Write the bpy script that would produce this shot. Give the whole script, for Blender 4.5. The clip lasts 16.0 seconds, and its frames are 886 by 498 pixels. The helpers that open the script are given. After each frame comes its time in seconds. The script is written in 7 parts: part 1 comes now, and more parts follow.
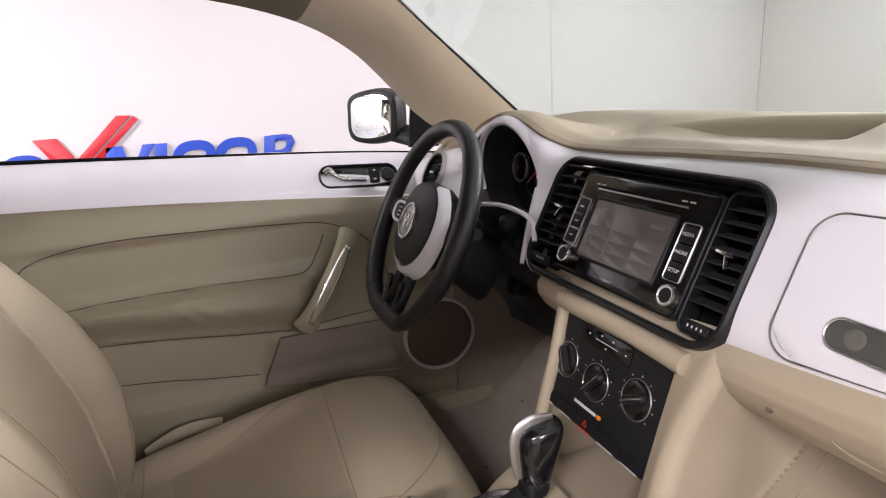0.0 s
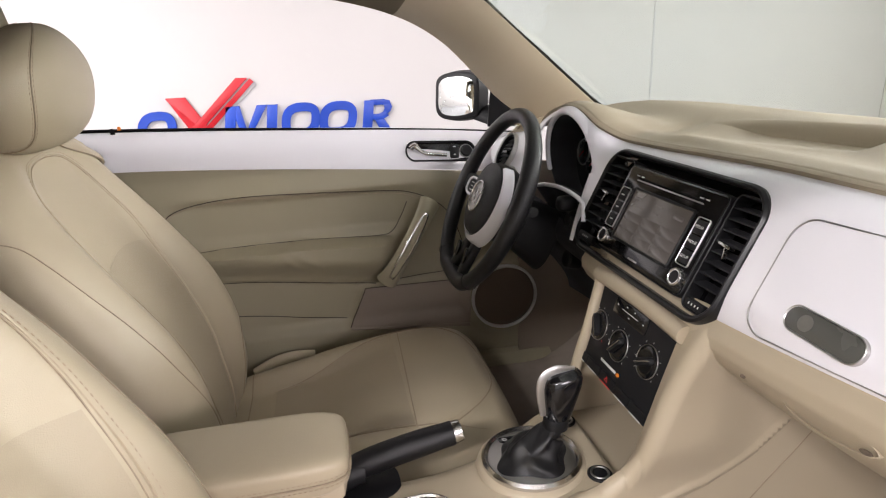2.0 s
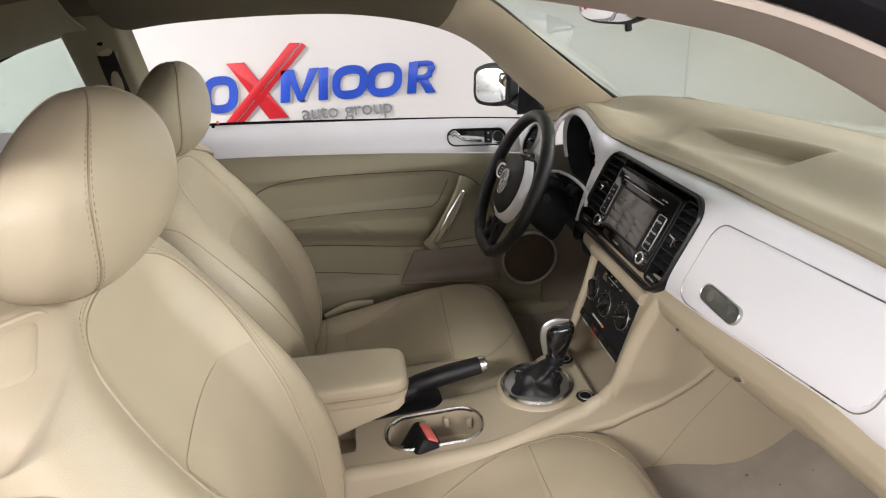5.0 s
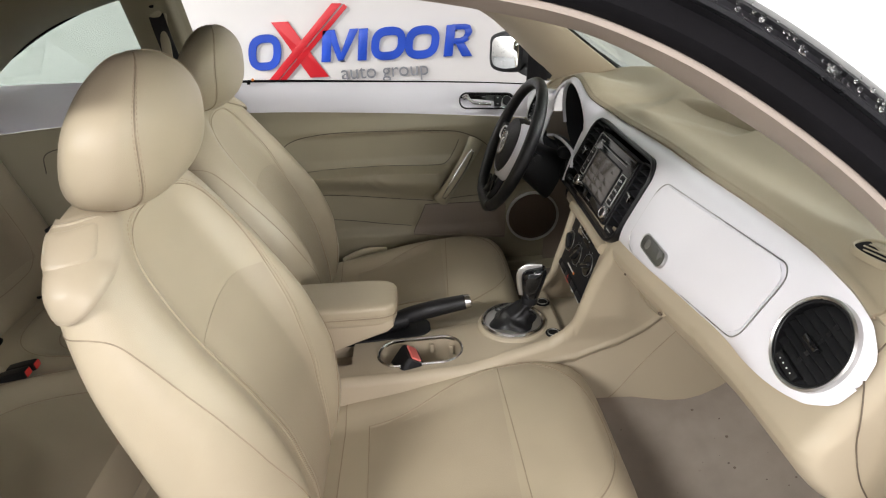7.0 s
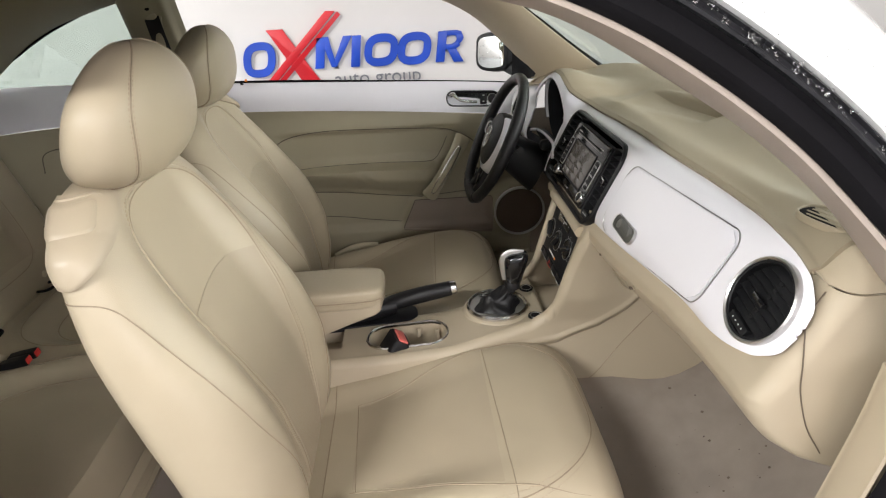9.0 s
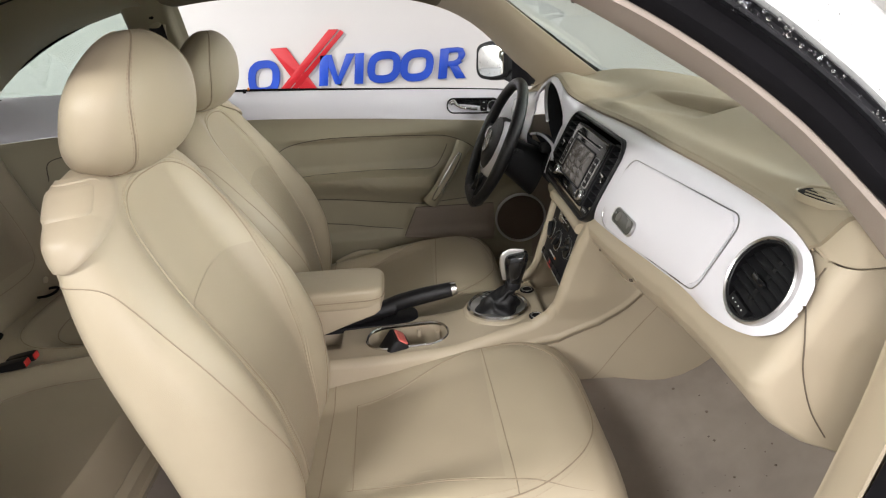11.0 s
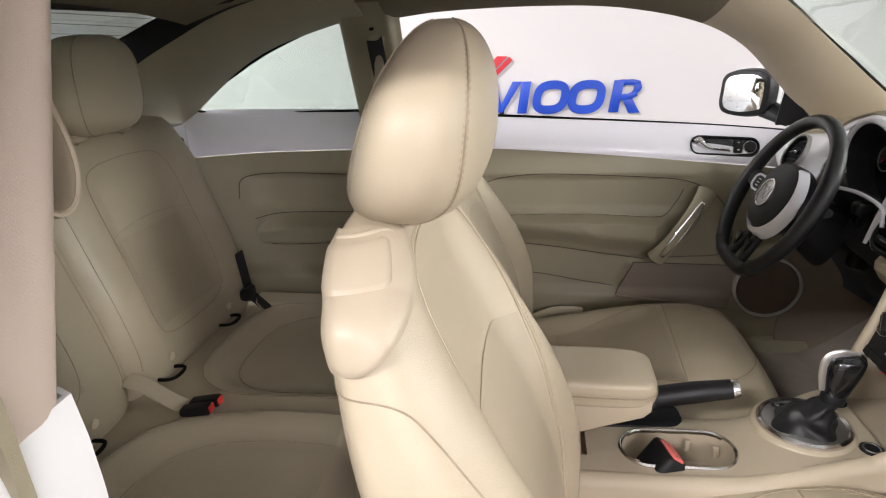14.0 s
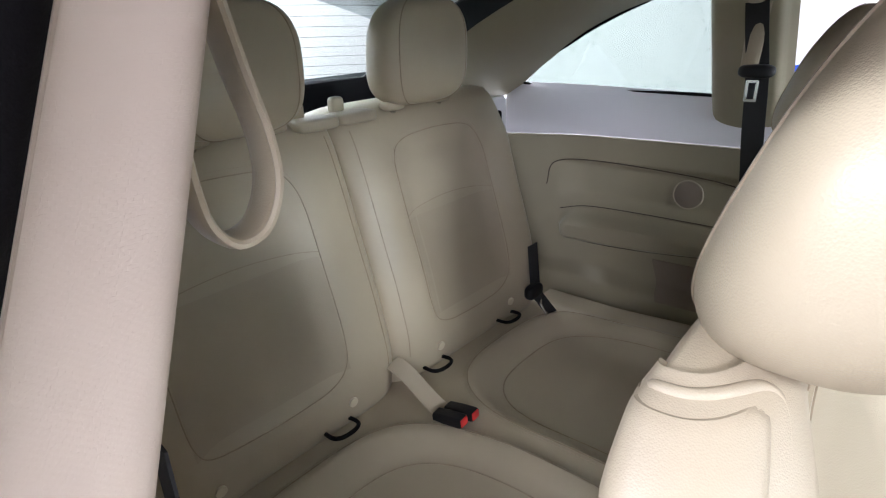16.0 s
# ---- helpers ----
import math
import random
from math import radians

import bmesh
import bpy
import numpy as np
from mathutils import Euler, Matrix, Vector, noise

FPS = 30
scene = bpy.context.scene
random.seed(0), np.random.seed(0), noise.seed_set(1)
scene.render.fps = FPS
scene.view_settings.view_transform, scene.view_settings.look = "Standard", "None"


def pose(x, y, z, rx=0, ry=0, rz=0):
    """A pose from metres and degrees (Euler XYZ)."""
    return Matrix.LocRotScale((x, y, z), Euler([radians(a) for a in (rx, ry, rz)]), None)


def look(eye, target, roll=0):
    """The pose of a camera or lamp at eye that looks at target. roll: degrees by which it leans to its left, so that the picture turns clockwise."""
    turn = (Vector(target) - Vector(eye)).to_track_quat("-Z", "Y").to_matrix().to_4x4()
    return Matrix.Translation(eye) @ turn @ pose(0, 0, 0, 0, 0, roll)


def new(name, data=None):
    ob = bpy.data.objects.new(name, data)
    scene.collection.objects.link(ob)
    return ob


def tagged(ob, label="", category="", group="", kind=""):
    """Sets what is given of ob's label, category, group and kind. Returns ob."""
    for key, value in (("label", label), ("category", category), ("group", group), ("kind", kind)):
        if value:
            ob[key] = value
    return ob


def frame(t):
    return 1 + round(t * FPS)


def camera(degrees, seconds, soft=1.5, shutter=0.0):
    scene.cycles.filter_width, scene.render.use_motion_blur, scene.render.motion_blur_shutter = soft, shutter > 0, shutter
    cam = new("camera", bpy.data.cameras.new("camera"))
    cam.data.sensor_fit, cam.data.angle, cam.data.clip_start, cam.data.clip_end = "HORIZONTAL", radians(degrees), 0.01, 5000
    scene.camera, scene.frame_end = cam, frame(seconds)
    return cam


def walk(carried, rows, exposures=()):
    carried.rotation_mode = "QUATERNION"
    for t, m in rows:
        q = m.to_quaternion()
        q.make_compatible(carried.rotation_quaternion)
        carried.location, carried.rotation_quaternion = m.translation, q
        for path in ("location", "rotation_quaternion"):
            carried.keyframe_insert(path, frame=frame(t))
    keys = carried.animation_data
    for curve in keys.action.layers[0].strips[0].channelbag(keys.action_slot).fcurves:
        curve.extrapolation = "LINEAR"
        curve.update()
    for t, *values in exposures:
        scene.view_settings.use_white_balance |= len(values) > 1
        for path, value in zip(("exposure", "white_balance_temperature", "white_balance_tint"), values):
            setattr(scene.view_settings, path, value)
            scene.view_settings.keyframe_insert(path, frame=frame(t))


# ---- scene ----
cam = camera(74.8, 16.0, soft=1.15)
PATH = [
    (0, (-0.413, -0.546, 1.106), (0.266, 1.259, 0.578), -3.6),
    (0.5, (-0.413, -0.586, 1.112), (0.199, 1.235, 0.554), -3.0),
    (1, (-0.414, -0.624, 1.122), (0.122, 1.212, 0.537), -2.6),
    (1.5, (-0.416, -0.659, 1.138), (0.049, 1.189, 0.53), -2.6),
    (2, (-0.41, -0.7, 1.159), (-0.043, 1.162, 0.527), -2.5),
    (2.5, (-0.395, -0.746, 1.175), (-0.149, 1.131, 0.53), -2.5),
    (3, (-0.401, -0.799, 1.211), (-0.215, 1.079, 0.549), -3.8),
    (3.5, (-0.433, -0.857, 1.244), (-0.229, 1.01, 0.557), -4.1),
    (4, (-0.453, -0.888, 1.268), (-0.21, 0.963, 0.549), -4.0),
    (4.2, (-0.458, -0.893, 1.28), (-0.207, 0.949, 0.542), -4.1),
    (6.3, (-0.361, -1.097, 1.352), (-0.295, 0.706, 0.489), -3.4),
    (6.5, (-0.353, -1.106, 1.351), (-0.299, 0.693, 0.479), -3.4),
    (7, (-0.345, -1.136, 1.351), (-0.292, 0.649, 0.45), -2.9),
    (7.5, (-0.335, -1.16, 1.351), (-0.283, 0.624, 0.448), -3.2),
    (8, (-0.328, -1.182, 1.345), (-0.276, 0.609, 0.457), -3.6),
    (8.5, (-0.324, -1.197, 1.337), (-0.267, 0.598, 0.457), -3.6),
    (9, (-0.322, -1.206, 1.328), (-0.259, 0.592, 0.454), -3.4),
    (11.5, (-0.315, -1.225, 1.27), (-0.261, 0.617, 0.493), -3.8),
    (12, (-0.32, -1.226, 1.258), (-0.248, 0.63, 0.515), -3.5),
    (12.5, (-0.35, -1.211, 1.249), (-0.289, 0.654, 0.53), -2.8),
    (13, (-0.426, -1.15, 1.247), (-0.436, 0.72, 0.538), -2.2),
    (13.5, (-0.514, -1.049, 1.248), (-0.656, 0.819, 0.547), -2.0),
    (14, (-0.612, -0.941, 1.248), (-0.939, 0.906, 0.552), -2.5),
    (14.5, (-0.653, -0.849, 1.249), (-1.28, 0.919, 0.555), -3.0),
    (15, (-0.681, -0.765, 1.253), (-1.619, 0.86, 0.56), -3.0),
    (15.5, (-0.702, -0.72, 1.244), (-1.841, 0.759, 0.527), -2.9),
    (16, (-0.713, -0.702, 1.235), (-1.945, 0.689, 0.494), -2.3),
]
walk(cam, [(t, look(eye, target, roll)) for t, eye, target, roll in PATH],
     exposures=[(0, -0.09, 6450, 16), (1.5, -0.12, 6550, 12), (4, -0.28, 6600, 7), (7, -0.41, 6530, 4), (12.5, -0.43, 6530, 4), (13.5, -0.29, 6550, 6), (14.5, -0.08, 6230, 10), (16, 0.16, 5750, 8)])

# ---------------------------------------------------------------- light

world = bpy.data.worlds.new("studio_air")
world.use_nodes = True
world.node_tree.nodes["Background"].inputs[0].default_value = (0.80, 0.82, 0.85, 1)
world.node_tree.nodes["Background"].inputs[1].default_value = 0.02
scene.world = world
MIDY = -0.015          # the car's centre line


def unseen_lamp(x, y, z, length, width, power, along="x", colour=(0.985, 0.98, 1.0)):
    data = bpy.data.lights.new("unseen_lamp", "AREA")
    data.shape, data.size, data.size_y, data.energy, data.color = "RECTANGLE", length, width, power, colour
    ob = new("unseen_lamp", data)
    ob.matrix_basis = pose(x, y, z, 0, 0, 0 if along == "x" else 90)
    return ob


PINK, ROSE = (1.0, 0.960, 0.985), (1.0, 0.925, 0.995)
# unseen lamps added on the doorway side to light the cabin
unseen_lamp(-0.5, -2.6, 2.75, 1.6, 0.30, 15, "x", PINK)
unseen_lamp(-2.3, -2.6, 2.75, 1.2, 0.30, 250, "x", PINK)
# unseen lamp added to brighten the wall behind the sign
unseen_lamp(-0.4, 2.3, 2.75, 3.6, 0.25, 5)
# unseen wall wash added to brighten the wall beyond the rear window
unseen_lamp(-4.0, 0.2, 2.75, 3.0, 0.25, 450, "y")
# unseen lamp added for the walls beyond the windscreen
unseen_lamp(3.2, 1.6, 2.75, 1.6, 0.30, 50)
# added unseen floods: two before the open doorway, one ahead of the car
for eye, power, tone in (((0.75, -3.7, 2.05), 66, ROSE), ((2.2, -3.6, 2.2), 70, ROSE), ((4.25, -0.1, 2.30), 150, (1.0, 0.985, 0.985))):
    flood = unseen_lamp(*eye, 1.1, 0.8, power, "x", tone)
    flood.matrix_basis = look(eye, (-0.4, 0.0, 0.9))

# ---------------------------------------------------------------- materials


def material(name, colour, rough=0.5, metal=0.0, var=0.06, vscale=6.0, bump=0.08, bscale=500.0,
             grain="noise", coat=0.0, spec=0.5, rvar=0.08, stain=None, alpha=None):
    """A surface with variation at two scales: broad tone and roughness, and a fine relief."""
    m = bpy.data.materials.new(name)
    m.use_nodes = True
    n, l = m.node_tree.nodes, m.node_tree.links
    b = n["Principled BSDF"]
    tc = n.new("ShaderNodeTexCoord")
    broad = n.new("ShaderNodeTexNoise")
    broad.inputs["Scale"].default_value, broad.inputs["Detail"].default_value = vscale, 5
    l.new(tc.outputs["Object"], broad.inputs["Vector"])
    ramp = n.new("ShaderNodeMapRange")
    ramp.inputs[1].default_value, ramp.inputs[2].default_value = 0.3, 0.7
    ramp.inputs[3].default_value, ramp.inputs[4].default_value = 1 - var, 1 + var
    l.new(broad.outputs["Fac"], ramp.inputs[0])
    mix = n.new("ShaderNodeVectorMath")
    mix.operation = "SCALE"
    mix.inputs[0].default_value = colour
    l.new(ramp.outputs[0], mix.inputs["Scale"])
    last = mix.outputs[0]
    if stain:
        colour2, sscale, low, high = stain
        sn = n.new("ShaderNodeTexNoise")
        sn.inputs["Scale"].default_value, sn.inputs["Detail"].default_value = sscale, 8
        l.new(tc.outputs["Object"], sn.inputs["Vector"])
        sr = n.new("ShaderNodeMapRange")
        sr.inputs[1].default_value, sr.inputs[2].default_value = low, high
        l.new(sn.outputs["Fac"], sr.inputs[0])
        sm = n.new("ShaderNodeMix")
        sm.data_type = "RGBA"
        l.new(sr.outputs[0], sm.inputs[0])
        l.new(last, sm.inputs[6])
        sm.inputs[7].default_value = (*colour2, 1)
        last = sm.outputs[2]
    l.new(last, b.inputs["Base Color"])
    rr = n.new("ShaderNodeMapRange")
    rr.inputs[1].default_value, rr.inputs[2].default_value = 0.3, 0.7
    rr.inputs[3].default_value, rr.inputs[4].default_value = max(0.02, rough - rvar), rough + rvar
    l.new(broad.outputs["Fac"], rr.inputs[0])
    l.new(rr.outputs[0], b.inputs["Roughness"])
    b.inputs["Metallic"].default_value = metal
    b.inputs["Coat Weight"].default_value = coat
    b.inputs["Coat Roughness"].default_value = 0.06
    b.inputs["Specular IOR Level"].default_value = spec
    if bump:
        if grain == "leather":
            fine = n.new("ShaderNodeTexVoronoi")
            fine.inputs["Scale"].default_value = bscale
            out = fine.outputs["Distance"]
        elif grain == "weave":
            fine = n.new("ShaderNodeTexChecker")
            fine.inputs["Scale"].default_value = bscale
            out = fine.outputs["Fac"]
        else:
            fine = n.new("ShaderNodeTexNoise")
            fine.inputs["Scale"].default_value, fine.inputs["Detail"].default_value = bscale, 3
            out = fine.outputs["Fac"]
        l.new(tc.outputs["Object"], fine.inputs["Vector"])
        bp = n.new("ShaderNodeBump")
        bp.inputs["Strength"].default_value, bp.inputs["Distance"].default_value = bump, 0.001
        l.new(out, bp.inputs["Height"])
        l.new(bp.outputs[0], b.inputs["Normal"])
    return m


LEATHER = material("beige_leather", (0.412, 0.350, 0.247), 0.42, bump=0.19, bscale=900, grain="leather", var=0.05, vscale=7)
LEATHER_IN = material("beige_leather_insert", (0.383, 0.322, 0.228), 0.47, bump=0.3, bscale=700, grain="leather", var=0.05, vscale=9)
PIPING = material("leather_seam_thread", (0.300, 0.242, 0.170), 0.7, bump=0.3, bscale=1500, var=0.15, vscale=60)
THREAD = material("pale_leather_thread", (0.375, 0.300, 0.215), 0.65, bump=0.2, bscale=1500, var=0.10, vscale=60)
PLASTIC = material("beige_plastic", (0.412, 0.348, 0.251), 0.48, bump=0.12, bscale=1100, grain="leather", var=0.03, vscale=4)
DASHPAD = material("beige_dash_pad", (0.290, 0.242, 0.168), 0.6, bump=0.25, bscale=900, grain="leather", var=0.04, vscale=5)
DOORSKIN = material("beige_door_vinyl", (0.302, 0.268, 0.182), 0.5, bump=0.2, bscale=800, grain="leather", var=0.05, vscale=5)
# crumbs on the carpet, and the dark inside the fascia holes
CRUMB = material("dark_crumbs_and_hole_shade", (0.125, 0.095, 0.070), 0.8, bump=0.3, bscale=400, var=0.3, vscale=60)
DARKJOINT = material("dark_joint", (0.13, 0.10, 0.07), 0.85, bump=0.1, bscale=900)
CARPET = material("taupe_carpet", (0.285, 0.243, 0.205), 0.95, bump=0.9, bscale=700, var=0.12, vscale=14, spec=0.15,
                  stain=((0.12, 0.09, 0.065), 30.0, 0.70, 0.74))
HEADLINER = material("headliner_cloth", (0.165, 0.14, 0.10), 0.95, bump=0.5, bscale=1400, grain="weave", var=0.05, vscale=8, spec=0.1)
PILLAR = material("woven_pillar_trim", (0.50, 0.415, 0.345), 0.85, bump=0.55, bscale=520, grain="weave", var=0.04, vscale=6, spec=0.25)
# pinkish beige, made darker than the driver's pillar to hold its shade
PILLARTRIM = material("shaded_pinkish_beige_trim", (0.345, 0.288, 0.242), 0.6, bump=0.2, bscale=900, grain="leather", var=0.03, vscale=5)
WHITE = material("white_gloss_trim", (0.80, 0.785, 0.825), 0.20, bump=0.0, var=0.012, vscale=3, coat=0.6, rvar=0.03)
PAINT = material("white_car_paint", (0.82, 0.82, 0.81), 0.15, bump=0.02, bscale=900, var=0.012, vscale=3, coat=0.8, rvar=0.03)
BLACK = material("black_plastic", (0.008, 0.008, 0.009), 0.48, bump=0.15, bscale=900, grain="leather", var=0.15, vscale=8, spec=0.28)
GLOSSBLACK = material("gloss_black", (0.006, 0.006, 0.007), 0.12, bump=0.0, var=0.1, vscale=5, coat=0.4, rvar=0.04)
BEZELBLACK = material("satin_black_bezel", (0.008, 0.008, 0.009), 0.34, bump=0.02, var=0.1, vscale=6, spec=0.3)
BLACKLEATHER = material("black_leather", (0.010, 0.0098, 0.0105), 0.38, bump=0.3, bscale=800, grain="leather", var=0.2, vscale=12, spec=0.38)
RUBBER = material("black_rubber", (0.006, 0.0055, 0.0065), 0.78, bump=0.25, bscale=600, var=0.2, vscale=15, spec=0.10)
WETRUBBER = material("wet_black_rubber", (0.016, 0.016, 0.018), 0.34, bump=0.5, bscale=140, var=0.2, vscale=25, rvar=0.1)
WEBBING = material("black_belt_webbing", (0.012, 0.012, 0.014), 0.7, bump=0.6, bscale=900, grain="weave", var=0.1)
CHROME = material("brushed_chrome", (0.62, 0.61, 0.60), 0.2, metal=1.0, bump=0.03, bscale=400, var=0.04, rvar=0.06)
SATIN = material("satin_silver", (0.50, 0.49, 0.48), 0.34, metal=1.0, bump=0.05, bscale=700, var=0.04)
SPEAKER = material("speaker_cloth", (0.16, 0.115, 0.085), 0.9, bump=0.9, bscale=600, grain="weave", var=0.08)
POCKET = material("brown_pocket_vinyl", (0.235, 0.190, 0.148), 0.7, bump=0.3, bscale=700, grain="weave", var=0.06)
KNEE = material("dark_knee_panel", (0.007, 0.0068, 0.0095), 0.75, bump=0.15, bscale=800, grain="leather", var=0.1)
RED = material("red_button", (0.62, 0.035, 0.03), 0.35, bump=0.03, var=0.05)
PINKRED = material("worn_red_button", (0.72, 0.16, 0.14), 0.4, bump=0.03, var=0.08)
AMBER = material("amber_mark", (0.75, 0.22, 0.02), 0.4, bump=0.0, var=0.03)
PALE = material("pale_marking", (0.62, 0.62, 0.60), 0.5, bump=0.0, var=0.03)
GREYTEXT = material("grey_sign_vinyl", (0.17, 0.17, 0.19), 0.45, bump=0.02, var=0.05, vscale=3)
BLUE = material("blue_sign_vinyl", (0.012, 0.060, 0.45), 0.4, bump=0.02, var=0.25, vscale=1.6)
REDSIGN = material("red_sign_vinyl", (0.52, 0.010, 0.020), 0.4, bump=0.02, var=0.12, vscale=2)
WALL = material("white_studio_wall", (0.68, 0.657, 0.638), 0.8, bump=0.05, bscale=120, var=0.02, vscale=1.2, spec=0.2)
# the room's white taken darker, as the lamps overlight the sign wall
SIGNWALL = material("toned_down_pinkish_wall", (0.60, 0.575, 0.565), 0.8, bump=0.05, bscale=120, var=0.02, vscale=1.2, spec=0.2)
# grey only to cut the light this wall bounces back
DARKWALL = material("low_bounce_grey_wall", (0.50, 0.49, 0.49), 0.8, bump=0.05, bscale=120, var=0.03, vscale=1.2, spec=0.2)
BLACKFELT = material("black_felt", (0.010, 0.010, 0.011), 0.95, bump=0.5, bscale=900, var=0.15, vscale=20, spec=0.05)
SILVERPAINT = material("pale_silver_paint", (0.60, 0.58, 0.56), 0.38, bump=0.03, var=0.04)
FLOORMAT = material("low_bounce_grey_floor", (0.16, 0.16, 0.165), 0.45, bump=0.08, bscale=60, var=0.08, vscale=2)
# grey for the sign's drawn shadows and the wall joint
SHADOWBOARD = material("shadow_and_joint_grey", (0.50, 0.49, 0.50), 0.6, bump=0.0, var=0.03)


def glass(name, colour, rough=0.0):
    m = bpy.data.materials.new(name)
    m.use_nodes = True
    n, l = m.node_tree.nodes, m.node_tree.links
    b = n["Principled BSDF"]
    b.inputs["Base Color"].default_value = (*colour, 1)
    b.inputs["Roughness"].default_value = rough
    b.inputs["Transmission Weight"].default_value = 1.0
    b.inputs["IOR"].default_value = 1.45
    return m


TINT = glass("green_tinted_glass", (0.80, 0.90, 0.85))
DARKTINT = glass("deep_green_tinted_glass", (0.50, 0.585, 0.54))
PALETINT = glass("pale_green_glass", (0.90, 0.98, 0.94))
WATER = glass("water_drop", (0.97, 0.98, 0.98))
MIRROR = material("mirror_silver", (0.86, 0.87, 0.87), 0.03, metal=1.0, bump=0.0, var=0.0, rvar=0.01)


def glowing(name, colour, strength, base=(0.02, 0.02, 0.02)):
    m = material(name, base, 0.15, bump=0.0)
    b = m.node_tree.nodes["Principled BSDF"]
    b.inputs["Emission Color"].default_value = (*colour, 1)
    b.inputs["Emission Strength"].default_value = strength
    return m


SCREEN = glowing("lit_display", (0.36, 0.30, 0.25), 0.13, (0.05, 0.045, 0.045))
SCREENROW = glowing("lit_display_row", (0.45, 0.38, 0.33), 0.125, (0.05, 0.045, 0.045))

# ---------------------------------------------------------------- building helpers


def thing(name, at, label, category, group=""):
    """An Empty at the base of a thing made of parts."""
    ob = new(name)
    ob.empty_display_size = 0.05
    ob.location = at
    return tagged(ob, label, category, group)


def as_mesh(name, verts, faces, mat, angle=38):
    me = bpy.data.meshes.new(name)
    me.from_pydata([tuple(v) for v in verts], [], faces)
    me.validate()
    bm = bmesh.new()
    bm.from_mesh(me)
    bmesh.ops.recalc_face_normals(bm, faces=bm.faces)
    bm.to_mesh(me)
    bm.free()
    me.materials.append(mat)
    me.polygons.foreach_set("use_smooth", [True] * len(me.polygons))
    me.set_sharp_from_angle(angle=radians(angle))
    return me


def part(name, geo, mat, parent=None, label="", angle=38):
    """Links verts and faces as one mesh object, in world places, under a thing or a part."""
    ob = new(name, as_mesh(name, geo[0], geo[1], mat, angle))
    if parent is not None:
        ob.parent = parent
        if parent.type == "EMPTY":
            ob.matrix_parent_inverse = parent.matrix_basis.inverted()
    return tagged(ob, label)


def structure(name, geo, mat, label, category, angle=38):
    return tagged(part(name, geo, mat, None, label, angle), category=category, kind="structure")


def join(*geos):
    verts, faces = [], []
    for v, f in geos:
        k = len(verts)
        verts += [tuple(p) for p in v]
        faces += [tuple(i + k for i in q) for q in f]
    return verts, faces


def moved(geo, m):
    return [m @ Vector(v) for v in geo[0]], geo[1]


def loft(rings, closed=True, caps=True):
    n = len(rings[0])
    verts = [p for r in rings for p in r]
    faces = []
    for i in range(len(rings) - 1):
        for j in range(n if closed else n - 1):
            k = (j + 1) % n
            faces.append((i * n + j, i * n + k, (i + 1) * n + k, (i + 1) * n + j))
    if caps and closed:
        faces.append(tuple(range(n))[::-1])
        faces.append(tuple((len(rings) - 1) * n + j for j in range(n)))
    return verts, faces


def sheet(rows, thick=0.004, skip=None):
    """A grid of points made into a closed shell of that thickness, on the side away from its normals."""
    a = np.array([[tuple(p) for p in r] for r in rows], float)
    du, dv = np.gradient(a, axis=0), np.gradient(a, axis=1)
    nrm = np.cross(du, dv)
    nrm /= np.maximum(np.linalg.norm(nrm, axis=2, keepdims=True), 1e-9)
    back = a - nrm * thick
    h, w = a.shape[:2]
    keep = {}
    verts, faces = [], []

    def vid(s, i, j):
        if (s, i, j) not in keep:
            keep[s, i, j] = len(verts)
            verts.append(tuple((a if s == 0 else back)[i, j]))
        return keep[s, i, j]

    cell = [[skip is None or not skip(a[i:i + 2, j:j + 2].mean(axis=(0, 1))) for j in range(w - 1)] for i in range(h - 1)]
    for i in range(h - 1):
        for j in range(w - 1):
            if not cell[i][j]:
                continue
            faces.append((vid(0, i, j), vid(0, i + 1, j), vid(0, i + 1, j + 1), vid(0, i, j + 1)))
            faces.append((vid(1, i, j), vid(1, i, j + 1), vid(1, i + 1, j + 1), vid(1, i + 1, j)))
            for (di, dj, p, q) in ((-1, 0, (i, j), (i, j + 1)), (1, 0, (i + 1, j), (i + 1, j + 1)), (0, -1, (i, j), (i + 1, j)), (0, 1, (i, j + 1), (i + 1, j + 1))):
                ii, jj = i + di, j + dj
                if 0 <= ii < h - 1 and 0 <= jj < w - 1 and cell[ii][jj]:
                    continue
                faces.append((vid(0, *p), vid(0, *q), vid(1, *q), vid(1, *p)))
    return verts, faces


def smooth_path(points, n=60, closed=False):
    """A Catmull-Rom curve through points."""
    p = [Vector(q) for q in points]
    k = len(p)
    spans = k if closed else k - 1
    out = []
    for i in range(n if closed else n + 1):
        t = i / n * spans
        s = min(int(t), spans - 1)
        f = t - s
        if closed:
            a, b, c, d = p[(s - 1) % k], p[s % k], p[(s + 1) % k], p[(s + 2) % k]
        else:
            b, c = p[s], p[s + 1]
            a = p[s - 1] if s > 0 else b * 2 - c
            d = p[s + 2] if s + 2 < k else c * 2 - b
        out.append(0.5 * ((2 * b) + (c - a) * f + (2 * a - 5 * b + 4 * c - d) * f * f + (3 * b - a - 3 * c + d) * f ** 3))
    return out


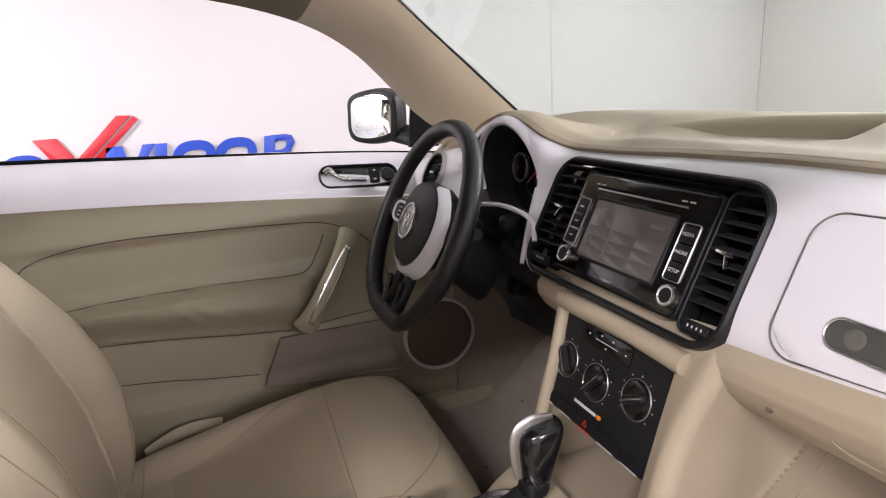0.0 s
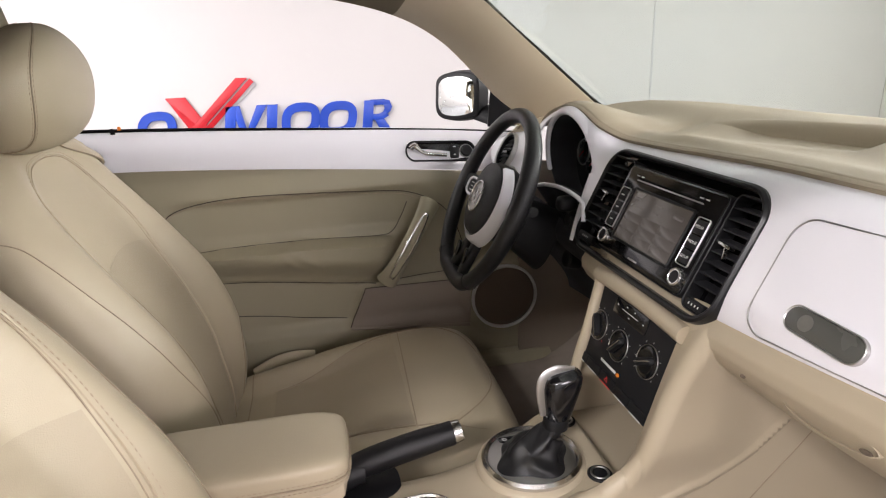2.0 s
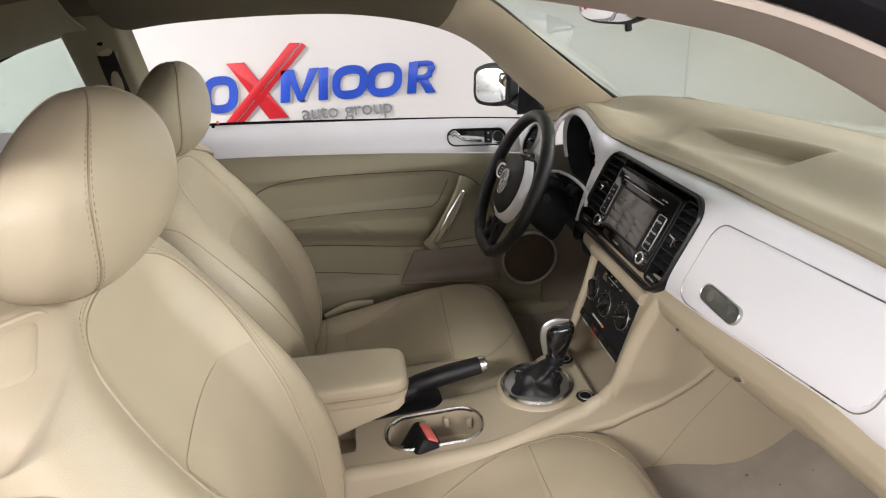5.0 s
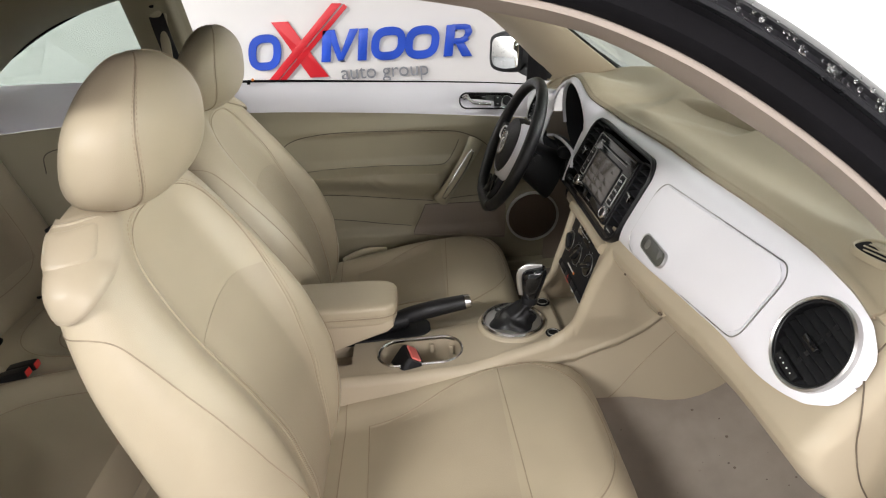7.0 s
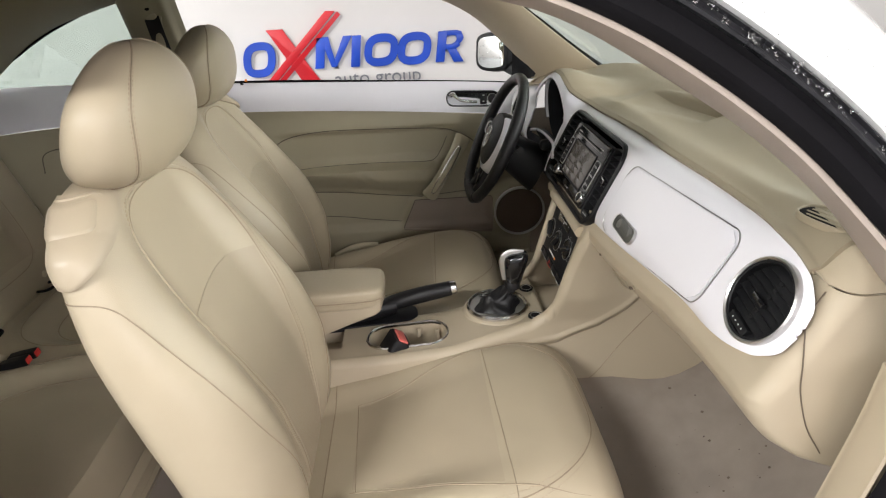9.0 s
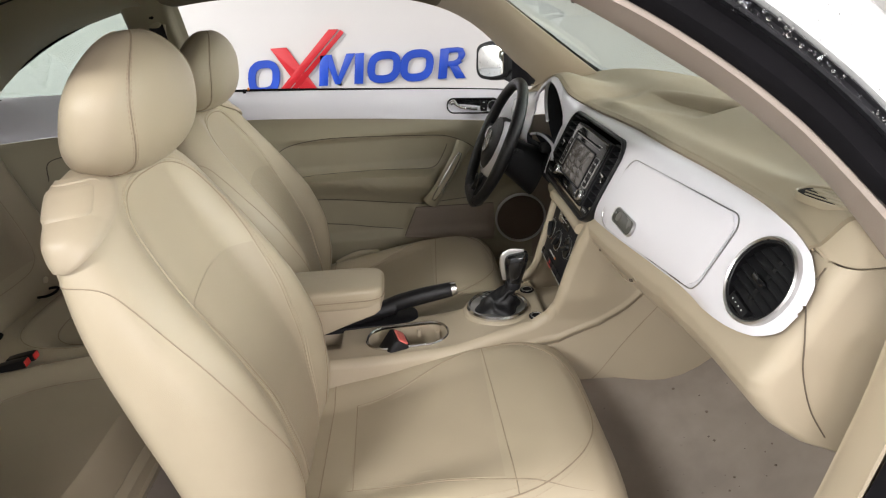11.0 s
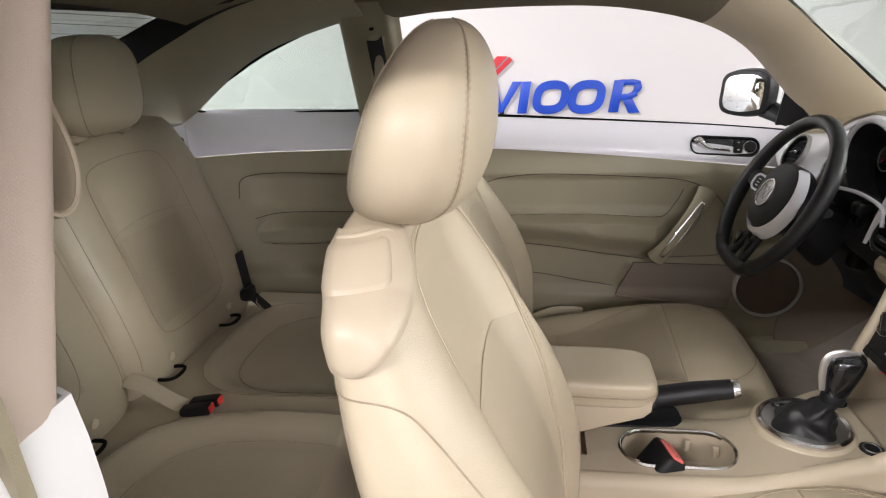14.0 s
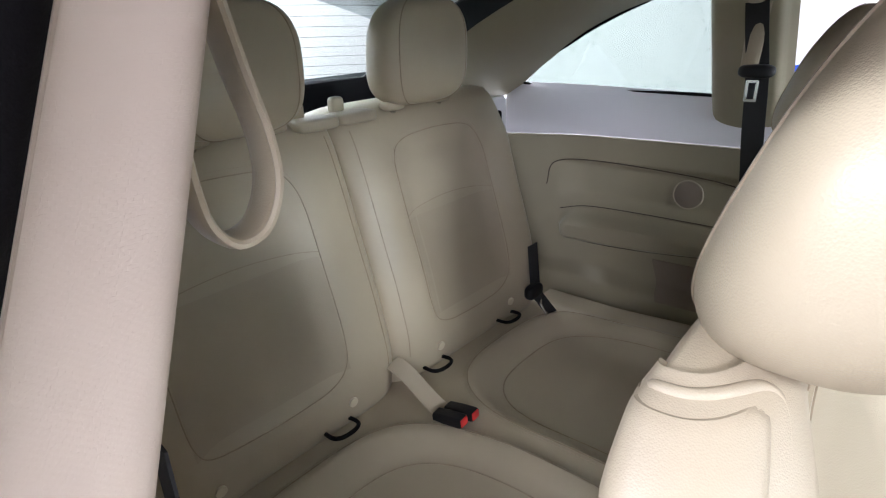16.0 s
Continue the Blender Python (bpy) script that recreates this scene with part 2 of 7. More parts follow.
def tube(points, r, n=8, closed=False, flat=1.0, up=None):
    """A round or flattened bar along points. r: a radius, or one for each point."""
    p = [Vector(q) for q in points]
    k = len(p)
    rings = []
    side = None
    for i in range(k):
        t = (p[(i + 1) % k] - p[i - 1]) if closed else (p[min(i + 1, k - 1)] - p[max(i - 1, 0)])
        t.normalize()
        if up is not None:
            side = t.cross(Vector(up)).normalized()
        elif side is None:
            side = t.orthogonal().normalized()
        else:
            side = (side - t * side.dot(t)).normalized()
        other = t.cross(side)
        rad = r[i] if isinstance(r, (list, tuple)) else r
        rings.append([p[i] + side * (math.cos(2 * math.pi * j / n) * rad) + other * (math.sin(2 * math.pi * j / n) * rad * flat) for j in range(n)])
    if closed:
        rings.append(rings[0])
        v, f = loft(rings, True, False)
        m = k * n
        return v[:m], [tuple(i % m for i in q) for q in f]
    return loft(rings, True, True)


def rrect(w, h, r, n=5):
    """A rounded rectangle's outline, centred."""
    out = []
    for cx, cy, a in ((w / 2 - r, h / 2 - r, 0), (-w / 2 + r, h / 2 - r, 90), (-w / 2 + r, -h / 2 + r, 180), (w / 2 - r, -h / 2 + r, 270)):
        for i in range(n + 1):
            b = radians(a + 90 * i / n)
            out.append((cx + r * math.cos(b), cy + r * math.sin(b)))
    return out


def oval(w, h, n=40, p=2.0):
    out = []
    for i in range(n):
        c, s = math.cos(2 * math.pi * i / n), math.sin(2 * math.pi * i / n)
        out.append((w / 2 * math.copysign(abs(c) ** (2 / p), c), h / 2 * math.copysign(abs(s) ** (2 / p), s)))
    return out


def inset(line, d):
    """The outline moved inwards by d (anticlockwise outlines)."""
    k, out = len(line), []
    for i in range(k):
        a, b, c = Vector(line[i - 1]), Vector(line[i]), Vector(line[(i + 1) % k])
        e, f = (b - a), (c - b)
        e = e.normalized() if e.length > 1e-9 else f.normalized()
        f = f.normalized() if f.length > 1e-9 else e
        m = Vector((-(e.y + f.y), e.x + f.x))
        m = m.normalized() if m.length > 1e-6 else Vector((-e.y, e.x))
        out.append(tuple(b + m * d))
    return out


def plate(line, depth, bevel=0.002, back=0.0):
    """A plate with that outline from z = back to z = depth, its front edge bevelled."""
    rings = [[(x, y, back) for x, y in line], [(x, y, depth - bevel) for x, y in line],
             [(x, y, depth - bevel * 0.3) for x, y in inset(line, bevel * 0.3)], [(x, y, depth) for x, y in inset(line, bevel)]]
    return loft(rings)


def frame_ring(line, width, depth, bevel=0.002, back=0.0):
    """A frame round an opening: the outline, its width inwards, its depth."""
    inner = inset(line, width)
    rings = [[(x, y, back) for x, y in line], [(x, y, depth - bevel) for x, y in line],
             [(x, y, depth) for x, y in inset(line, bevel)], [(x, y, depth) for x, y in inset(line, width - bevel)],
             [(x, y, depth - bevel) for x, y in inner], [(x, y, back) for x, y in inner]]
    n = len(line)
    v, f = loft(rings, True, False)
    f += [(5 * n + j, 5 * n + (j + 1) % n, (j + 1) % n, j) for j in range(n)]
    return v, f


def block(x0, x1, y0, y1, z0, z1, r=0.003):
    """A box with rounded edges, in world places."""
    w, h, d = x1 - x0, y1 - y0, z1 - z0
    r = min(r, w / 2.1, h / 2.1, d / 2.1)
    line = rrect(w, h, r, 3)
    rings = [[(x, y, 0) for x, y in inset(line, r * 0.7)], [(x, y, r * 0.3) for x, y in inset(line, r * 0.2)], [(x, y, r) for x, y in line],
             [(x, y, d - r) for x, y in line], [(x, y, d - r * 0.3) for x, y in inset(line, r * 0.2)], [(x, y, d) for x, y in inset(line, r * 0.7)]]
    return moved(loft(rings), Matrix.Translation(((x0 + x1) / 2, (y0 + y1) / 2, z0)))


def basis(origin, right, up):
    """A frame whose z looks towards the viewer."""
    x = Vector(right).normalized()
    z = x.cross(Vector(up)).normalized()
    y = z.cross(x)
    m = Matrix((x, y, z)).transposed().to_4x4()
    m.translation = origin
    return m


def turned(profile, n=32):
    """A solid of revolution about z from (radius, z) pairs."""
    rings = [[(r * math.cos(2 * math.pi * j / n), r * math.sin(2 * math.pi * j / n), z) for j in range(n)] for r, z in profile]
    return loft(rings)


def pillow(cx, cy, cz, hx, hy, hz, p=2.6, nu=40, nv=28, shape=None):
    """A soft cushion body: a superellipsoid, with shape(x, y, z) to move its points."""
    rings = []
    for i in range(1, nv):
        v = math.pi * i / nv - math.pi / 2
        cv, sv = math.cos(v), math.sin(v)
        ring = []
        for j in range(nu):
            u = 2 * math.pi * j / nu
            cu, su = math.cos(u), math.sin(u)
            pw = lambda c: math.copysign(abs(c) ** (2 / p), c)
            q = [pw(cv) * pw(cu), pw(cv) * pw(su), pw(sv)]
            if shape:
                q = shape(*q)
            ring.append((cx + hx * q[0], cy + hy * q[1], cz + hz * q[2]))
        rings.append(ring)
    return loft(rings)


def ramp(x, a, b):
    t = min(max((x - a) / (b - a), 0.0), 1.0)
    return t * t * (3 - 2 * t)


def lettering(words, size, m, mat, parent, name="lettering", depth=0.0004, centre=True, label=""):
    """Words as flat raised letters of that height at the pose m."""
    cu = bpy.data.curves.new(name, "FONT")
    cu.body, cu.size, cu.extrude = words, size, depth
    if centre:
        cu.align_x, cu.align_y = "CENTER", "CENTER"
    tmp = new(name, cu)
    bpy.context.view_layer.update()
    me = bpy.data.meshes.new_from_object(tmp)
    bpy.data.objects.remove(tmp)
    me.transform(m)
    me.materials.clear()
    me.materials.append(mat)
    ob = new(name, me)
    if parent is not None:
        ob.parent = parent
        if parent.type == "EMPTY":
            ob.matrix_parent_inverse = parent.matrix_basis.inverted()
    return tagged(ob, label)


def mirrored(p):
    return (p[0], 2 * MIDY - p[1], p[2])


def table(x, xs, ys):
    return float(np.interp(x, xs, ys))


def curve(x, xs, ys):
    """A smooth curve through a table of values."""
    if x <= xs[0]:
        return ys[0]
    if x >= xs[-1]:
        return ys[-1]
    i = max(k for k in range(len(xs) - 1) if xs[k] <= x)
    h = xs[i + 1] - xs[i]
    t = (x - xs[i]) / h

    def slope(k):
        if k == 0 or k == len(xs) - 1:
            return (ys[1] - ys[0]) / (xs[1] - xs[0]) if k == 0 else (ys[-1] - ys[-2]) / (xs[-1] - xs[-2])
        a, b = (ys[k] - ys[k - 1]) / (xs[k] - xs[k - 1]), (ys[k + 1] - ys[k]) / (xs[k + 1] - xs[k])
        return 0.0 if a * b <= 0 else 2 * a * b / (a + b)

    m0, m1 = slope(i) * h, slope(i + 1) * h
    return (2 * t ** 3 - 3 * t ** 2 + 1) * ys[i] + (t ** 3 - 2 * t ** 2 + t) * m0 + (-2 * t ** 3 + 3 * t ** 2) * ys[i + 1] + (t ** 3 - t ** 2) * m1


# ---------------------------------------------------------------- the studio
X0, X1, Y0, Y1, TOP = -4.6, 4.4, -4.3, 3.60, 3.0
# unseen floor, its grey kept dark so little light bounces up
structure("floor", block(X0, X1, Y0, Y1, -0.08, 0.0), FLOORMAT, "smooth unseen studio floor under the car, dark to bounce little light", "floor")
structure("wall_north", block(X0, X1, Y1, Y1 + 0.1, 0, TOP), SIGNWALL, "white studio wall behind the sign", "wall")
# unseen wall, greyed to weaken the fill light through the doorway
structure("wall_south", block(X0, X1, Y0 - 0.1, Y0, 0, TOP), DARKWALL, "plain unseen studio wall, greyed to bounce less light", "wall")
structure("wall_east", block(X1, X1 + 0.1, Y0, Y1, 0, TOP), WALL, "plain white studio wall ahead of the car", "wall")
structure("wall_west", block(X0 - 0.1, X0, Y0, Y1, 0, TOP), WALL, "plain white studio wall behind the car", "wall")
structure("ceiling", block(X0, X1, Y0, Y1, TOP, TOP + 0.08), WALL, "plain white studio ceiling", "ceiling")
structure("trim", block(2.155, 2.17, Y1 - 0.004, Y1 - 0.0002, 0.0, TOP, 0.001), SHADOWBOARD, "thin vertical joint strip in the wall", "trim")

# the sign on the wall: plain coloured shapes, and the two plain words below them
sign = thing("wall_sign", (-0.78, 3.59, 0.55), "blue and red dealership sign of raised shapes on a white wall", "sign")
SIGN_Y = 3.585


def signshape(name, outline, mat, depth=0.012):
    """A flat raised shape from (x, z) points; the shapes lean like italics."""
    m = basis((0, SIGN_Y, 0), (1, 0, 0), (0, 0, 1))
    part(name, moved(plate(outline, depth, 0.002, -0.012), m), mat, sign)
    # grey copy set down and right draws the shape's cast shadow
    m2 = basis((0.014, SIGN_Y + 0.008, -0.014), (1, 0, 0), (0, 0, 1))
    part("drop_shadow", moved(plate(outline, 0.003, 0.001, -0.004), m2), SHADOWBOARD, sign)


def signring(name, cx, cz, w, h, bar, mat):
    outer = [(cx + x + 0.16 * z, cz + z) for x, z in oval(w, h, 44, 2.5)]
    m = basis((0, SIGN_Y, 0), (1, 0, 0), (0, 0, 1))
    part(name, moved(frame_ring(outer, bar, 0.012, 0.002, -0.012), m), mat, sign)
    # the ring's cast shadow, drawn as a grey copy behind it
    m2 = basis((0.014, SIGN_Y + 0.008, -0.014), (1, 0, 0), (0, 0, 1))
    part("drop_shadow", moved(frame_ring(outer, bar, 0.003, 0.001, -0.004), m2), SHADOWBOARD, sign)


signring("blue_ring", -1.495, 0.752, 0.25, 0.262, 0.058, BLUE)
signshape("red_bar", [(-1.51, 0.535), (-1.435, 0.535), (-0.868, 1.072), (-0.943, 1.076)], REDSIGN)
signshape("red_bar", [(-1.425, 0.535), (-1.37, 0.535), (-0.83, 1.045), (-0.853, 1.068)], REDSIGN)
signshape("red_bar", [(-1.175, 0.548), (-1.03, 0.548), (-1.10, 0.655), (-1.285, 0.965), (-1.41, 0.965), (-1.385, 0.925)], REDSIGN, 0.008)
signshape("blue_bar", [(-1.075, 0.66), (-1.005, 0.66), (-0.965, 0.89), (-1.035, 0.89)], BLUE)
signshape("blue_bar", [(-0.945, 0.665), (-0.905, 0.665), (-0.945, 0.89), (-1.005, 0.89)], BLUE, 0.011)
signshape("blue_bar", [(-0.945, 0.665), (-0.905, 0.665), (-0.76, 0.89), (-0.83, 0.89)], BLUE, 0.010)
signshape("blue_bar", [(-0.795, 0.657), (-0.725, 0.657), (-0.69, 0.888), (-0.76, 0.888)], BLUE)
signring("blue_ring", -0.545, 0.770, 0.265, 0.242, 0.060, BLUE)
signring("blue_ring", -0.285, 0.766, 0.265, 0.242, 0.060, BLUE)
signshape("blue_bar", [(-0.125, 0.652), (-0.055, 0.652), (-0.02, 0.88), (-0.09, 0.88)], BLUE)
signshape("blue_bar", [(-0.06, 0.845), (0.03, 0.845), (0.075, 0.835), (0.098, 0.845), (0.09, 0.872), (0.05, 0.883), (-0.05, 0.883)], BLUE, 0.0105)
signshape("blue_bar", [(0.058, 0.775), (0.088, 0.795), (0.105, 0.825), (0.098, 0.850), (0.045, 0.850), (0.050, 0.815), (0.035, 0.790)], BLUE, 0.0110)
signshape("blue_bar", [(-0.08, 0.742), (0.03, 0.742), (0.075, 0.765), (0.062, 0.800), (0.035, 0.793), (0.01, 0.782), (-0.07, 0.782)], BLUE, 0.0115)
signshape("blue_bar", [(0.02, 0.645), (0.10, 0.645), (0.035, 0.76), (-0.035, 0.76)], BLUE, 0.010)
lettering("auto group", 0.155, basis((-0.59, SIGN_Y - 0.004, 0.568), (1, 0, 0), (0, 0, 1)), GREYTEXT, sign, "lettering", 0.004, label="grey raised words on the wall")

# ---------------------------------------------------------------- the body shell of the car


def wy(z):
    """The driver's window plane leans in towards the roof."""
    return 0.75 - 0.42 * (z - 0.99)


def on_window(x, z, inward=0.0):
    return (x, wy(z) - inward, z)


def both(name, rows_of_points, mat, label, category, thick=0.006, parent=None, sides=(1, -1)):
    """A trim sheet on the driver's side and its mirror image."""
    for s in sides:
        rows = rows_of_points if s == 1 else [[mirrored(p) for p in r][::-1] for r in rows_of_points]
        structure(name, sheet(rows, thick), mat, label, category)


# car floor, sills, firewall


def carpet_z(x, y):
    """The carpet: flat, then up the toe board, and up the sides of the tunnel."""
    z = 0.345 + 0.26 * ramp(x, 0.10, 0.48) + 0.05 * ramp(-x, 0.85, 1.0)
    hump = (1 - ramp(abs(y + 0.012), 0.13, 0.36)) * ramp(x, -0.30, -0.05) * (1 - ramp(x, 0.08, 0.34))
    return z + 0.115 * hump + 0.004 * noise.noise((x * 9, y * 9, 0))


floor_rows = []
for i in range(61):
    x = -1.75 + 2.25 * i / 60
    row = []
    for j in range(45):
        y = -0.74 + 1.48 * j / 44
        row.append((x, y, carpet_z(x, y)))
    floor_rows.append(row)
structure("carpet", sheet(floor_rows, 0.02), CARPET, "worn taupe car carpet with dark specks of dirt", "carpet")


crumb_rng = random.Random(3)
geos = []
for i in range(74):
    x, y = (crumb_rng.gauss(0.24, 0.07), crumb_rng.gauss(-0.36, 0.10)) if i < 40 else (crumb_rng.uniform(-0.1, 0.40), crumb_rng.uniform(-0.64, -0.22))
    if i > 58:
        x, y = crumb_rng.uniform(-0.05, 0.35), crumb_rng.uniform(0.2, 0.6)
    r = crumb_rng.uniform(0.0008, 0.0022) * (0.7 if i % 4 else 1.5)
    z = carpet_z(x, y)
    ring = [[(x + r * w * math.cos(a) * 1.3, y + r * w * math.sin(a), z + r * h) for a in [1.26 * k + i for k in range(5)]] for w, h in ((1.0, -0.2), (0.8, 0.4), (0.3, 0.6))]
    geos.append(loft(ring))
tagged(part("carpet_crumbs", join(*geos), CRUMB, None, "dark crumbs and dirt specks on the car carpet"), kind="stuff", category="dirt")
structure("firewall", sheet([[(0.46 + 0.06 * k / 6, -0.74 + 1.46 * j / 20, 0.56 + 0.44 * k / 6) for j in range(21)] for k in range(7)], 0.02), CARPET, "carpeted bulkhead below the windscreen", "wall")

win_top = [(-1.0, 1.295), (-0.85, 1.307), (-0.62, 1.308), (-0.43, 1.296), (-0.25, 1.258), (-0.13, 1.20), (-0.03, 1.112), (0.03, 1.05), (0.065, 0.99)]
inner = [(-1.0, 0.46, 1.378), (-0.85, 0.47, 1.384), (-0.60, 0.475, 1.385), (-0.38, 0.485, 1.372), (-0.20, 0.500, 1.348), (-0.113, 0.527, 1.307), (0.0, 0.565, 1.222), (0.12, 0.602, 1.13), (0.275, 0.655, 1.015)]


def rail(edge, inside, bulge=0.012, n=70, m=9):
    a, b = smooth_path(edge, n), smooth_path(inside, n)
    rows = []
    for p, q in zip(a, b):
        row = []
        for k in range(m):
            t = k / (m - 1)
            c = p.lerp(q, t)
            w = math.sin(math.pi * t) ** 0.7
            row.append((c.x, c.y - bulge * w, c.z - bulge * 1.2 * w))
        rows.append(row)
    return rows


driver_edge = [on_window(x, z) for x, z in win_top]
rows = rail(driver_edge, inner)
# roof run of the same rail, given the darker lining colour as shade
structure("roof_rail_trim", sheet(rows[:37][::-1], 0.006), HEADLINER, "roof rail trim in the dark olive lining colour, for its shade", "pillar trim")
structure("pillar_trim", sheet(rows[36:][::-1], 0.006), PLASTIC, "beige windscreen pillar trim", "pillar trim")
structure("windscreen_border", tube(smooth_path([(x + 0.007, y + 0.004, z - 0.001) for x, y, z in inner[3:]], 40), 0.0038, 6), GLOSSBLACK, "black windscreen border", "window border")
aperture = [(-0.93, 1.325), (-0.80, 1.345), (-0.60, 1.352), (-0.40, 1.342), (-0.25, 1.318), (-0.156, 1.285), (-0.069, 1.236), (0.020, 1.169), (0.090, 1.097), (0.170, 1.0)]
pass_inner = [mirrored(p) for p in ((-0.93, 0.46, 1.384), (-0.80, 0.475, 1.392), (-0.60, 0.48, 1.392), (-0.38, 0.49, 1.378), (-0.24, 0.50, 1.356), (-0.113, 0.530, 1.305), (-0.02, 0.565, 1.235), (0.09, 0.60, 1.15), (0.16, 0.62, 1.09), (0.27, 0.655, 1.015))]


def pass_edge(out=0.0, lift=0.0):
    return [(x, -(wy(z) + 0.03) - out, z + lift) for x, z in aperture]


pass_lip = [(-0.93, -0.600, 1.325), (-0.80, -0.590, 1.340), (-0.60, -0.585, 1.345), (-0.40, -0.582, 1.335), (-0.25, -0.586, 1.308), (-0.165, -0.598, 1.281), (-0.070, -0.618, 1.225), (0.020, -0.640, 1.164), (0.100, -0.665, 1.092), (0.170, -0.694, 1.005)]
rows = []
for p, w, q in zip(smooth_path(pass_edge(), 70), smooth_path(pass_lip, 70), smooth_path(pass_inner, 70)):
    low = p.lerp(w, 0.55) + Vector((0.0, 0.0, -0.004))
    rows.append([tuple(c) for c in smooth_path([p, low, w, w.lerp(q, 0.5) + Vector((0.0, 0.004, -0.002)), q], 20)])
structure("windscreen_border", tube(smooth_path([(x + 0.007, y - 0.003, z - 0.001) for x, y, z in pass_inner[3:]], 40), 0.0030, 6), GLOSSBLACK, "black windscreen border", "window border")
structure("pillar_trim", sheet(rows, 0.006), PILLARTRIM, "pinkish beige windscreen pillar trim at the open doorway, darkened for its shade", "pillar trim")

# the open doorway: seal, wet gutter, painted roof rail
full = [(0.02, 0.45), (0.12, 0.70), (0.16, 0.88)] + aperture[::-1] + [(-0.945, 1.27), (-0.935, 1.20), (-0.925, 1.05), (-0.90, 0.80), (-0.80, 0.50)]


def doorway(out, grow, n=110):
    """The doorway's outline, pushed outwards and enlarged about its middle."""
    pts = []
    for x, z in full:
        d = Vector((x + 0.42, z - 0.95))
        e = d.normalized() * grow
        zz = z + e.y
        pts.append((x + e.x, -(wy(max(zz, 0.99)) + 0.03) - out, zz))
    return smooth_path(pts, n)


bands = [doorway(0.002, 0.0), doorway(0.010, 0.004), doorway(0.017, 0.012), doorway(0.018, 0.022), doorway(0.016, 0.030), doorway(0.022, 0.035)]
structure("door_seal", sheet([list(b) for b in bands], 0.006), RUBBER, "black rubber doorway seal", "door seal")
bands = [doorway(0.020, 0.035), doorway(0.028, 0.037), doorway(0.030, 0.040), doorway(0.025, 0.043), doorway(0.024, 0.047), doorway(0.029, 0.050), doorway(0.024, 0.053)]
structure("door_gutter", sheet([list(b) for b in bands], 0.006), WETRUBBER, "wet black drip rail beaded with water", "drip rail")
bands = [doorway(0.022, 0.053), doorway(0.030, 0.056), doorway(0.030, 0.064), doorway(0.022, 0.09), doorway(0.0, 0.125), doorway(-0.06, 0.16)]
structure("body_side", sheet([list(b) for b in bands], 0.01), PAINT, "wet white painted body frame round the doorway", "car body")
# outer roof and bonnet skins close the car above and ahead
roof_rows = [[(-2.0 + 1.75 * i / 24, -0.60 + 1.18 * j / 24, 1.475 + 0.015 - 0.12 * ((j - 12) / 12) ** 2 - 0.16 * ramp(-(-2.0 + 1.75 * i / 24), 1.2, 2.1) - 0.06 * ramp(-2.0 + 1.75 * i / 24, -0.55, -0.2)) for j in range(25)] for i in range(25)]
structure("car_roof", sheet(roof_rows, 0.01), PAINT, "white painted car roof", "car body")
hood_rows = [[(0.62 + 1.0 * i / 20, -0.75 + 1.47 * j / 20, 0.985 - 0.28 * (i / 20) ** 2 - 0.06 * ((j - 10) / 10) ** 2) for j in range(21)] for i in range(21)]
structure("car_bonnet", sheet(hood_rows, 0.01), PAINT, "white painted bonnet", "car body")

# headliner
rows = []
for i in range(50):
    x = -1.46 + (1.46 - 0.145) * i / 49
    row = []
    for j in range(31):
        u = -1 + 2 * j / 30
        half = curve(x, [-1.46, -1.3, -1.0, -0.6, -0.3, -0.14], [0.45, 0.455, 0.475, 0.49, 0.50, 0.51])
        z = curve(x, [-1.46, -1.3, -1.0, -0.6, -0.3, -0.2, -0.14], [1.30, 1.345, 1.38, 1.388, 1.365, 1.35, 1.325])
        row.append((x, MIDY + half * u, z + 0.035 * (1 - u * u)))
    rows.append(row)
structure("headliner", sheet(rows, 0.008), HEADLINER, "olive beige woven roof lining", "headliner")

# windscreen


def screen_base(y):
    return 0.52 - 0.25 * (abs(y - MIDY) / 0.67) ** 2


rows = []
for i in range(21):
    u = -1 + 2 * i / 20
    low = Vector((screen_base(MIDY + 0.67 * u) + 0.02 * abs(u) ** 6, MIDY + 0.69 * u, 1.02))
    up = Vector((-0.195 + 0.055 * (1 - u * u), MIDY + 0.55 * u, 1.345 + 0.035 * (1 - u * u)))
    rows.append([tuple(low.lerp(up, k / 14) + Vector((0.02, 0, 0.025)) * math.sin(math.pi * k / 14) * (1 - abs(u) ** 5)) for k in range(15)])
screen = structure("windscreen", sheet(rows, 0.004), TINT, "green-tinted windscreen", "windscreen")
screen.visible_shadow = False
for s in (0, -1):
    edge = [Vector(r[s]) for r in rows]
    structure("windscreen_border", tube([e + Vector((0.004, 0, 0)) for e in edge], 0.006, 6), GLOSSBLACK, "black windscreen border", "window border")
for s in (0, -1):
    structure("windscreen_border", tube([Vector(p) for p in rows[s]], 0.0035, 6), GLOSSBLACK, "black windscreen border", "window border")

# rear quarter: glass, pillar trims, hatch
quarter = [(-1.12, 1.048), (-1.13, 1.17), (-1.132, 1.284), (-1.30, 1.243), (-1.48, 1.163), (-1.64, 1.057)]
hatch_edge = [(-1.06, 0.46, 1.378), (-1.15, 0.455, 1.372), (-1.36, 0.45, 1.320), (-1.49, 0.45, 1.268), (-1.634, 0.45, 1.20), (-1.76, 0.46, 1.12), (-1.84, 0.48, 1.04)]
quarter_edge = [on_window(x, z) for x, z in ((-1.05, 1.29), (-1.132, 1.286), (-1.30, 1.243), (-1.40, 1.205), (-1.48, 1.163), (-1.60, 1.088), (-1.68, 1.03))]
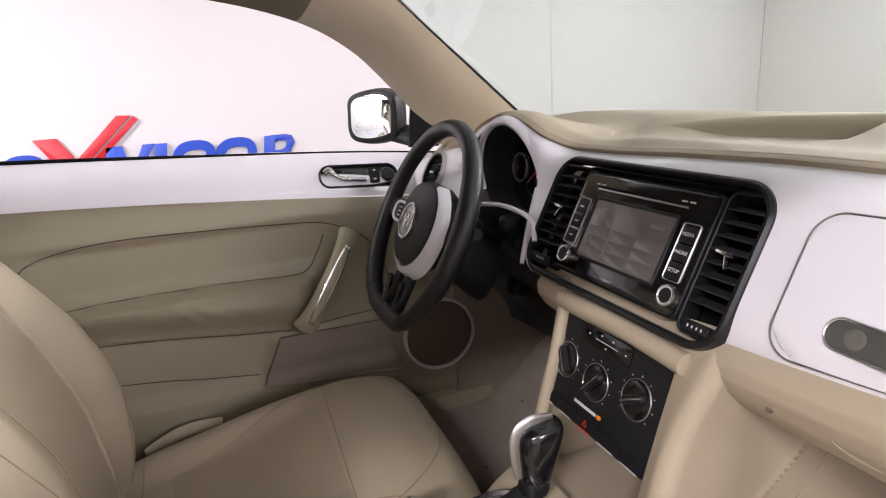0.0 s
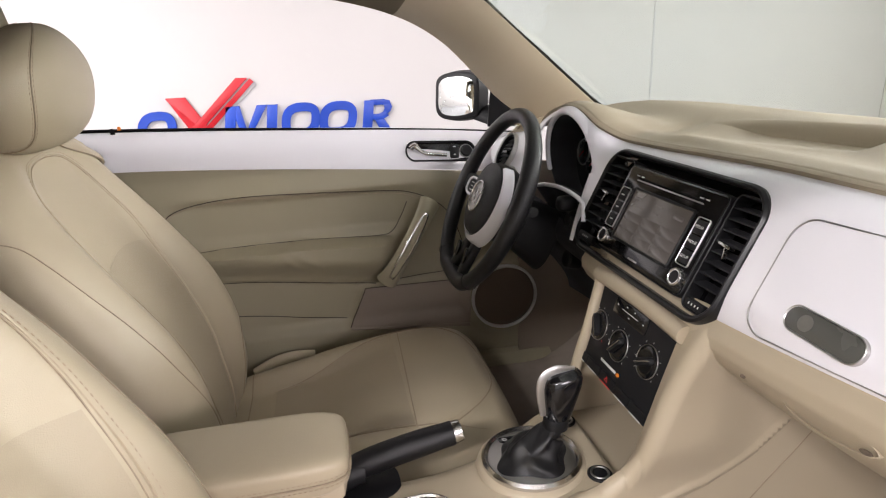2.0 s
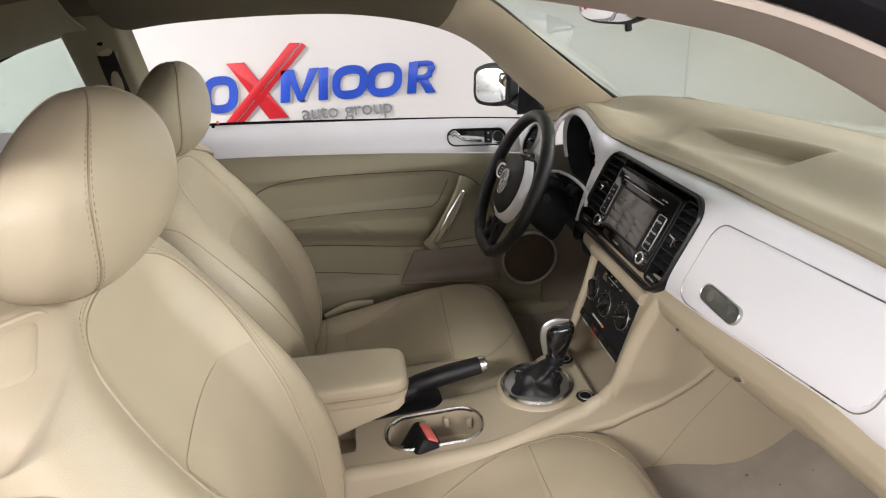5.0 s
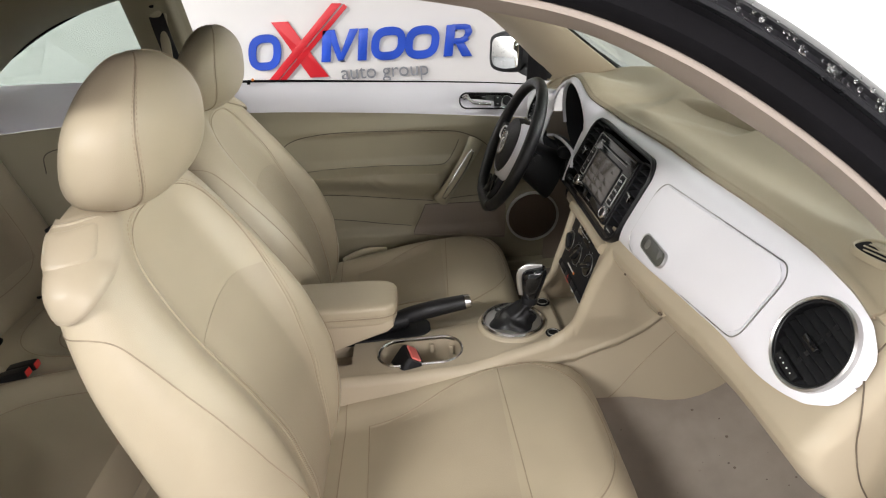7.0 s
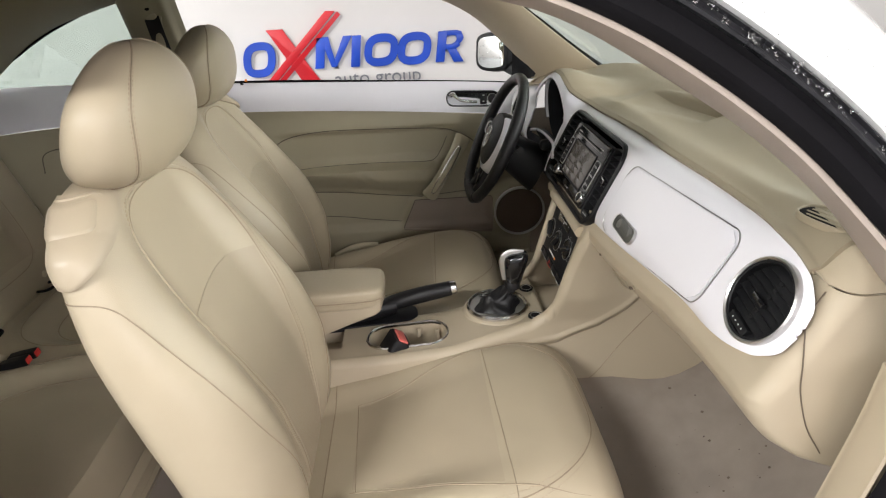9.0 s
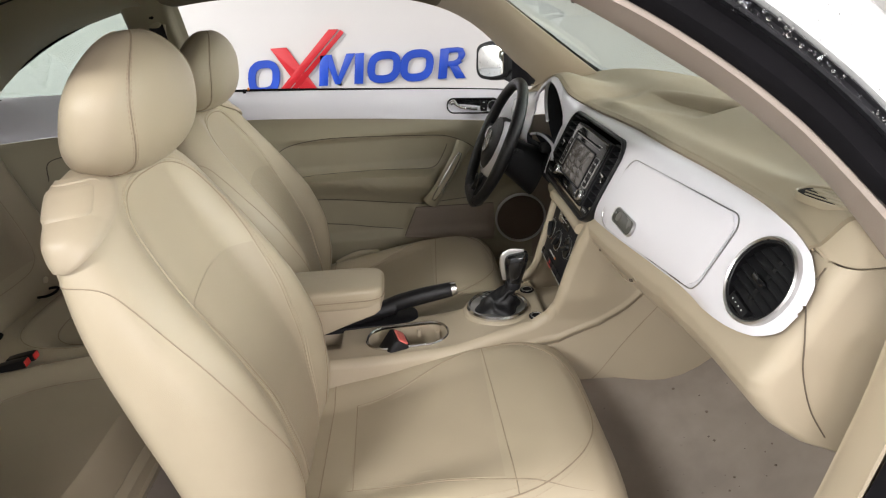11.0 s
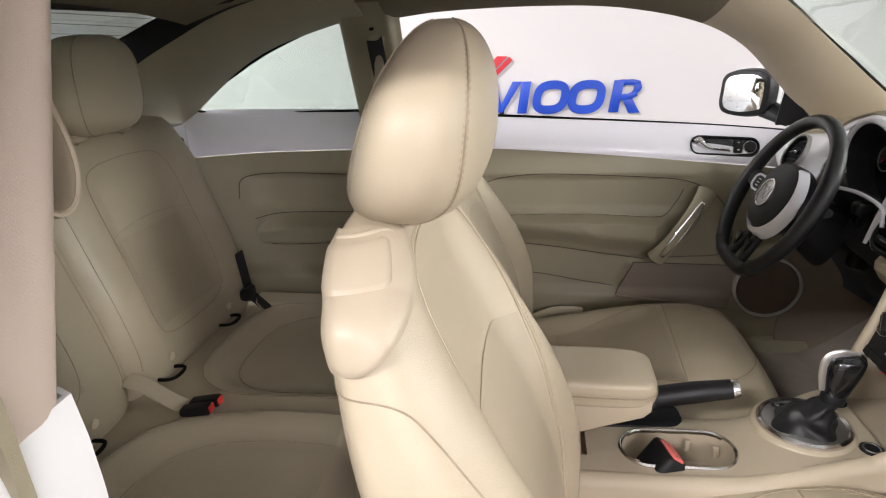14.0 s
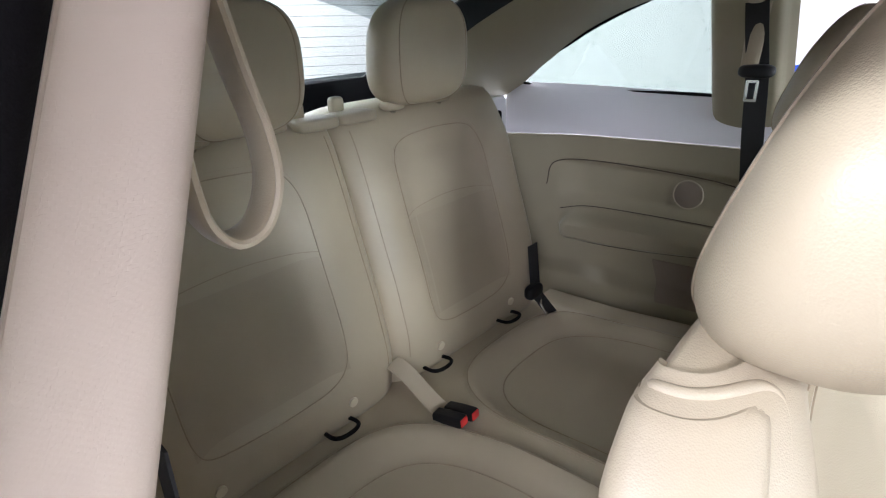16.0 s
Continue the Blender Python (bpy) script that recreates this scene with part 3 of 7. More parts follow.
both("rear_pillar_trim", rail(quarter_edge, hatch_edge, 0.018)[::-1], DOORSKIN, "olive beige rear pillar trim", "pillar trim")
for s in (1, -1):
    outline = [on_window(x, z, -0.012) for x, z in ((-1.10, 1.03), (-1.11, 1.30), (-1.30, 1.262), (-1.5, 1.172), (-1.68, 1.03))]
    if s == -1:
        outline = [mirrored(p) for p in outline]
    back = [Vector(p) + Vector((0, 0.004 * s, 0)) for p in outline]
    q = structure("quarter_window", loft([[Vector(p) for p in outline], back]), DARKTINT, "rain-spotted green-tinted rear side window", "window")
    border = smooth_path([on_window(x, z, 0.002) for x, z in quarter] + [on_window(-1.12, 1.048, 0.002)], 60)
    if s == -1:
        border = [Vector(mirrored(p)) for p in border]
    structure("window_border", tube(border, 0.004, 6), RUBBER, "thin black window seal", "window border")

# hatch frame, rear glass and parcel shelf
glass_top, glass_low = (-1.42, 1.335), (-2.02, 1.085)
rows = []
for i in range(13):
    u = -1 + 2 * i / 12
    rows.append([(glass_low[0] + (glass_top[0] - glass_low[0]) * k / 10 + 0.05 * (1 - u * u) * -1, MIDY + u * (0.47 - 0.06 * k / 10), glass_low[1] + (glass_top[1] - glass_low[1]) * k / 10 + 0.02 * math.sin(math.pi * k / 10) + 0.012 * (1 - u * u)) for k in range(11)])
rear = structure("rear_window", sheet(rows, 0.004), PALETINT, "wet heated rear window with fine wires", "window")
rear.visible_shadow = False
for k in range(12):
    f = (k + 0.7) / 12.4
    line = []
    for i in range(13):
        r = rows[i]
        a = f * 10
        b = int(a)
        line.append(Vector(r[b]).lerp(Vector(r[min(b + 1, 10)]), a - b) + Vector((0.003, 0, -0.003)))
    part("heating_wire", tube(line, 0.0006, 4), BLACK, rear)
frame_rows = []
hatch = smooth_path(hatch_edge[1:], 40)
for i, p in enumerate(hatch):
    t = i / 40
    g = Vector((glass_top[0] + (glass_low[0] - glass_top[0]) * t, MIDY + 0.41 + 0.06 * t, glass_top[1] + (glass_low[1] - glass_top[1]) * t + 0.02 * math.sin(math.pi * t)))
    if t < 0.12:
        g.x = p.x + (g.x - p.x) * (0.6 + 0.4 * t / 0.12)
    frame_rows.append([tuple(p.lerp(g, k / 6) + Vector((0, 0, 0.02)) * math.sin(math.pi * k / 6)) for k in range(7)])
both("hatch_frame", frame_rows[::-1], BLACK, "black tailgate frame lining", "tailgate")
structure("hatch_header", sheet([[(-1.455 + 0.07 * k / 4 - 0.045, MIDY - 0.46 + 0.92 * j / 20, 1.33 + 0.005 * k) for j in range(21)] for k in range(5)], 0.012), BLACK, "black tailgate header lining", "tailgate")
structure("parcel_shelf", block(-2.10, -1.60, MIDY - 0.57, MIDY + 0.57, 0.970, 1.006, 0.006), BLACKFELT, "black parcel shelf behind the rear seats", "shelf")
# white filler blocks added to close bright gaps, in place of side trim
for y0 in (MIDY + 0.455, MIDY - 0.605):
    structure("shelf_gap_block", block(-1.76, -1.61, y0, y0 + 0.15, 0.90, 1.040, 0.010), WHITE, "white filler block beside the parcel shelf", "shelf")
# filler block added to stop light leaking between rail and rear trim
structure("pillar_gap_block", block(-1.20, -0.93, 0.515, 0.605, 1.328, 1.40, 0.008), HEADLINER, "olive filler block closing a gap at the head of the centre pillar", "pillar trim")
structure("tailgate", block(-2.14, -2.02, MIDY - 0.62, MIDY + 0.62, 0.5, 1.09, 0.02), BLACKFELT, "black tailgate lining", "tailgate")

# centre pillars


def pillar_rows(front, rear, z0, z1, side, inset_y):
    rows = []
    for i in range(15):
        z = z0 + (z1 - z0) * i / 14
        yo = wy(z)
        pts = [(front + 0.010, yo - 0.006), (front, yo - 0.020), (front - 0.004, yo - inset_y * 0.55), (front - 0.012, yo - inset_y * 0.92), (front - 0.03, yo - inset_y),
               ((front + rear) / 2, yo - inset_y - 0.006), (rear + 0.02, yo - inset_y * 0.9), (rear, yo - 0.012)]
        row = smooth_path([(x, y, z) for x, y in pts], 28)
        rows.append([tuple(p) if side == 1 else mirrored(p) for p in row])
    return rows if side == 1 else [r[::-1] for r in rows]


structure("centre_pillar_trim", sheet(pillar_rows(-0.985, -1.135, 0.985, 1.335, 1, 0.055), 0.006), DOORSKIN, "olive beige centre pillar trim", "pillar trim")
rows = []
band = []
for i in range(15):
    z = 1.014 + 0.346 * i / 14
    yo = -(wy(z) + 0.03)
    w = 0.112 - 0.095 * (z - 1.09)
    pts = [(-0.930, yo + 0.035), (-0.934, yo + 0.041), (-0.938, yo + w * 0.66), (-0.941, yo + w * 0.90), (-0.949, yo + w * 0.97), (-0.98, yo + w + 0.002), (-1.04, yo + w + 0.004), (-1.09, yo + 0.095), (-1.12, yo + 0.02)]
    rows.append([tuple(p) for p in smooth_path([(x, y, z) for x, y in pts], 40)])
for i in range(20):
    z = 0.90 + 0.45 * i / 19
    yo = -(wy(max(z, 0.99)) + 0.03)
    band.append([tuple(p) for p in smooth_path([(-0.940, yo - 0.035, z), (-0.926, yo - 0.025, z), (-0.921, yo, z), (-0.922, yo + 0.025, z), (-0.931, yo + 0.035, z)], 16)])
structure("door_seal", sheet(band, 0.006), RUBBER, "broad black rubber seal on the centre pillar", "door seal")
structure("centre_pillar_trim", sheet(rows, 0.006), PILLAR, "pinkish beige centre pillar trim with a woven grain", "pillar trim")

# passenger side below the waist: painted jamb and rear side lining
jamb = []
for i in range(20):
    z = 0.34 + (1.020 - 0.34) * i / 19
    fx = curve(z, [0.34, 0.5, 0.8, 1.03], [-0.72, -0.80, -0.895, -0.936])
    lean = 0.026 * ramp(z, 0.80, 1.02)
    jamb.append([(fx + 0.012, -0.80 + lean, z), (fx, -0.765 + lean, z), (fx - 0.004, -0.72 + lean, z), (fx - 0.008, -0.668 + lean, z), (fx - 0.020, -0.664 + lean, z), (fx - 0.030, -0.668 + lean, z)])
structure("pillar_foot_trim", sheet([[(-0.948 - 0.20 * k / 8 + 0.20 * (1 - ramp(z, 0.4, 1.0)) * 0.6, -0.650 - 0.03 * (1 - ramp(z, 0.75, 1.0)) - 0.02 * k / 8, z) for k in range(9)] for z in [0.40 + 0.62 * i / 14 for i in range(15)]], 0.006), PLASTIC, "beige lower centre pillar trim", "pillar trim")
structure("door_jamb", sheet(jamb, 0.006), PAINT, "white painted door jamb", "car body")
kp = [[(0.06 + 0.46 * i / 12, 0.672 - 0.02 * ramp(0.06 + 0.46 * i / 12, 0.1, 0.4), 0.34 + 0.56 * k / 10) for i in range(13)] for k in range(11)]
structure("kick_panel", sheet(kp, 0.01), POCKET, "brown side lining of the driver's footwell", "side lining")
kp = [[(0.20 + 0.32 * i / 12, -0.735 + 0.02 * ramp(0.20 + 0.32 * i / 12, 0.1, 0.4), 0.34 + 0.46 * k / 10) for i in range(13)] for k in range(11)]
structure("kick_panel", sheet(kp, 0.01), PLASTIC, "beige side lining of the passenger's footwell", "side lining")
post = []
for k in range(21):
    z = 0.36 + 0.56 * k / 20
    x = curve(z, [0.36, 0.45, 0.58, 0.70, 0.767, 0.861, 0.92], [-0.02, 0.035, 0.100, 0.128, 0.140, 0.155, 0.160])
    post.append([tuple(q) for q in smooth_path([(x + 0.10, -0.722, z), (x + 0.012, -0.724, z), (x, -0.732, z), (x - 0.006, -0.752, z), (x - 0.010, -0.782, z)], 16)])
structure("post_trim", sheet(post[::-1], 0.005), PLASTIC, "beige trim on the front door post", "pillar trim")
structure("sill", block(-0.80, 0.10, -0.80, -0.69, 0.26, 0.37, 0.02), PLASTIC, "beige door sill cover", "sill")
structure("sill", block(-0.98, 0.16, 0.655, 0.76, 0.24, 0.385, 0.02), DOORSKIN, "beige driver's door sill cover", "sill")
structure("rear_side_lining", sheet([[(-1.75 + 0.83 * i / 20, -0.70 + 0.03 * ramp(-(-1.75 + 0.83 * i / 20), 1.2, 1.6), 0.38 + 0.68 * k / 10) for i in range(21)] for k in range(11)], 0.01), DOORSKIN, "beige rear side lining", "side lining")
for s in (1, -1):
    structure("belt_liner", block(-1.86, -0.94, (0.665 if s == 1 else -0.80), (0.77 if s == 1 else -0.71), 0.36, 0.46, 0.02), CARPET, "carpeted wheel arch edge", "side lining")

# ---------------------------------------------------------------- dashboard
DN = Vector((-0.894, 0, 0.447))        # the dash face looks back and up
DU = Vector((0.447, 0, 0.894))


def dash(y, z, off=0.0):
    return Vector((0.03 + 0.5 * (z - 0.88) + 0.026 * ramp(-y, 0.20, 0.60) - 0.045 * ramp(y, 0.40, 0.58), y, z)) + DN * off


def dash_at(y, z, off=0.0):
    """A frame on the dash face: x towards the passenger, y up the face."""
    m = Matrix((Vector((0, -1, 0)), DU, DN)).transposed().to_4x4()
    m.translation = dash(y, z, off)
    return m


CL_X, CL_Y, CL_Z, CL_W, CL_H = 0.067, 0.376, 0.9475, 0.112, 0.0957      # the upright instrument opening
PY = [-0.695, -0.69, -0.675, -0.655, -0.60, -0.50, -0.35, -0.15, 0.0, 0.12, 0.19, 0.235, 0.27, 0.31, 0.36, 0.40, 0.44, 0.52, 0.60, 0.68, 0.72]
PT = [0.948, 0.966, 0.980, 0.992, 1.004, 1.011, 1.018, 1.0205, 1.0165, 1.0115, 1.010, 1.0095, 1.013, 1.024, 1.033, 1.034, 1.027, 1.004, 0.992, 0.975, 0.95]
PB = [0.936, 0.915, 0.900, 0.888, 0.874, 0.864, 0.857, 0.845, 0.834, 0.832, 0.832, 0.832, 0.832, 0.832, 0.834, 0.838, 0.845, 0.86, 0.875, 0.895, 0.915]
BEZ_Y, BEZ_Z, BEZ_W, BEZ_H = 0.026, 0.916, 0.366, 0.172


def panel_off(y, t):
    edge = abs(2 * t - 1)
    z = curve(y, PY, PB) * (1 - t) + curve(y, PY, PT) * t
    hood = 0.626 * max(z - 0.945, 0.0) * math.exp(-((y - CL_Y) / 0.140) ** 6) * ramp(y, 0.205, 0.275)
    return 0.006 - (0.020 - 0.015 * ramp(-y, 0.50, 0.60)) * edge ** 6 + hood


def panel_point(y, t, lift=0.0):
    zt, zb = curve(y, PY, PT), curve(y, PY, PB)
    return dash(y, zb + (zt - zb) * t, panel_off(y, t) + lift)


def column_edge(z):
    """How far the white panel reaches towards the steering column below the instruments."""
    return 0.264 - 0.38 * (CL_Z - z)


def panel_hole(c):
    y, z = c[1], c[2]
    if math.hypot((y - CL_Y) / (CL_W + 0.004), (z - CL_Z) / (CL_H + 0.004)) < 1 or (z < CL_Z - 0.005 and column_edge(z) < y < CL_Y + CL_W - 0.002):
        return True
    zt, zb = curve(y, PY, PT), curve(y, PY, PB)
    for k in range(4):
        z = c[2] - 0.447 * panel_off(y, min(max((z - zb) / max(zt - zb, 1e-4), 0.0), 1.0))
    du, dv = abs(y - BEZ_Y) - (BEZ_W / 2 - 0.036), abs(z - BEZ_Z) / 0.894 - (BEZ_H / 2 - 0.036)
    if math.hypot(max(du, 0.0), max(dv, 0.0)) < 0.0365:
        return True
    return (y + 0.625) ** 2 + ((z - 0.941) / 0.894) ** 2 < 0.0525 ** 2 or (y - 0.596) ** 2 + ((z - 0.936) / 0.894) ** 2 < 0.0445 ** 2


board = thing("dashboard", (0.10, MIDY, 0.70), "beige dashboard with a glossy white fascia panel and black centre", "dashboard")
span = [-0.695 + 0.05 * (j / 60) ** 1.6 for j in range(60)] + [-0.645 + 1.365 * j / 400 for j in range(401)]
rows = [[panel_point(y, k / 90) for y in span] for k in range(91)]
part("fascia_panel", sheet(rows, 0.004, panel_hole), WHITE, board, "glossy white fascia panel")

# the soft pad on top, from the panel's upper edge to the windscreen


def pad_point(y, f):
    start = panel_point(y, 1.0)
    end = Vector((screen_base(y) - 0.006, y, 1.008))
    end.x = max(end.x, start.x + 0.06)
    if f < 0.10:
        g = f / 0.10
        return start + Vector((0.008 * g, 0, 0.0025 * math.sin(g * math.pi / 2)))
    g = (f - 0.10) / 0.90
    a = start + Vector((0.008, 0, 0.0025))
    x = a.x + (end.x - a.x) * g
    plain = 1.016 + 0.023 * ramp(x, 0.20, 0.335) - 0.012 * ramp(x, 0.37, 0.50) - 0.012 * ramp(y - MIDY, 0.5, 0.78) + 0.010 * ramp(-y, 0.45, 0.58)
    z = a.z + (plain - a.z) * ramp(g, 0.0, 0.12 + 0.43 * ramp(y, 0.12, 0.26) + 0.10 * ramp(-y, 0.42, 0.60))
    z += 0.004 * math.exp(-((x - a.x - 0.030) / 0.026) ** 2) * (1 - ramp(-y, 0.42, 0.62))
    near, far = 0.222 - 0.33 * y, 0.300 - 0.20 * y
    in_x = ramp(x, near - 0.03, near + 0.02) * (1 - ramp(x, far - 0.008, far + 0.003))
    in_y = ramp(y, -0.106, -0.096) * (1 - ramp(y, 0.08, 0.21))
    z += (1.0125 - z) * in_x * in_y
    z += 0.0035 * math.exp(-((x - far - 0.010) / 0.007) ** 2) * in_y
    return Vector((x, y, z))


rows = [[pad_point(-0.652 + 1.372 * j / 320, (k / 240) ** 1.1) for j in range(321)] for k in range(241)]
part("soft_pad", sheet(rows[::-1], 0.006), DASHPAD, board, "grained beige dash top pad with a shallow tray")
gap = [panel_point(-0.655 + 1.365 * j / 120, 1.0) + Vector((0.003, 0, 0.002)) for j in range(121)]
part("pad_seam", tube(gap, 0.0016, 6), PIPING, board, "dark gap between pad and panel")
line = [pad_point(-0.65 + 1.33 * j / 60, 0.86) + Vector((0, 0, 0.0004)) for j in range(61)]
part("pad_seam", tube(line, 0.0012, 6), PIPING, board)

# beige surround: under the white panel, round its passenger end and up to the pad
DROP = [(0.006, -0.014), (-0.003, -0.002), (-0.009, 0.010), (-0.008, 0.028), (0.004, 0.052), (0.026, 0.078), (0.060, 0.104), (0.12, 0.132), (0.22, 0.150), (0.36, 0.150)]


def drop_at(t):
    x = t * (len(DROP) - 1)
    i = min(int(x), len(DROP) - 2)
    return DROP[i][0] + (DROP[i + 1][0] - DROP[i][0]) * (x - i), DROP[i][1] + (DROP[i + 1][1] - DROP[i][1]) * (x - i)


def lower_point(y, t):
    a = panel_point(y, 0.0)
    dx, dz = drop_at(t)
    return Vector((a.x + dx, y, a.z - dz * (0.80 + 0.20 * ramp(-y, 0.1, 0.4))))


def body_low(y):
    return curve(y, PY, PB) if y > -0.45 else 0.862 + 0.002 * ramp(y, -0.52, -0.45)


END_Y, END_R = -0.675, 0.025


def body_point(y, s):
    """The beige dash body round the panel: s 0 is the top edge, 0.35 the panel's lower edge, 1 far under the dash."""
    top = min(1.006, curve(max(y, -0.655), PY, PT) + 0.001)
    zb, deep = body_low(y), -0.006 - 0.005 * ramp(-y, 0.48, 0.54)
    if s < 0.35:
        return dash(y, top + (zb + 0.012 - top) * s / 0.35, deep)
    a = dash(y, zb, deep)
    dx, dz = drop_at((s - 0.35) / 0.65)
    return Vector((a.x + dx, y, a.z - dz * (0.80 + 0.20 * ramp(-y, 0.1, 0.4))))


def body_hole(c):
    y, z = c[1], c[2]
    if y < -0.60:
        return math.hypot(y + 0.625, (z - 0.938) / 0.894) < 0.0525
    return z > curve(y, PY, PB) + 0.014


columns = [(0.170 + (END_Y - 0.170) * k / 110, 0.0) for k in range(111)]
columns += [(END_Y - END_R * math.sin(math.pi / 2 * k / 12), END_R * (1 - math.cos(math.pi / 2 * k / 12))) for k in range(1, 13)]
columns += [(END_Y - END_R - 0.004 * k / 14, END_R + 0.19 * k / 14) for k in range(1, 15)]
rows = []
for k in range(61):
    row = []
    for y, fwd in columns:
        q = body_point(max(y, END_Y), k / 60)
        row.append(Vector((min(q.x + fwd, 0.40), y, q.z)))
    rows.append(row)
part("lower_fascia", sheet(rows, 0.004, body_hole), PLASTIC, board, "smooth beige lower fascia and dash end")
# the rounded cover between the pad's end and the doorway
crown_x, crown_z = zip(*[(q.x, q.z) for q in (pad_point(-0.652, k / 40) for k in range(41))])
rows = []
for i in range(41):
    u = i / 40
    x = 0.1185 + 0.2045 * u ** 1.3
    fwd = min(max(x - body_point(END_Y, 0.0).x, 0.0), END_R)
    edge_y = END_Y - math.sqrt(END_R ** 2 - (END_R - fwd) ** 2)
    high = table(x, crown_x, crown_z) + 0.0015
    rows.append([Vector((x, -0.615 + (edge_y + 0.615) * j / 24, 0.991 + (max(high, 0.993) - 0.0035 * (1 - ramp(j / 24, 0.0, 0.35)) - 0.991) * math.cos(math.pi / 2 * (j / 24) ** 2.2))) for j in range(25)])
part("end_cover", sheet(rows[::-1], 0.003), PLASTIC, board, "rounded beige cover at the dash end")
face_z, face_x = zip(*sorted((q.z, q.x) for q in (body_point(END_Y, k / 200) for k in range(170)) if q.z > 0.735))
seam_col = []
for q in smooth_path([(0.117, 0, 0.983), (0.104, 0, 0.955), (0.096, 0, 0.925), (0.095, 0, 0.890), (0.101, 0, 0.857), (0.119, 0, 0.808), (0.145, 0, 0.765)], 40):
    fwd = min(max(q.x - table(q.z, face_z, face_x), 0.0), END_R)
    seam_col.append(Vector((q.x - 0.0004, END_Y - math.sqrt(END_R ** 2 - (END_R - fwd) ** 2) - 0.0012, q.z)))
part("end_seam", tube(seam_col, 0.0009, 6), DARKJOINT, board, "fine dark joint of the dash end cover")
# a slim finger recess and a small hole under the fascia
deep = basis(lower_point(-0.318, 0.38) + Vector((-0.0065, 0, 0.001)), (0.02, -1, 0.10), (0.30, 0, 0.95))
part("finger_recess", moved(frame_ring(oval(0.105, 0.020, 36), 0.0014, 0.0010, 0.0008, -0.004), deep), PLASTIC, board, "slim oval finger recess")
# small dark plates draw the shade inside the two holes
part("recess_hole", moved(plate(oval(0.012, 0.0045, 18), 0.0006, 0.0003, -0.002), deep @ Matrix.Translation((0.040, -0.003, 0))), CRUMB, board)
part("fascia_hole", moved(plate(oval(0.006, 0.005, 12), 0.0008, 0.0003, -0.002), basis(lower_point(-0.212, 0.40) + Vector((-0.0075, 0, 0.002)), (0, -1, 0), (0.5, 0, 0.85))), CRUMB, board)
rows = [[lower_point(0.170 + 0.55 * j / 60, k / 30) + Vector((0.012, 0, 0.006)) for j in range(61)] for k in range(31)]
part("driver_fascia", sheet(rows[::-1], 0.006), KNEE, board, "dark lower fascia by the driver's knees")
kneerows = [[Vector((0.045 + 0.10 * ramp(k / 12, 0.2, 1.0) + 0.02 * math.sin(math.pi * j / 30), 0.135 + 0.40 * j / 30, 0.83 - 0.22 * k / 12)) for j in range(31)] for k in range(13)]
part("knee_panel", sheet(kneerows[::-1], 0.01), KNEE, board, "dark knee panel under the column")

# smooth ends of the dash at the doorways
for s in (1,):
    rows = []
    for k in range(29):
        a = radians(100 - 200 * k / 28)
        c, d = math.cos(a), math.sin(a)
        yi = (-0.668 - 0.024 * c) if s == -1 else (0.680 + 0.036 * c)
        zi = 0.940 + (0.048 if d > 0 else 0.052) * d
        zt, zb = curve(yi, PY, PT), curve(yi, PY, PB)
        t = min(max((zi - zb) / (zt - zb), 0.0), 1.0)
        p = dash(yi, zi, panel_off(yi, t) - 0.006)
        grow = 0.075 + 0.20 * ramp(-d, 0.0, 1.0)
        q = Vector((p.x + 0.055 + 0.10 * ramp(-d, 0.1, 1.0), (-0.752 if s == -1 else 0.735), 0.935 + (0.060 if d > 0 else 0.285) * d))
        row = []
        for j in range(9):
            u = j / 8
            w = p.lerp(q, u)
            row.append(w + Vector((-0.020 * math.sin(math.pi * u) * (1 - 0.5 * abs(d)), 0, 0)))
        rows.append(row)
    part("end_cap", sheet(rows if s == -1 else [r[::-1] for r in rows], 0.004), PLASTIC, board, "smooth beige dash end")

# glove box lid with its latch


def on_panel(y, z, lift):
    zt, zb = curve(y, PY, PT), curve(y, PY, PB)
    t = (z - zb) / (zt - zb)
    return dash(y, z, panel_off(y, t) + lift)


def glove_corner(a, b):
    """The lid's outline as a rounded four-sided shape, a along, b up, both 0 to 1."""
    top = (1 - a) * 0.982 + a * 0.987
    low = (1 - a) * 0.860 + a * 0.878
    left, right = -0.200, -0.538 + 0.006 * (1 - b)
    return left + (right - left) * a, low + (top - low) * b


rr = rrect(0.345, 0.118, 0.026, 8)
loop = [on_panel(*glove_corner(x / 0.345 + 0.5, y / 0.118 + 0.5), 0.0014) for x, y in rr]
part("lid_gap", tube(loop, 0.0010, 6, closed=True), SATIN, board, "fine shadow gap round the glove box lid")
rows = []
for k in range(13):
    b = k / 12
    row = []
    for j in range(41):
        a = j / 40
        w = 1.0
        aa, bb = (a - 0.5) * 0.345, (b - 0.5) * 0.118
        lim = 0.345 / 2 - max(0, abs(bb) - (0.059 - 0.026)) ** 2 / 0.026 * 1.0
        aa = max(-lim, min(lim, aa)) * 0.982
        row.append(on_panel(*glove_corner(aa / 0.345 + 0.5, bb / 0.118 * 0.965 + 0.5), 0.0016))
    rows.append(row)
lidob = part("glove_box_lid", sheet(rows, 0.002), WHITE, board, "glossy white glove box lid")
latch_m = dash_at(-0.291, 0.8925, 0.010) @ pose(0, 0, 0, 0, 0, -1.5)
part("latch_well", moved(frame_ring(rrect(0.092, 0.029, 0.0142, 7), 0.0018, 0.0024, 0.0008, -0.003), latch_m), SATIN, lidob, "silver grey latch rim")
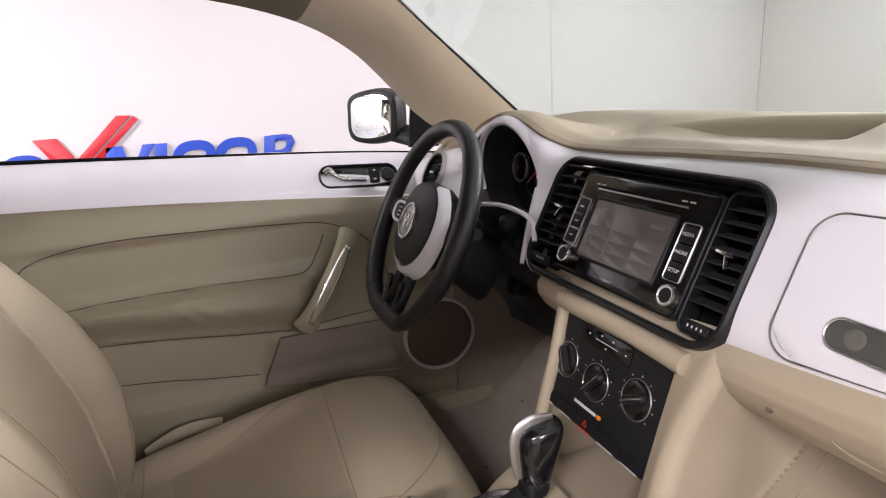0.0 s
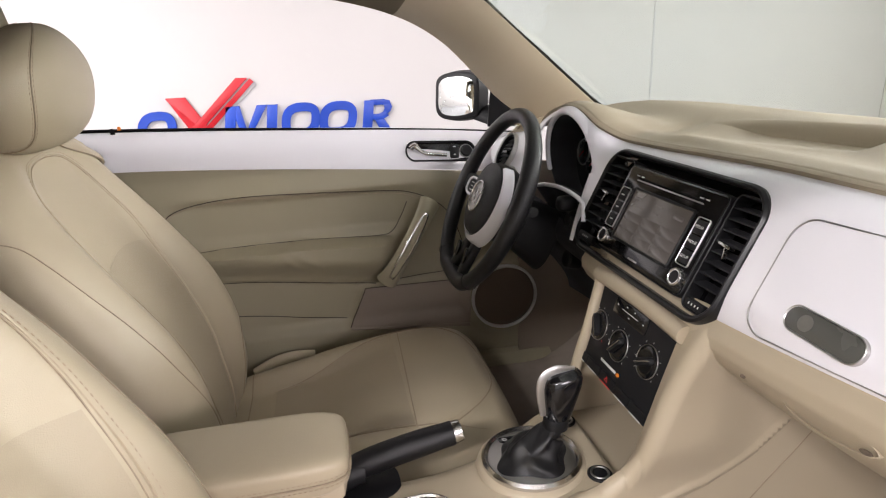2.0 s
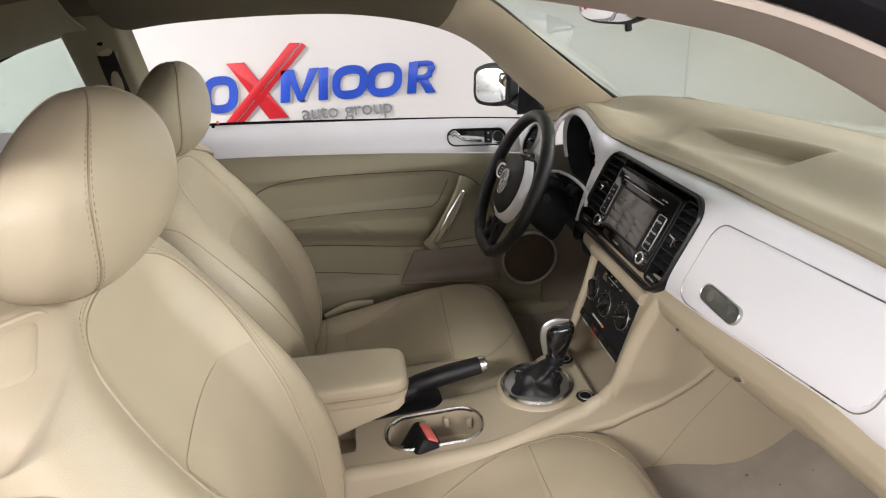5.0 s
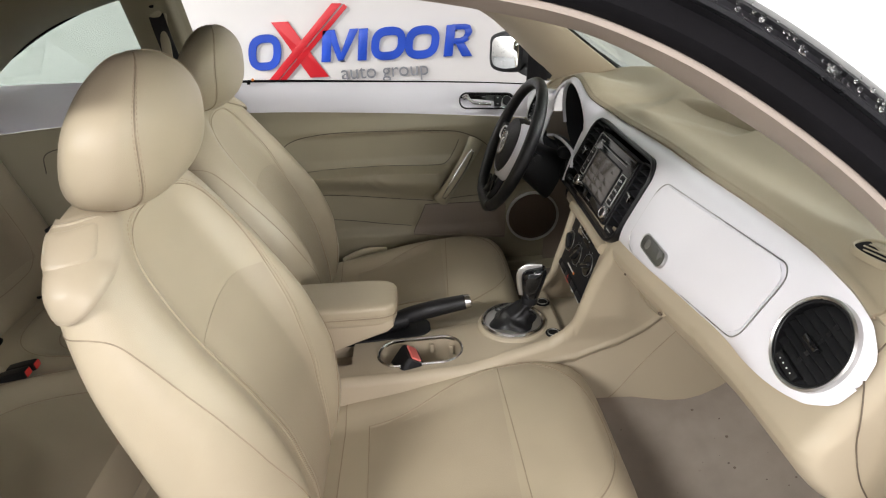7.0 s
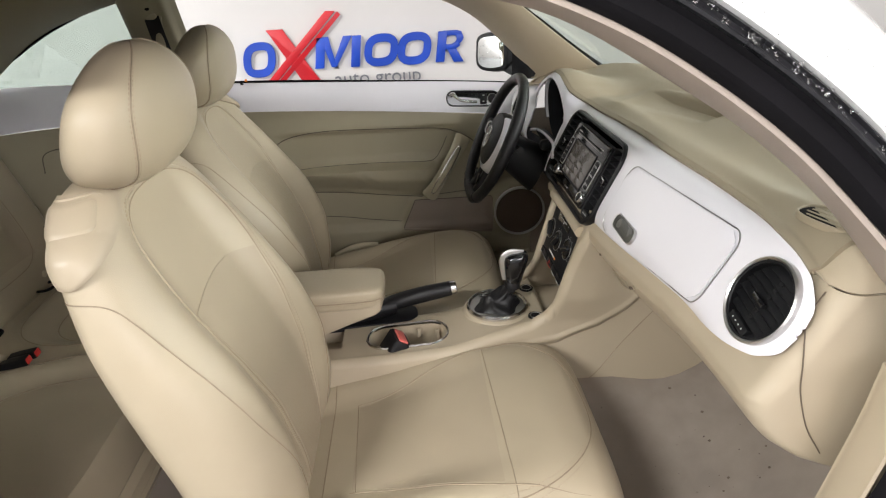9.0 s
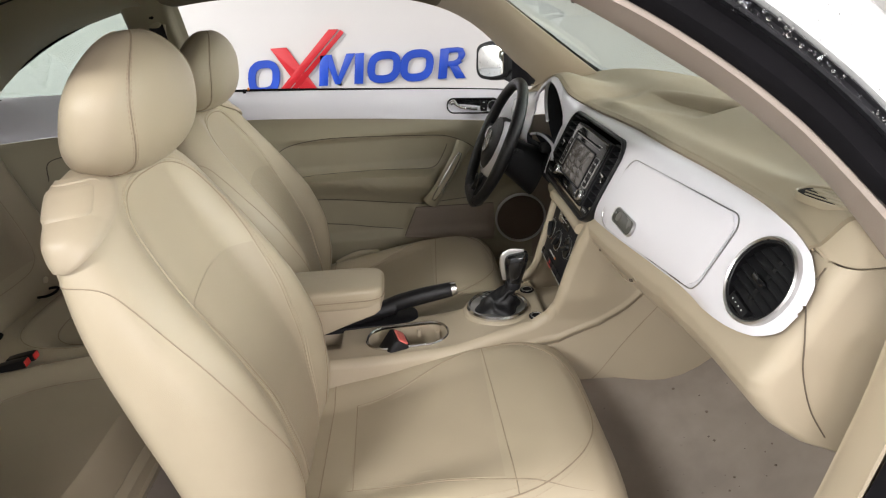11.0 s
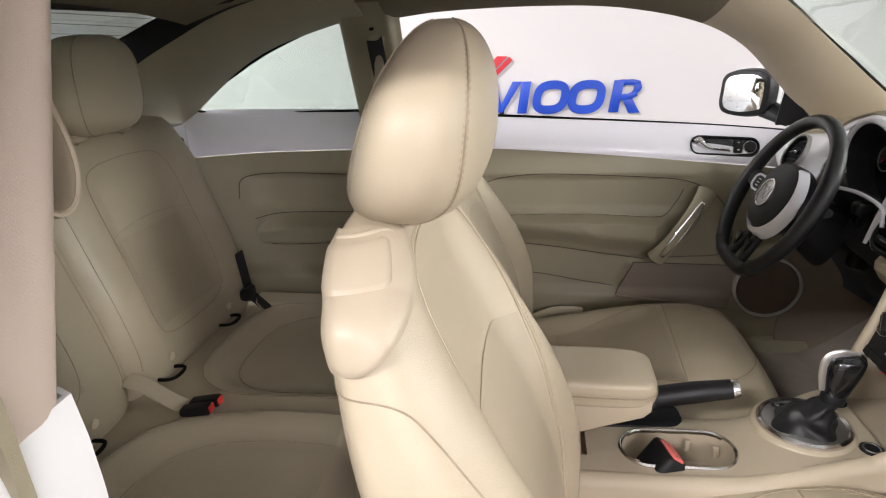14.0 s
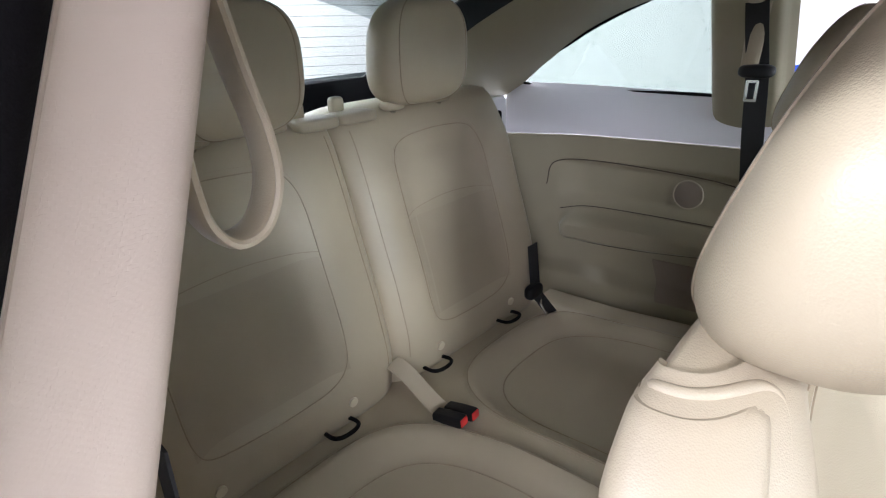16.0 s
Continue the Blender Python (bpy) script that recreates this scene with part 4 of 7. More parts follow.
part("latch", moved(plate(rrect(0.088, 0.025, 0.0120, 7), 0.0018, 0.001, -0.003), latch_m), material("grey_latch_plastic", (0.085, 0.085, 0.075), 0.28, bump=0.05), lidob, "grey plastic latch paddle")
part("lock", moved(turned([(0.0085, -0.001), (0.0085, 0.0022), (0.006, 0.0030), (0.004, 0.0026)], 20), latch_m @ Matrix.Translation((-0.020, 0, 0))), material("grey_lock_plastic", (0.13, 0.125, 0.11), 0.4, bump=0.05), lidob, "round grey lock")

# round vents


def round_vent(y, z, r, label, tilt):
    off = panel_off(y, 0.5) + 0.002
    m = dash_at(y, z, off)
    ring = part("vent_ring", moved(frame_ring(oval(2 * r + 0.012, 2 * r + 0.012, 56), 0.0045, 0.006, 0.002, -0.006), m), SATIN, board, label)
    part("vent_cup", moved(frame_ring(oval(2 * r + 0.004, 2 * r + 0.004, 48), 0.004, 0.003, 0.001, -0.035), m), BLACK, ring)
    part("vent_back", moved(plate(oval(2 * r, 2 * r, 40), -0.024, 0.001, -0.03), m), RUBBER, ring)
    for i in range(8):
        h = -r * 0.72 + i * r * 0.22
        half = math.sqrt(max(r * r - h * h, 0.0)) - 0.003
        slat = moved(block(-half, half, -0.0012, 0.0012, -0.010, 0.010, 0.0008), m @ pose(0, 0, 0, 0, 0, tilt) @ Matrix.Translation((0, h, -0.009)) @ pose(0, 0, 0, 52))
        part("slat", slat, BLACK, ring)
    part("vent_bar", moved(block(-0.0035, 0.0035, -r * 0.72, r * 0.72, -0.010, -0.005, 0.001), m @ pose(0, 0, 0, 0, 0, tilt)), BLACK, ring)
    part("vent_tab", moved(block(-0.013, 0.013, -0.0035, 0.0035, -0.004, 0.005, 0.0015), m @ pose(0, 0, 0, 0, 0, tilt)), GLOSSBLACK, ring, "gloss black vent tab")
    part("vent_wheel", moved(block(-r * 0.42, r * 0.42, -0.006, 0.006, -0.008, 0.0025, 0.002), m @ pose(0, 0, 0, 0, 0, tilt) @ Matrix.Translation((0, -r * 0.80, 0))), BLACK, ring)
    for i in range(4):
        part("wheel_mark", moved(plate(oval(0.0022, 0.0022, 10), 0.0031, 0.0002, 0.002), m @ pose(0, 0, 0, 0, 0, tilt) @ Matrix.Translation((-r * 0.24 + i * r * 0.16, -r * 0.80, 0))), PALE, ring)


round_vent(-0.625, 0.941, 0.050, "silver ring of the round passenger vent", -10)
round_vent(0.596, 0.936, 0.042, "silver ring of the round driver's vent", 8)
light_m = dash_at(0.535, 0.888, panel_off(0.535, 0.3) + 0.002)
lswitch = part("light_switch", moved(frame_ring(oval(0.058, 0.058, 32), 0.004, 0.005, 0.001, -0.004), light_m), SATIN, board, "round silver-rimmed light switch")
part("switch_dial", moved(turned([(0.024, -0.002), (0.024, 0.006), (0.020, 0.009)], 24), light_m), BLACK, lswitch)
part("switch_grip", moved(block(-0.005, 0.005, -0.019, 0.019, 0.008, 0.020, 0.003), light_m), CHROME, lswitch)

# end vent slot beside the windscreen pillar
DEMIST = Vector((0.170, -0.596, 1.0310))
m = basis(DEMIST, (0.26, -0.97, 0.0), (0.97, 0.26, 0.02))
slot = part("demister_vent", moved(frame_ring(oval(0.092, 0.052, 40, 2.6), 0.0032, 0.0030, 0.0012, -0.006), m), DASHPAD, board, "beige side demister vent")
part("vent_back", moved(plate(oval(0.087, 0.047, 36, 2.6), 0.0002, 0.0002, -0.006), m), RUBBER, slot)
for i in range(4):
    half = 0.038 - 0.010 * abs(i - 1.5) / 1.5
    part("slat", moved(block(-half, half, -0.0012, 0.0012, 0.0004, 0.0016, 0.0004), m @ Matrix.Translation((0, -0.0130 + 0.0087 * i, 0))), DASHPAD, slot)

# ---------------------------------------------------------------- instrument cluster
cluster = thing("instrument_cluster", (CL_X, CL_Y, CL_Z - CL_H), "round dark instrument cluster under a white hood", "instrument cluster")


def arch_point(a, grow, lift):
    """A point on the opening's rim; a in degrees from the driver's side, grow outwards, lift towards the driver."""
    c, d = math.cos(radians(a)), math.sin(radians(a))
    return Vector((CL_X - 0.091 * (CL_H + grow) * d - lift + 0.9 * max(grow, 0.0) * max(-c, 0.0), CL_Y + (CL_W + grow) * c, CL_Z + (CL_H + grow) * d))


rows = [[arch_point(-20 + 220 * i / 110, g, l) for i in range(111)] for g, l in ((-0.0032, -0.003), (-0.0030, 0.000), (-0.001, 0.0035), (0.003, 0.0050), (0.008, 0.0035), (0.012, -0.002), (0.014, -0.008))]
part("hood_rim", sheet(rows[::-1], 0.003), WHITE, cluster, "white arch round the instrument opening")
rows = []
for k in range(9):
    rows.append([arch_point(5 * i, -0.0025, -0.0015).lerp(arch_point(5 * i, -0.016, -0.072), k / 8) for i in range(73)])
part("hood_lining", sheet(rows, 0.003), KNEE, cluster, "matt black hood lining")
face = basis((CL_X + 0.066, CL_Y, CL_Z), (0, -1, 0), (0.10, 0, 0.995))
part("gauge_face", moved(plate(oval(0.200, 0.166, 60), 0.004, 0.001, -0.004), face), GLOSSBLACK, cluster, "black gauge face")
for gx, gr in ((0.0, 0.052), (-0.068, 0.028), (0.068, 0.028)):
    centre = face @ Matrix.Translation((gx, 0.006, 0))
    g = part("gauge_ring", moved(frame_ring(oval(2 * gr, 2 * gr, 40), 0.0022, 0.0075, 0.0008, 0.002), centre), SATIN if gx else BLACK, cluster, "thin gauge ring")
    count = 21 if gx == 0 else 11
    for i in range(count):
        mk = centre @ pose(0, 0, 0, 0, 0, 215 - 250 * i / (count - 1)) @ Matrix.Translation((gr * 0.84, 0, 0))
        part("gauge_mark", moved(block(-gr * 0.06, gr * 0.06, -0.0005, 0.0005, 0.0042, 0.0048, 0.0002), mk), PALE if i < count - 3 else RED, g)
    part("gauge_needle", moved(block(-0.004, gr * 0.74, -0.0008, 0.0008, 0.0065, 0.0078, 0.0003), centre @ pose(0, 0, 0, 0, 0, 218)), RED, g)
edge = [dash(column_edge(z), z, 0.003) for z in [0.944 - 0.108 * k / 30 for k in range(31)]]
part("column_edge", tube(edge, [0.0035 + 0.0020 * math.sin(math.pi * k / 30) for k in range(31)], 10), WHITE, cluster, "rounded white edge beside the steering column")
# the white lip below the gauges
lip = smooth_path([dash(0.455, 0.884, 0.008), dash(0.412, 0.892, 0.014), dash(0.37, 0.897, 0.022), dash(0.31, 0.903, 0.024), dash(0.25, 0.902, 0.018), dash(0.220, 0.894, 0.013), dash(0.203, 0.872, 0.008)], 40)
part("lower_lip", tube(lip, 0.0042, 8), WHITE, cluster, "thin white lip below the gauges")
part("lower_shroud", sheet([[p + Vector((0.012 + 0.05 * k / 4, 0, -0.002 - 0.075 * k / 4)) for p in lip] for k in range(5)], 0.004), KNEE, cluster, "dark shroud below the gauges")

# ---------------------------------------------------------------- radio with its side vents
radio = thing("car_radio", dash(BEZ_Y, 0.83, 0), "black touchscreen car radio between two side vents", "car radio")
BM = dash_at(BEZ_Y, BEZ_Z, 0.006)


def shifted(m, x, y, z=0.0):
    return m @ Matrix.Translation((x, y, z))


part("bezel", moved(frame_ring(rrect(BEZ_W + 0.010, BEZ_H + 0.010, 0.041, 10), 0.0085, 0.0062, 0.0030, -0.014), BM), BEZELBLACK, radio, "gloss black bezel")
part("backing", moved(plate(rrect(BEZ_W, BEZ_H, 0.033, 8), -0.030, 0.001, -0.036), BM), RUBBER, radio, "dark backing behind the vents")
RW, RH, FX = 0.234, 0.138, 0.012          # the face, set a little towards the passenger
facep = part("radio_face", moved(plate(rrect(RW, RH, 0.010, 5), 0.010, 0.004, -0.030), shifted(BM, FX, 0)), GLOSSBLACK, radio, "gloss black radio face")
part("face_rim", moved(frame_ring(rrect(RW + 0.003, RH + 0.003, 0.011, 5), 0.002, 0.0085, 0.001, -0.01), shifted(BM, FX, 0)), BLACK, facep)
DW, DH = 0.143, 0.077
part("display_frame", moved(frame_ring(rrect(DW + 0.008, DH + 0.008, 0.004, 4), 0.004, 0.0125, 0.001, 0.008), shifted(BM, FX, -0.004)), BLACK, facep)
disp = part("display", moved(plate(rrect(DW, DH, 0.002, 3), 0.0112, 0.0004, 0.009), shifted(BM, FX, -0.004)), SCREEN, facep, "dim lit touchscreen with rows of keys")
for i in range(3):
    for j in range(3):
        w = 0.044
        part("screen_key", moved(plate(rrect(w, 0.0125, 0.001, 2), 0.0116, 0.0001, 0.011), shifted(BM, FX + (j - 1) * 0.0470, -0.034 + 0.0145 * i)), SCREENROW, disp)
part("screen_mark", moved(plate(rrect(0.022, 0.007, 0.001, 2), 0.0117, 0.0001, 0.011), shifted(BM, FX + 0.050, 0.020)), SCREENROW, disp)
for x, y, w in ((-0.055, 0.022, 0.022), (-0.048, 0.010, 0.030), (0.0, 0.022, 0.02), (0.0, 0.010, 0.012)):
    part("screen_line", moved(plate(rrect(w, 0.0022, 0.0005, 1), 0.0116, 0.0001, 0.011), shifted(BM, FX + x, y + 0.002)), SCREENROW, disp)
part("disc_slot", moved(block(-0.078, 0.078, -0.0015, 0.0015, 0.008, 0.0112, 0.0006), shifted(BM, FX, 0.0515)), RUBBER, facep, "thin disc slot")
part("slot_lip", moved(block(-0.080, 0.080, -0.0010, 0.0010, 0.009, 0.0122, 0.0006), shifted(BM, FX, 0.0485)), SATIN, facep)
for sx, words in ((-1, ("AM", "FM", "")), (1, ("MEDIA", "PHONE", "SETUP"))):
    cx = FX + sx * 0.0965
    part("key_frame", moved(frame_ring(rrect(0.026, 0.066, 0.004, 4), 0.0013, 0.0122, 0.0005, 0.008), shifted(BM, cx, 0.0)), SATIN, facep, "silver frame round three keys")
    for i in range(3):
        km = shifted(BM, cx, 0.020 - 0.0205 * i)
        key = part("radio_key", moved(plate(rrect(0.0215, 0.018, 0.002, 3), 0.0125, 0.0012, 0.009), km), BLACK, facep, "black radio key")
        if sx == 1:
            lettering(words[i], 0.0058, km @ Matrix.Translation((0, 0, 0.0128)), PALE, key, "key_lettering", 0.0001)
        else:
            part("key_mark", moved(block(-0.004, 0.004, -0.0011, 0.0011, 0.0124, 0.0129, 0.0001), km), PALE, key)
for sx in (-1, 1):
    km = shifted(BM, 0.0195 + sx * 0.0975, -0.0485)
    knob = part("radio_knob", moved(turned([(0.0125, 0.006), (0.0125, 0.017), (0.0118, 0.0190), (0.0105, 0.0195), (0.0098, 0.0187)], 32), km), CHROME, facep, "silver ringed knob")
    part("knob_cap", moved(turned([(0.0100, 0.014), (0.0096, 0.0186), (0.005, 0.0190)], 28), km), BLACK, knob)
for i in range(4):
    part("bar_mark", moved(block(-0.004, 0.004, -0.0009, 0.0009, 0.0095, 0.0106, 0.0002), shifted(BM, FX - 0.084 + (0 if i < 2 else 0.155) + 0.012 * (i % 2), 0.055)), PALE, facep)
part("brand_bar", moved(block(-0.012, 0.012, -0.0013, 0.0013, 0.0095, 0.0104, 0.0002), shifted(BM, FX, -0.0605)), SATIN, facep, "small silver bar mark")
for sx in (-1, 1):
    inner, outer = FX + sx * RW / 2, sx * BEZ_W / 2
    cx, vw = (inner + outer) / 2, abs(outer - inner) - 0.006
    vent = part("side_vent", moved(frame_ring(rrect(vw + 0.004, BEZ_H - 0.018, 0.012, 5), 0.003, 0.004, 0.001, -0.020), shifted(BM, cx, 0)), BLACK, radio, "black side vent")
    for i in range(8):
        part("slat", moved(block(-vw / 2, vw / 2, -0.0011, 0.0011, -0.013, 0.006, 0.0008), shifted(BM, cx, 0.060 - 0.0145 * i, -0.004) @ pose(0, 0, 0, 22)), KNEE, vent)
    part("vent_tab", moved(block(-0.011, 0.011, -0.002, 0.002, 0.0, 0.009, 0.001), shifted(BM, cx, 0.012) @ pose(0, 0, 0, 0, 0, -6)), CHROME, vent, "silver vent tab")
    part("vent_stem", moved(block(-0.0012, 0.0012, -0.014, 0.0, 0.0, 0.006, 0.0006), shifted(BM, cx, 0.010) @ pose(0, 0, 0, 0, 0, 20 * sx)), CHROME, vent)
    wheel = part("vent_wheel", moved(block(-vw * 0.36, vw * 0.36, -0.006, 0.006, -0.004, 0.005, 0.002), shifted(BM, cx, -0.068)), BLACK, vent)
    for i in range(4):
        part("wheel_mark", moved(plate(oval(0.002, 0.0035, 8), 0.0055, 0.0002, 0.004), shifted(BM, cx - 0.009 + 0.006 * i, -0.068)), PALE, wheel)

# ---------------------------------------------------------------- climate panel
CN = Vector((-0.955, 0, 0.297)).normalized()
CU = Vector((0.297, 0, 0.955)).normalized()
CM = Matrix((Vector((0, -1, 0)), CU, CN)).transposed().to_4x4()
CM.translation = (-0.006, 0.003, 0.739)
climate = thing("climate_control", (-0.03, 0.003, 0.665), "black climate control panel with three rotary dials", "control panel")
part("panel_face", moved(plate(rrect(0.224, 0.138, 0.010, 5), 0.004, 0.003, -0.010), CM), BLACK, climate, "matt black control face")
for i, (x, y) in enumerate(((-0.070, 0.002), (-0.004, -0.002), (0.068, 0.010))):
    km = shifted(CM, x, y)
    ring = part("dial", moved(turned([(0.0225, 0.003), (0.0225, 0.0055), (0.0205, 0.0070), (0.016, 0.0072)], 36), km), GLOSSBLACK, climate, "gloss black rotary dial")
    part("dial_edge", moved(frame_ring(oval(0.0490, 0.0490, 36), 0.0012, 0.0055, 0.0004, 0.003), km), SATIN, ring)
    ang = (35, -38, -62)[i]
    grip = loft([[(x2 * w, y2 * w, z2) for x2, y2 in rrect(0.0125, 0.038, 0.0055, 4)] for z2, w in ((0.006, 1.0), (0.0105, 0.96), (0.0135, 0.80), (0.0142, 0.55))])
    part("dial_grip", moved(grip, km @ pose(0, 0, 0, 0, 0, ang)), BLACK, ring)
    part("grip_edge", moved(block(-0.0010, 0.0010, -0.017, 0.017, 0.0120, 0.0146, 0.0006), km @ pose(0, 0, 0, 0, 0, ang)), CHROME, ring, "chrome grip line")
    for k in range(9):
        a = 220 - 260 * k / 8
        part("dial_mark", moved(block(-0.0011, 0.0011, -0.0004, 0.0004, 0.0040, 0.0045, 0.0001), km @ pose(0, 0, 0, 0, 0, a) @ Matrix.Translation((0.0285, 0, 0))), PALE if k < 8 or i else RED, ring)
keys = part("key_bar", moved(plate(rrect(0.090, 0.026, 0.004, 4), 0.0062, 0.001, 0.003), shifted(CM, 0.0, 0.050)), GLOSSBLACK, climate, "gloss black key bar")
part("key_line", moved(block(-0.022, 0.022, -0.0005, 0.0005, 0.0060, 0.0066, 0.0001), shifted(CM, 0.0, 0.050)), PALE, keys)
for x, y in ((-0.036, 0.052), (-0.012, 0.057), (0.010, 0.057), (0.0, 0.044), (0.036, 0.050)):
    part("key_mark", moved(plate(oval(0.0035, 0.0022, 10), 0.0066, 0.0001, 0.006), shifted(CM, x, y)), PALE, keys)
part("lamp_bar", moved(block(-0.034, 0.012, -0.002, 0.002, 0.004, 0.0046, 0.0002), shifted(CM, 0.0, -0.0395)), PALE, climate, "pale warning lamp caption bar")
part("lamp_mark", moved(plate(oval(0.0085, 0.006, 12), 0.0050, 0.0002, 0.004), shifted(CM, 0.018, -0.0395)), AMBER, climate, "amber lamp mark")
for i in range(5):
    key = part("switch_key", moved(plate(rrect(0.041, 0.014, 0.002, 3), 0.0068, 0.001, 0.003), shifted(CM, -0.0875 + 0.0435 * i, -0.058)), BLACK, climate, "black switch key")
    part("key_edge", moved(block(-0.015, 0.015, -0.0007, 0.0007, 0.0062, 0.0070, 0.0002), shifted(CM, -0.0875 + 0.0435 * i, -0.0660)), PALE if i != 2 else RED, key)
    if i == 2:
        part("hazard_mark", moved(frame_ring([(-0.0045, -0.0035), (0.0045, -0.0035), (0.0, 0.0045)], 0.0012, 0.0073, 0.0002, 0.006), shifted(CM, -0.0005, -0.057)), RED, key, "red warning triangle")


def stitches(path, step=0.0062, length=0.0038, r=0.00055):
    """A row of short thread stitches along a path, as one piece."""
    p = [Vector(q) for q in path]
    geos, travel, nxt = [], 0.0, 0.0
    for a, b in zip(p, p[1:]):
        d = (b - a).length
        while nxt <= travel + d and d > 1e-9:
            t = (nxt - travel) / d
            c = a.lerp(b, t)
            e = (b - a).normalized() * (length / 2)
            geos.append(tube([c - e, c, c + e], [r * 0.6, r, r * 0.6], 4))
            nxt += step
        travel += d
    return join(*geos)


# ---------------------------------------------------------------- centre console
CY = -0.012
console = thing("centre_console", (-0.2, CY, 0.36), "beige plastic centre console with tray and tunnel", "centre console")
XFZ = [0.34, 0.57, 0.580, 0.590, 0.600, 0.62, 0.65, 0.68, 0.74, 0.80, 0.845]
XFX = [-0.80, -0.80, -0.30, -0.16, -0.095, -0.064, -0.046, -0.038, -0.020, -0.001, 0.012]


def side_y(x, z):
    return 0.118 + 0.036 * (1 - ramp(x, -0.32, -0.06)) + 0.028 * ramp(x, -0.05, 0.25) + 0.055 * ramp(0.60 - z, 0.0, 0.25) * (1 - ramp(x, -0.2, 0.2) * 0.6) + 0.012 * ramp(z, 0.72, 0.85)


rows = []
for i in range(46):
    z = 0.34 + 0.505 * (i / 45)
    xf = max(curve(z, XFZ, XFX), -0.075)
    row = []
    for j in range(40):
        x = xf + (0.44 - xf) * (j / 39) ** 1.4
        row.append((x, CY + side_y(x, z) - 0.012 * (1 - ramp(x - xf, 0.0, 0.03)), z))
    rows.append(row[::-1])
part("side_panel", sheet(rows, 0.006), PLASTIC, console, "beige console side panel")
edge = [Vector((curve(z, XFZ, XFX) + 0.006, CY + side_y(curve(z, XFZ, XFX), z) - 0.013, z + 0.001)) for z in [0.602 + 0.238 * k / 50 for k in range(51)]]
part("edge_roll", tube(edge, 0.0095, 10), PLASTIC, console, "rounded beige console edge")


def tunnel_z(x):
    return curve(x, [-0.80, -0.55, -0.40, -0.27, -0.20, 0.10], [0.562, 0.565, 0.568, 0.576, 0.587, 0.590]) - 0.020 * ramp(x, -0.060, -0.050)


# the passenger's side in one sweep: the tunnel's edge climbs into the wing beside the stack, over a stepped ledge
WINGX = [-0.80, -0.55, -0.40, -0.27, -0.20, -0.16, -0.095, -0.064, -0.046, -0.038, -0.020, -0.001, 0.012, 0.022, 0.44]
WINGZ = [0.562, 0.565, 0.568, 0.576, 0.587, 0.591, 0.602, 0.622, 0.651, 0.681, 0.741, 0.801, 0.835, 0.845, 0.846]
LEDGEX = [-0.80, -0.30, -0.16, -0.04, 0.05, 0.11, 0.155, 0.19, 0.24, 0.44]
LEDGEZ = [0.520, 0.538, 0.550, 0.562, 0.600, 0.645, 0.695, 0.740, 0.820, 0.90]


def pass_side(x, z):
    below = table(x, LEDGEX, LEDGEZ) - z
    bead = 0.0030 * math.exp(-((below + 0.003) / 0.006) ** 2) * ramp(x, -0.30, 0.0)
    return side_y(x, z) + 0.014 * ramp(z, 0.60, 0.68) * (1 - ramp(x, 0.03, 0.12)) + 0.006 * ramp(z, 0.74, 0.85) + bead - 0.009 * ramp(below, -0.002, 0.016) * ramp(x, -0.25, 0.0)


rows, cols = [], [-0.79 + 0.60 * k / 60 for k in range(61)] + [-0.19 + 0.12 * k / 40 for k in range(1, 41)] + [-0.07 + 0.095 * k / 110 for k in range(1, 111)] + [0.025 + 0.40 * k / 70 for k in range(1, 71)]
R_WING = 0.014
for x in cols:
    top = table(x, WINGX, WINGZ)
    slope = (table(x + 0.004, WINGX, WINGZ) - table(x - 0.004, WINGX, WINGZ)) / 0.008
    lean = math.sqrt(1 + slope * slope)
    back = Vector((slope, 0, -1)) / lean            # into the console, square to the wing's edge
    reach = min(pass_side(x, top) - R_WING - 0.100, 0.05) if x > -0.12 else 0.012
    row = []
    for u in (1.0, 0.6, 0.2):
        row.append(Vector((x, CY - pass_side(x, top) + R_WING + reach * u, top)) + back * (0.008 * u))
    for k in range(220):
        z = top - (top - 0.36) * (k / 219) ** 1.25
        d = min((top - z) / lean, R_WING)
        row.append(Vector((x, CY - pass_side(x, z) + R_WING - math.sqrt(max(R_WING ** 2 - (R_WING - d) ** 2, 0.0)), z)))
    rows.append(row)
part("side_panel", sheet(rows, 0.004), PLASTIC, console, "smooth beige console side with a stepped ledge")
kick = [Vector((p.x, CY - pass_side(p.x, p.z) - 0.0030, p.z)) for p in smooth_path([(-0.03, 0, 0.446), (0.003, 0, 0.449), (0.045, 0, 0.465), (0.11, 0, 0.548), (0.172, 0, 0.630), (0.215, 0, 0.690)], 40)]
part("panel_joint", tube(kick, 0.0016, 6), PIPING, console)


def tunnel_hole(c):
    x, y = c[0] + 0.375, c[1] + 0.090
    x = max(abs(x) - 0.046, 0)
    return x * x + y * y < 0.047 ** 2 or (abs(c[0] + 0.56) < 0.035 and abs(c[1] + 0.075) < 0.042)


def tunnel_edge(x, s):
    """The half width of the tunnel's top: full to the passenger's side, waisted beside the handbrake."""
    if s == -1:
        return 0.110 + 0.036 * (1 - ramp(x, -0.32, -0.06))
    return curve(x, [-0.80, -0.55, -0.42, -0.34, -0.23, -0.165, -0.11, -0.05, 0.10], [0.070, 0.062, 0.034, 0.014, 0.020, 0.054, 0.094, 0.118, 0.120])


rows = []
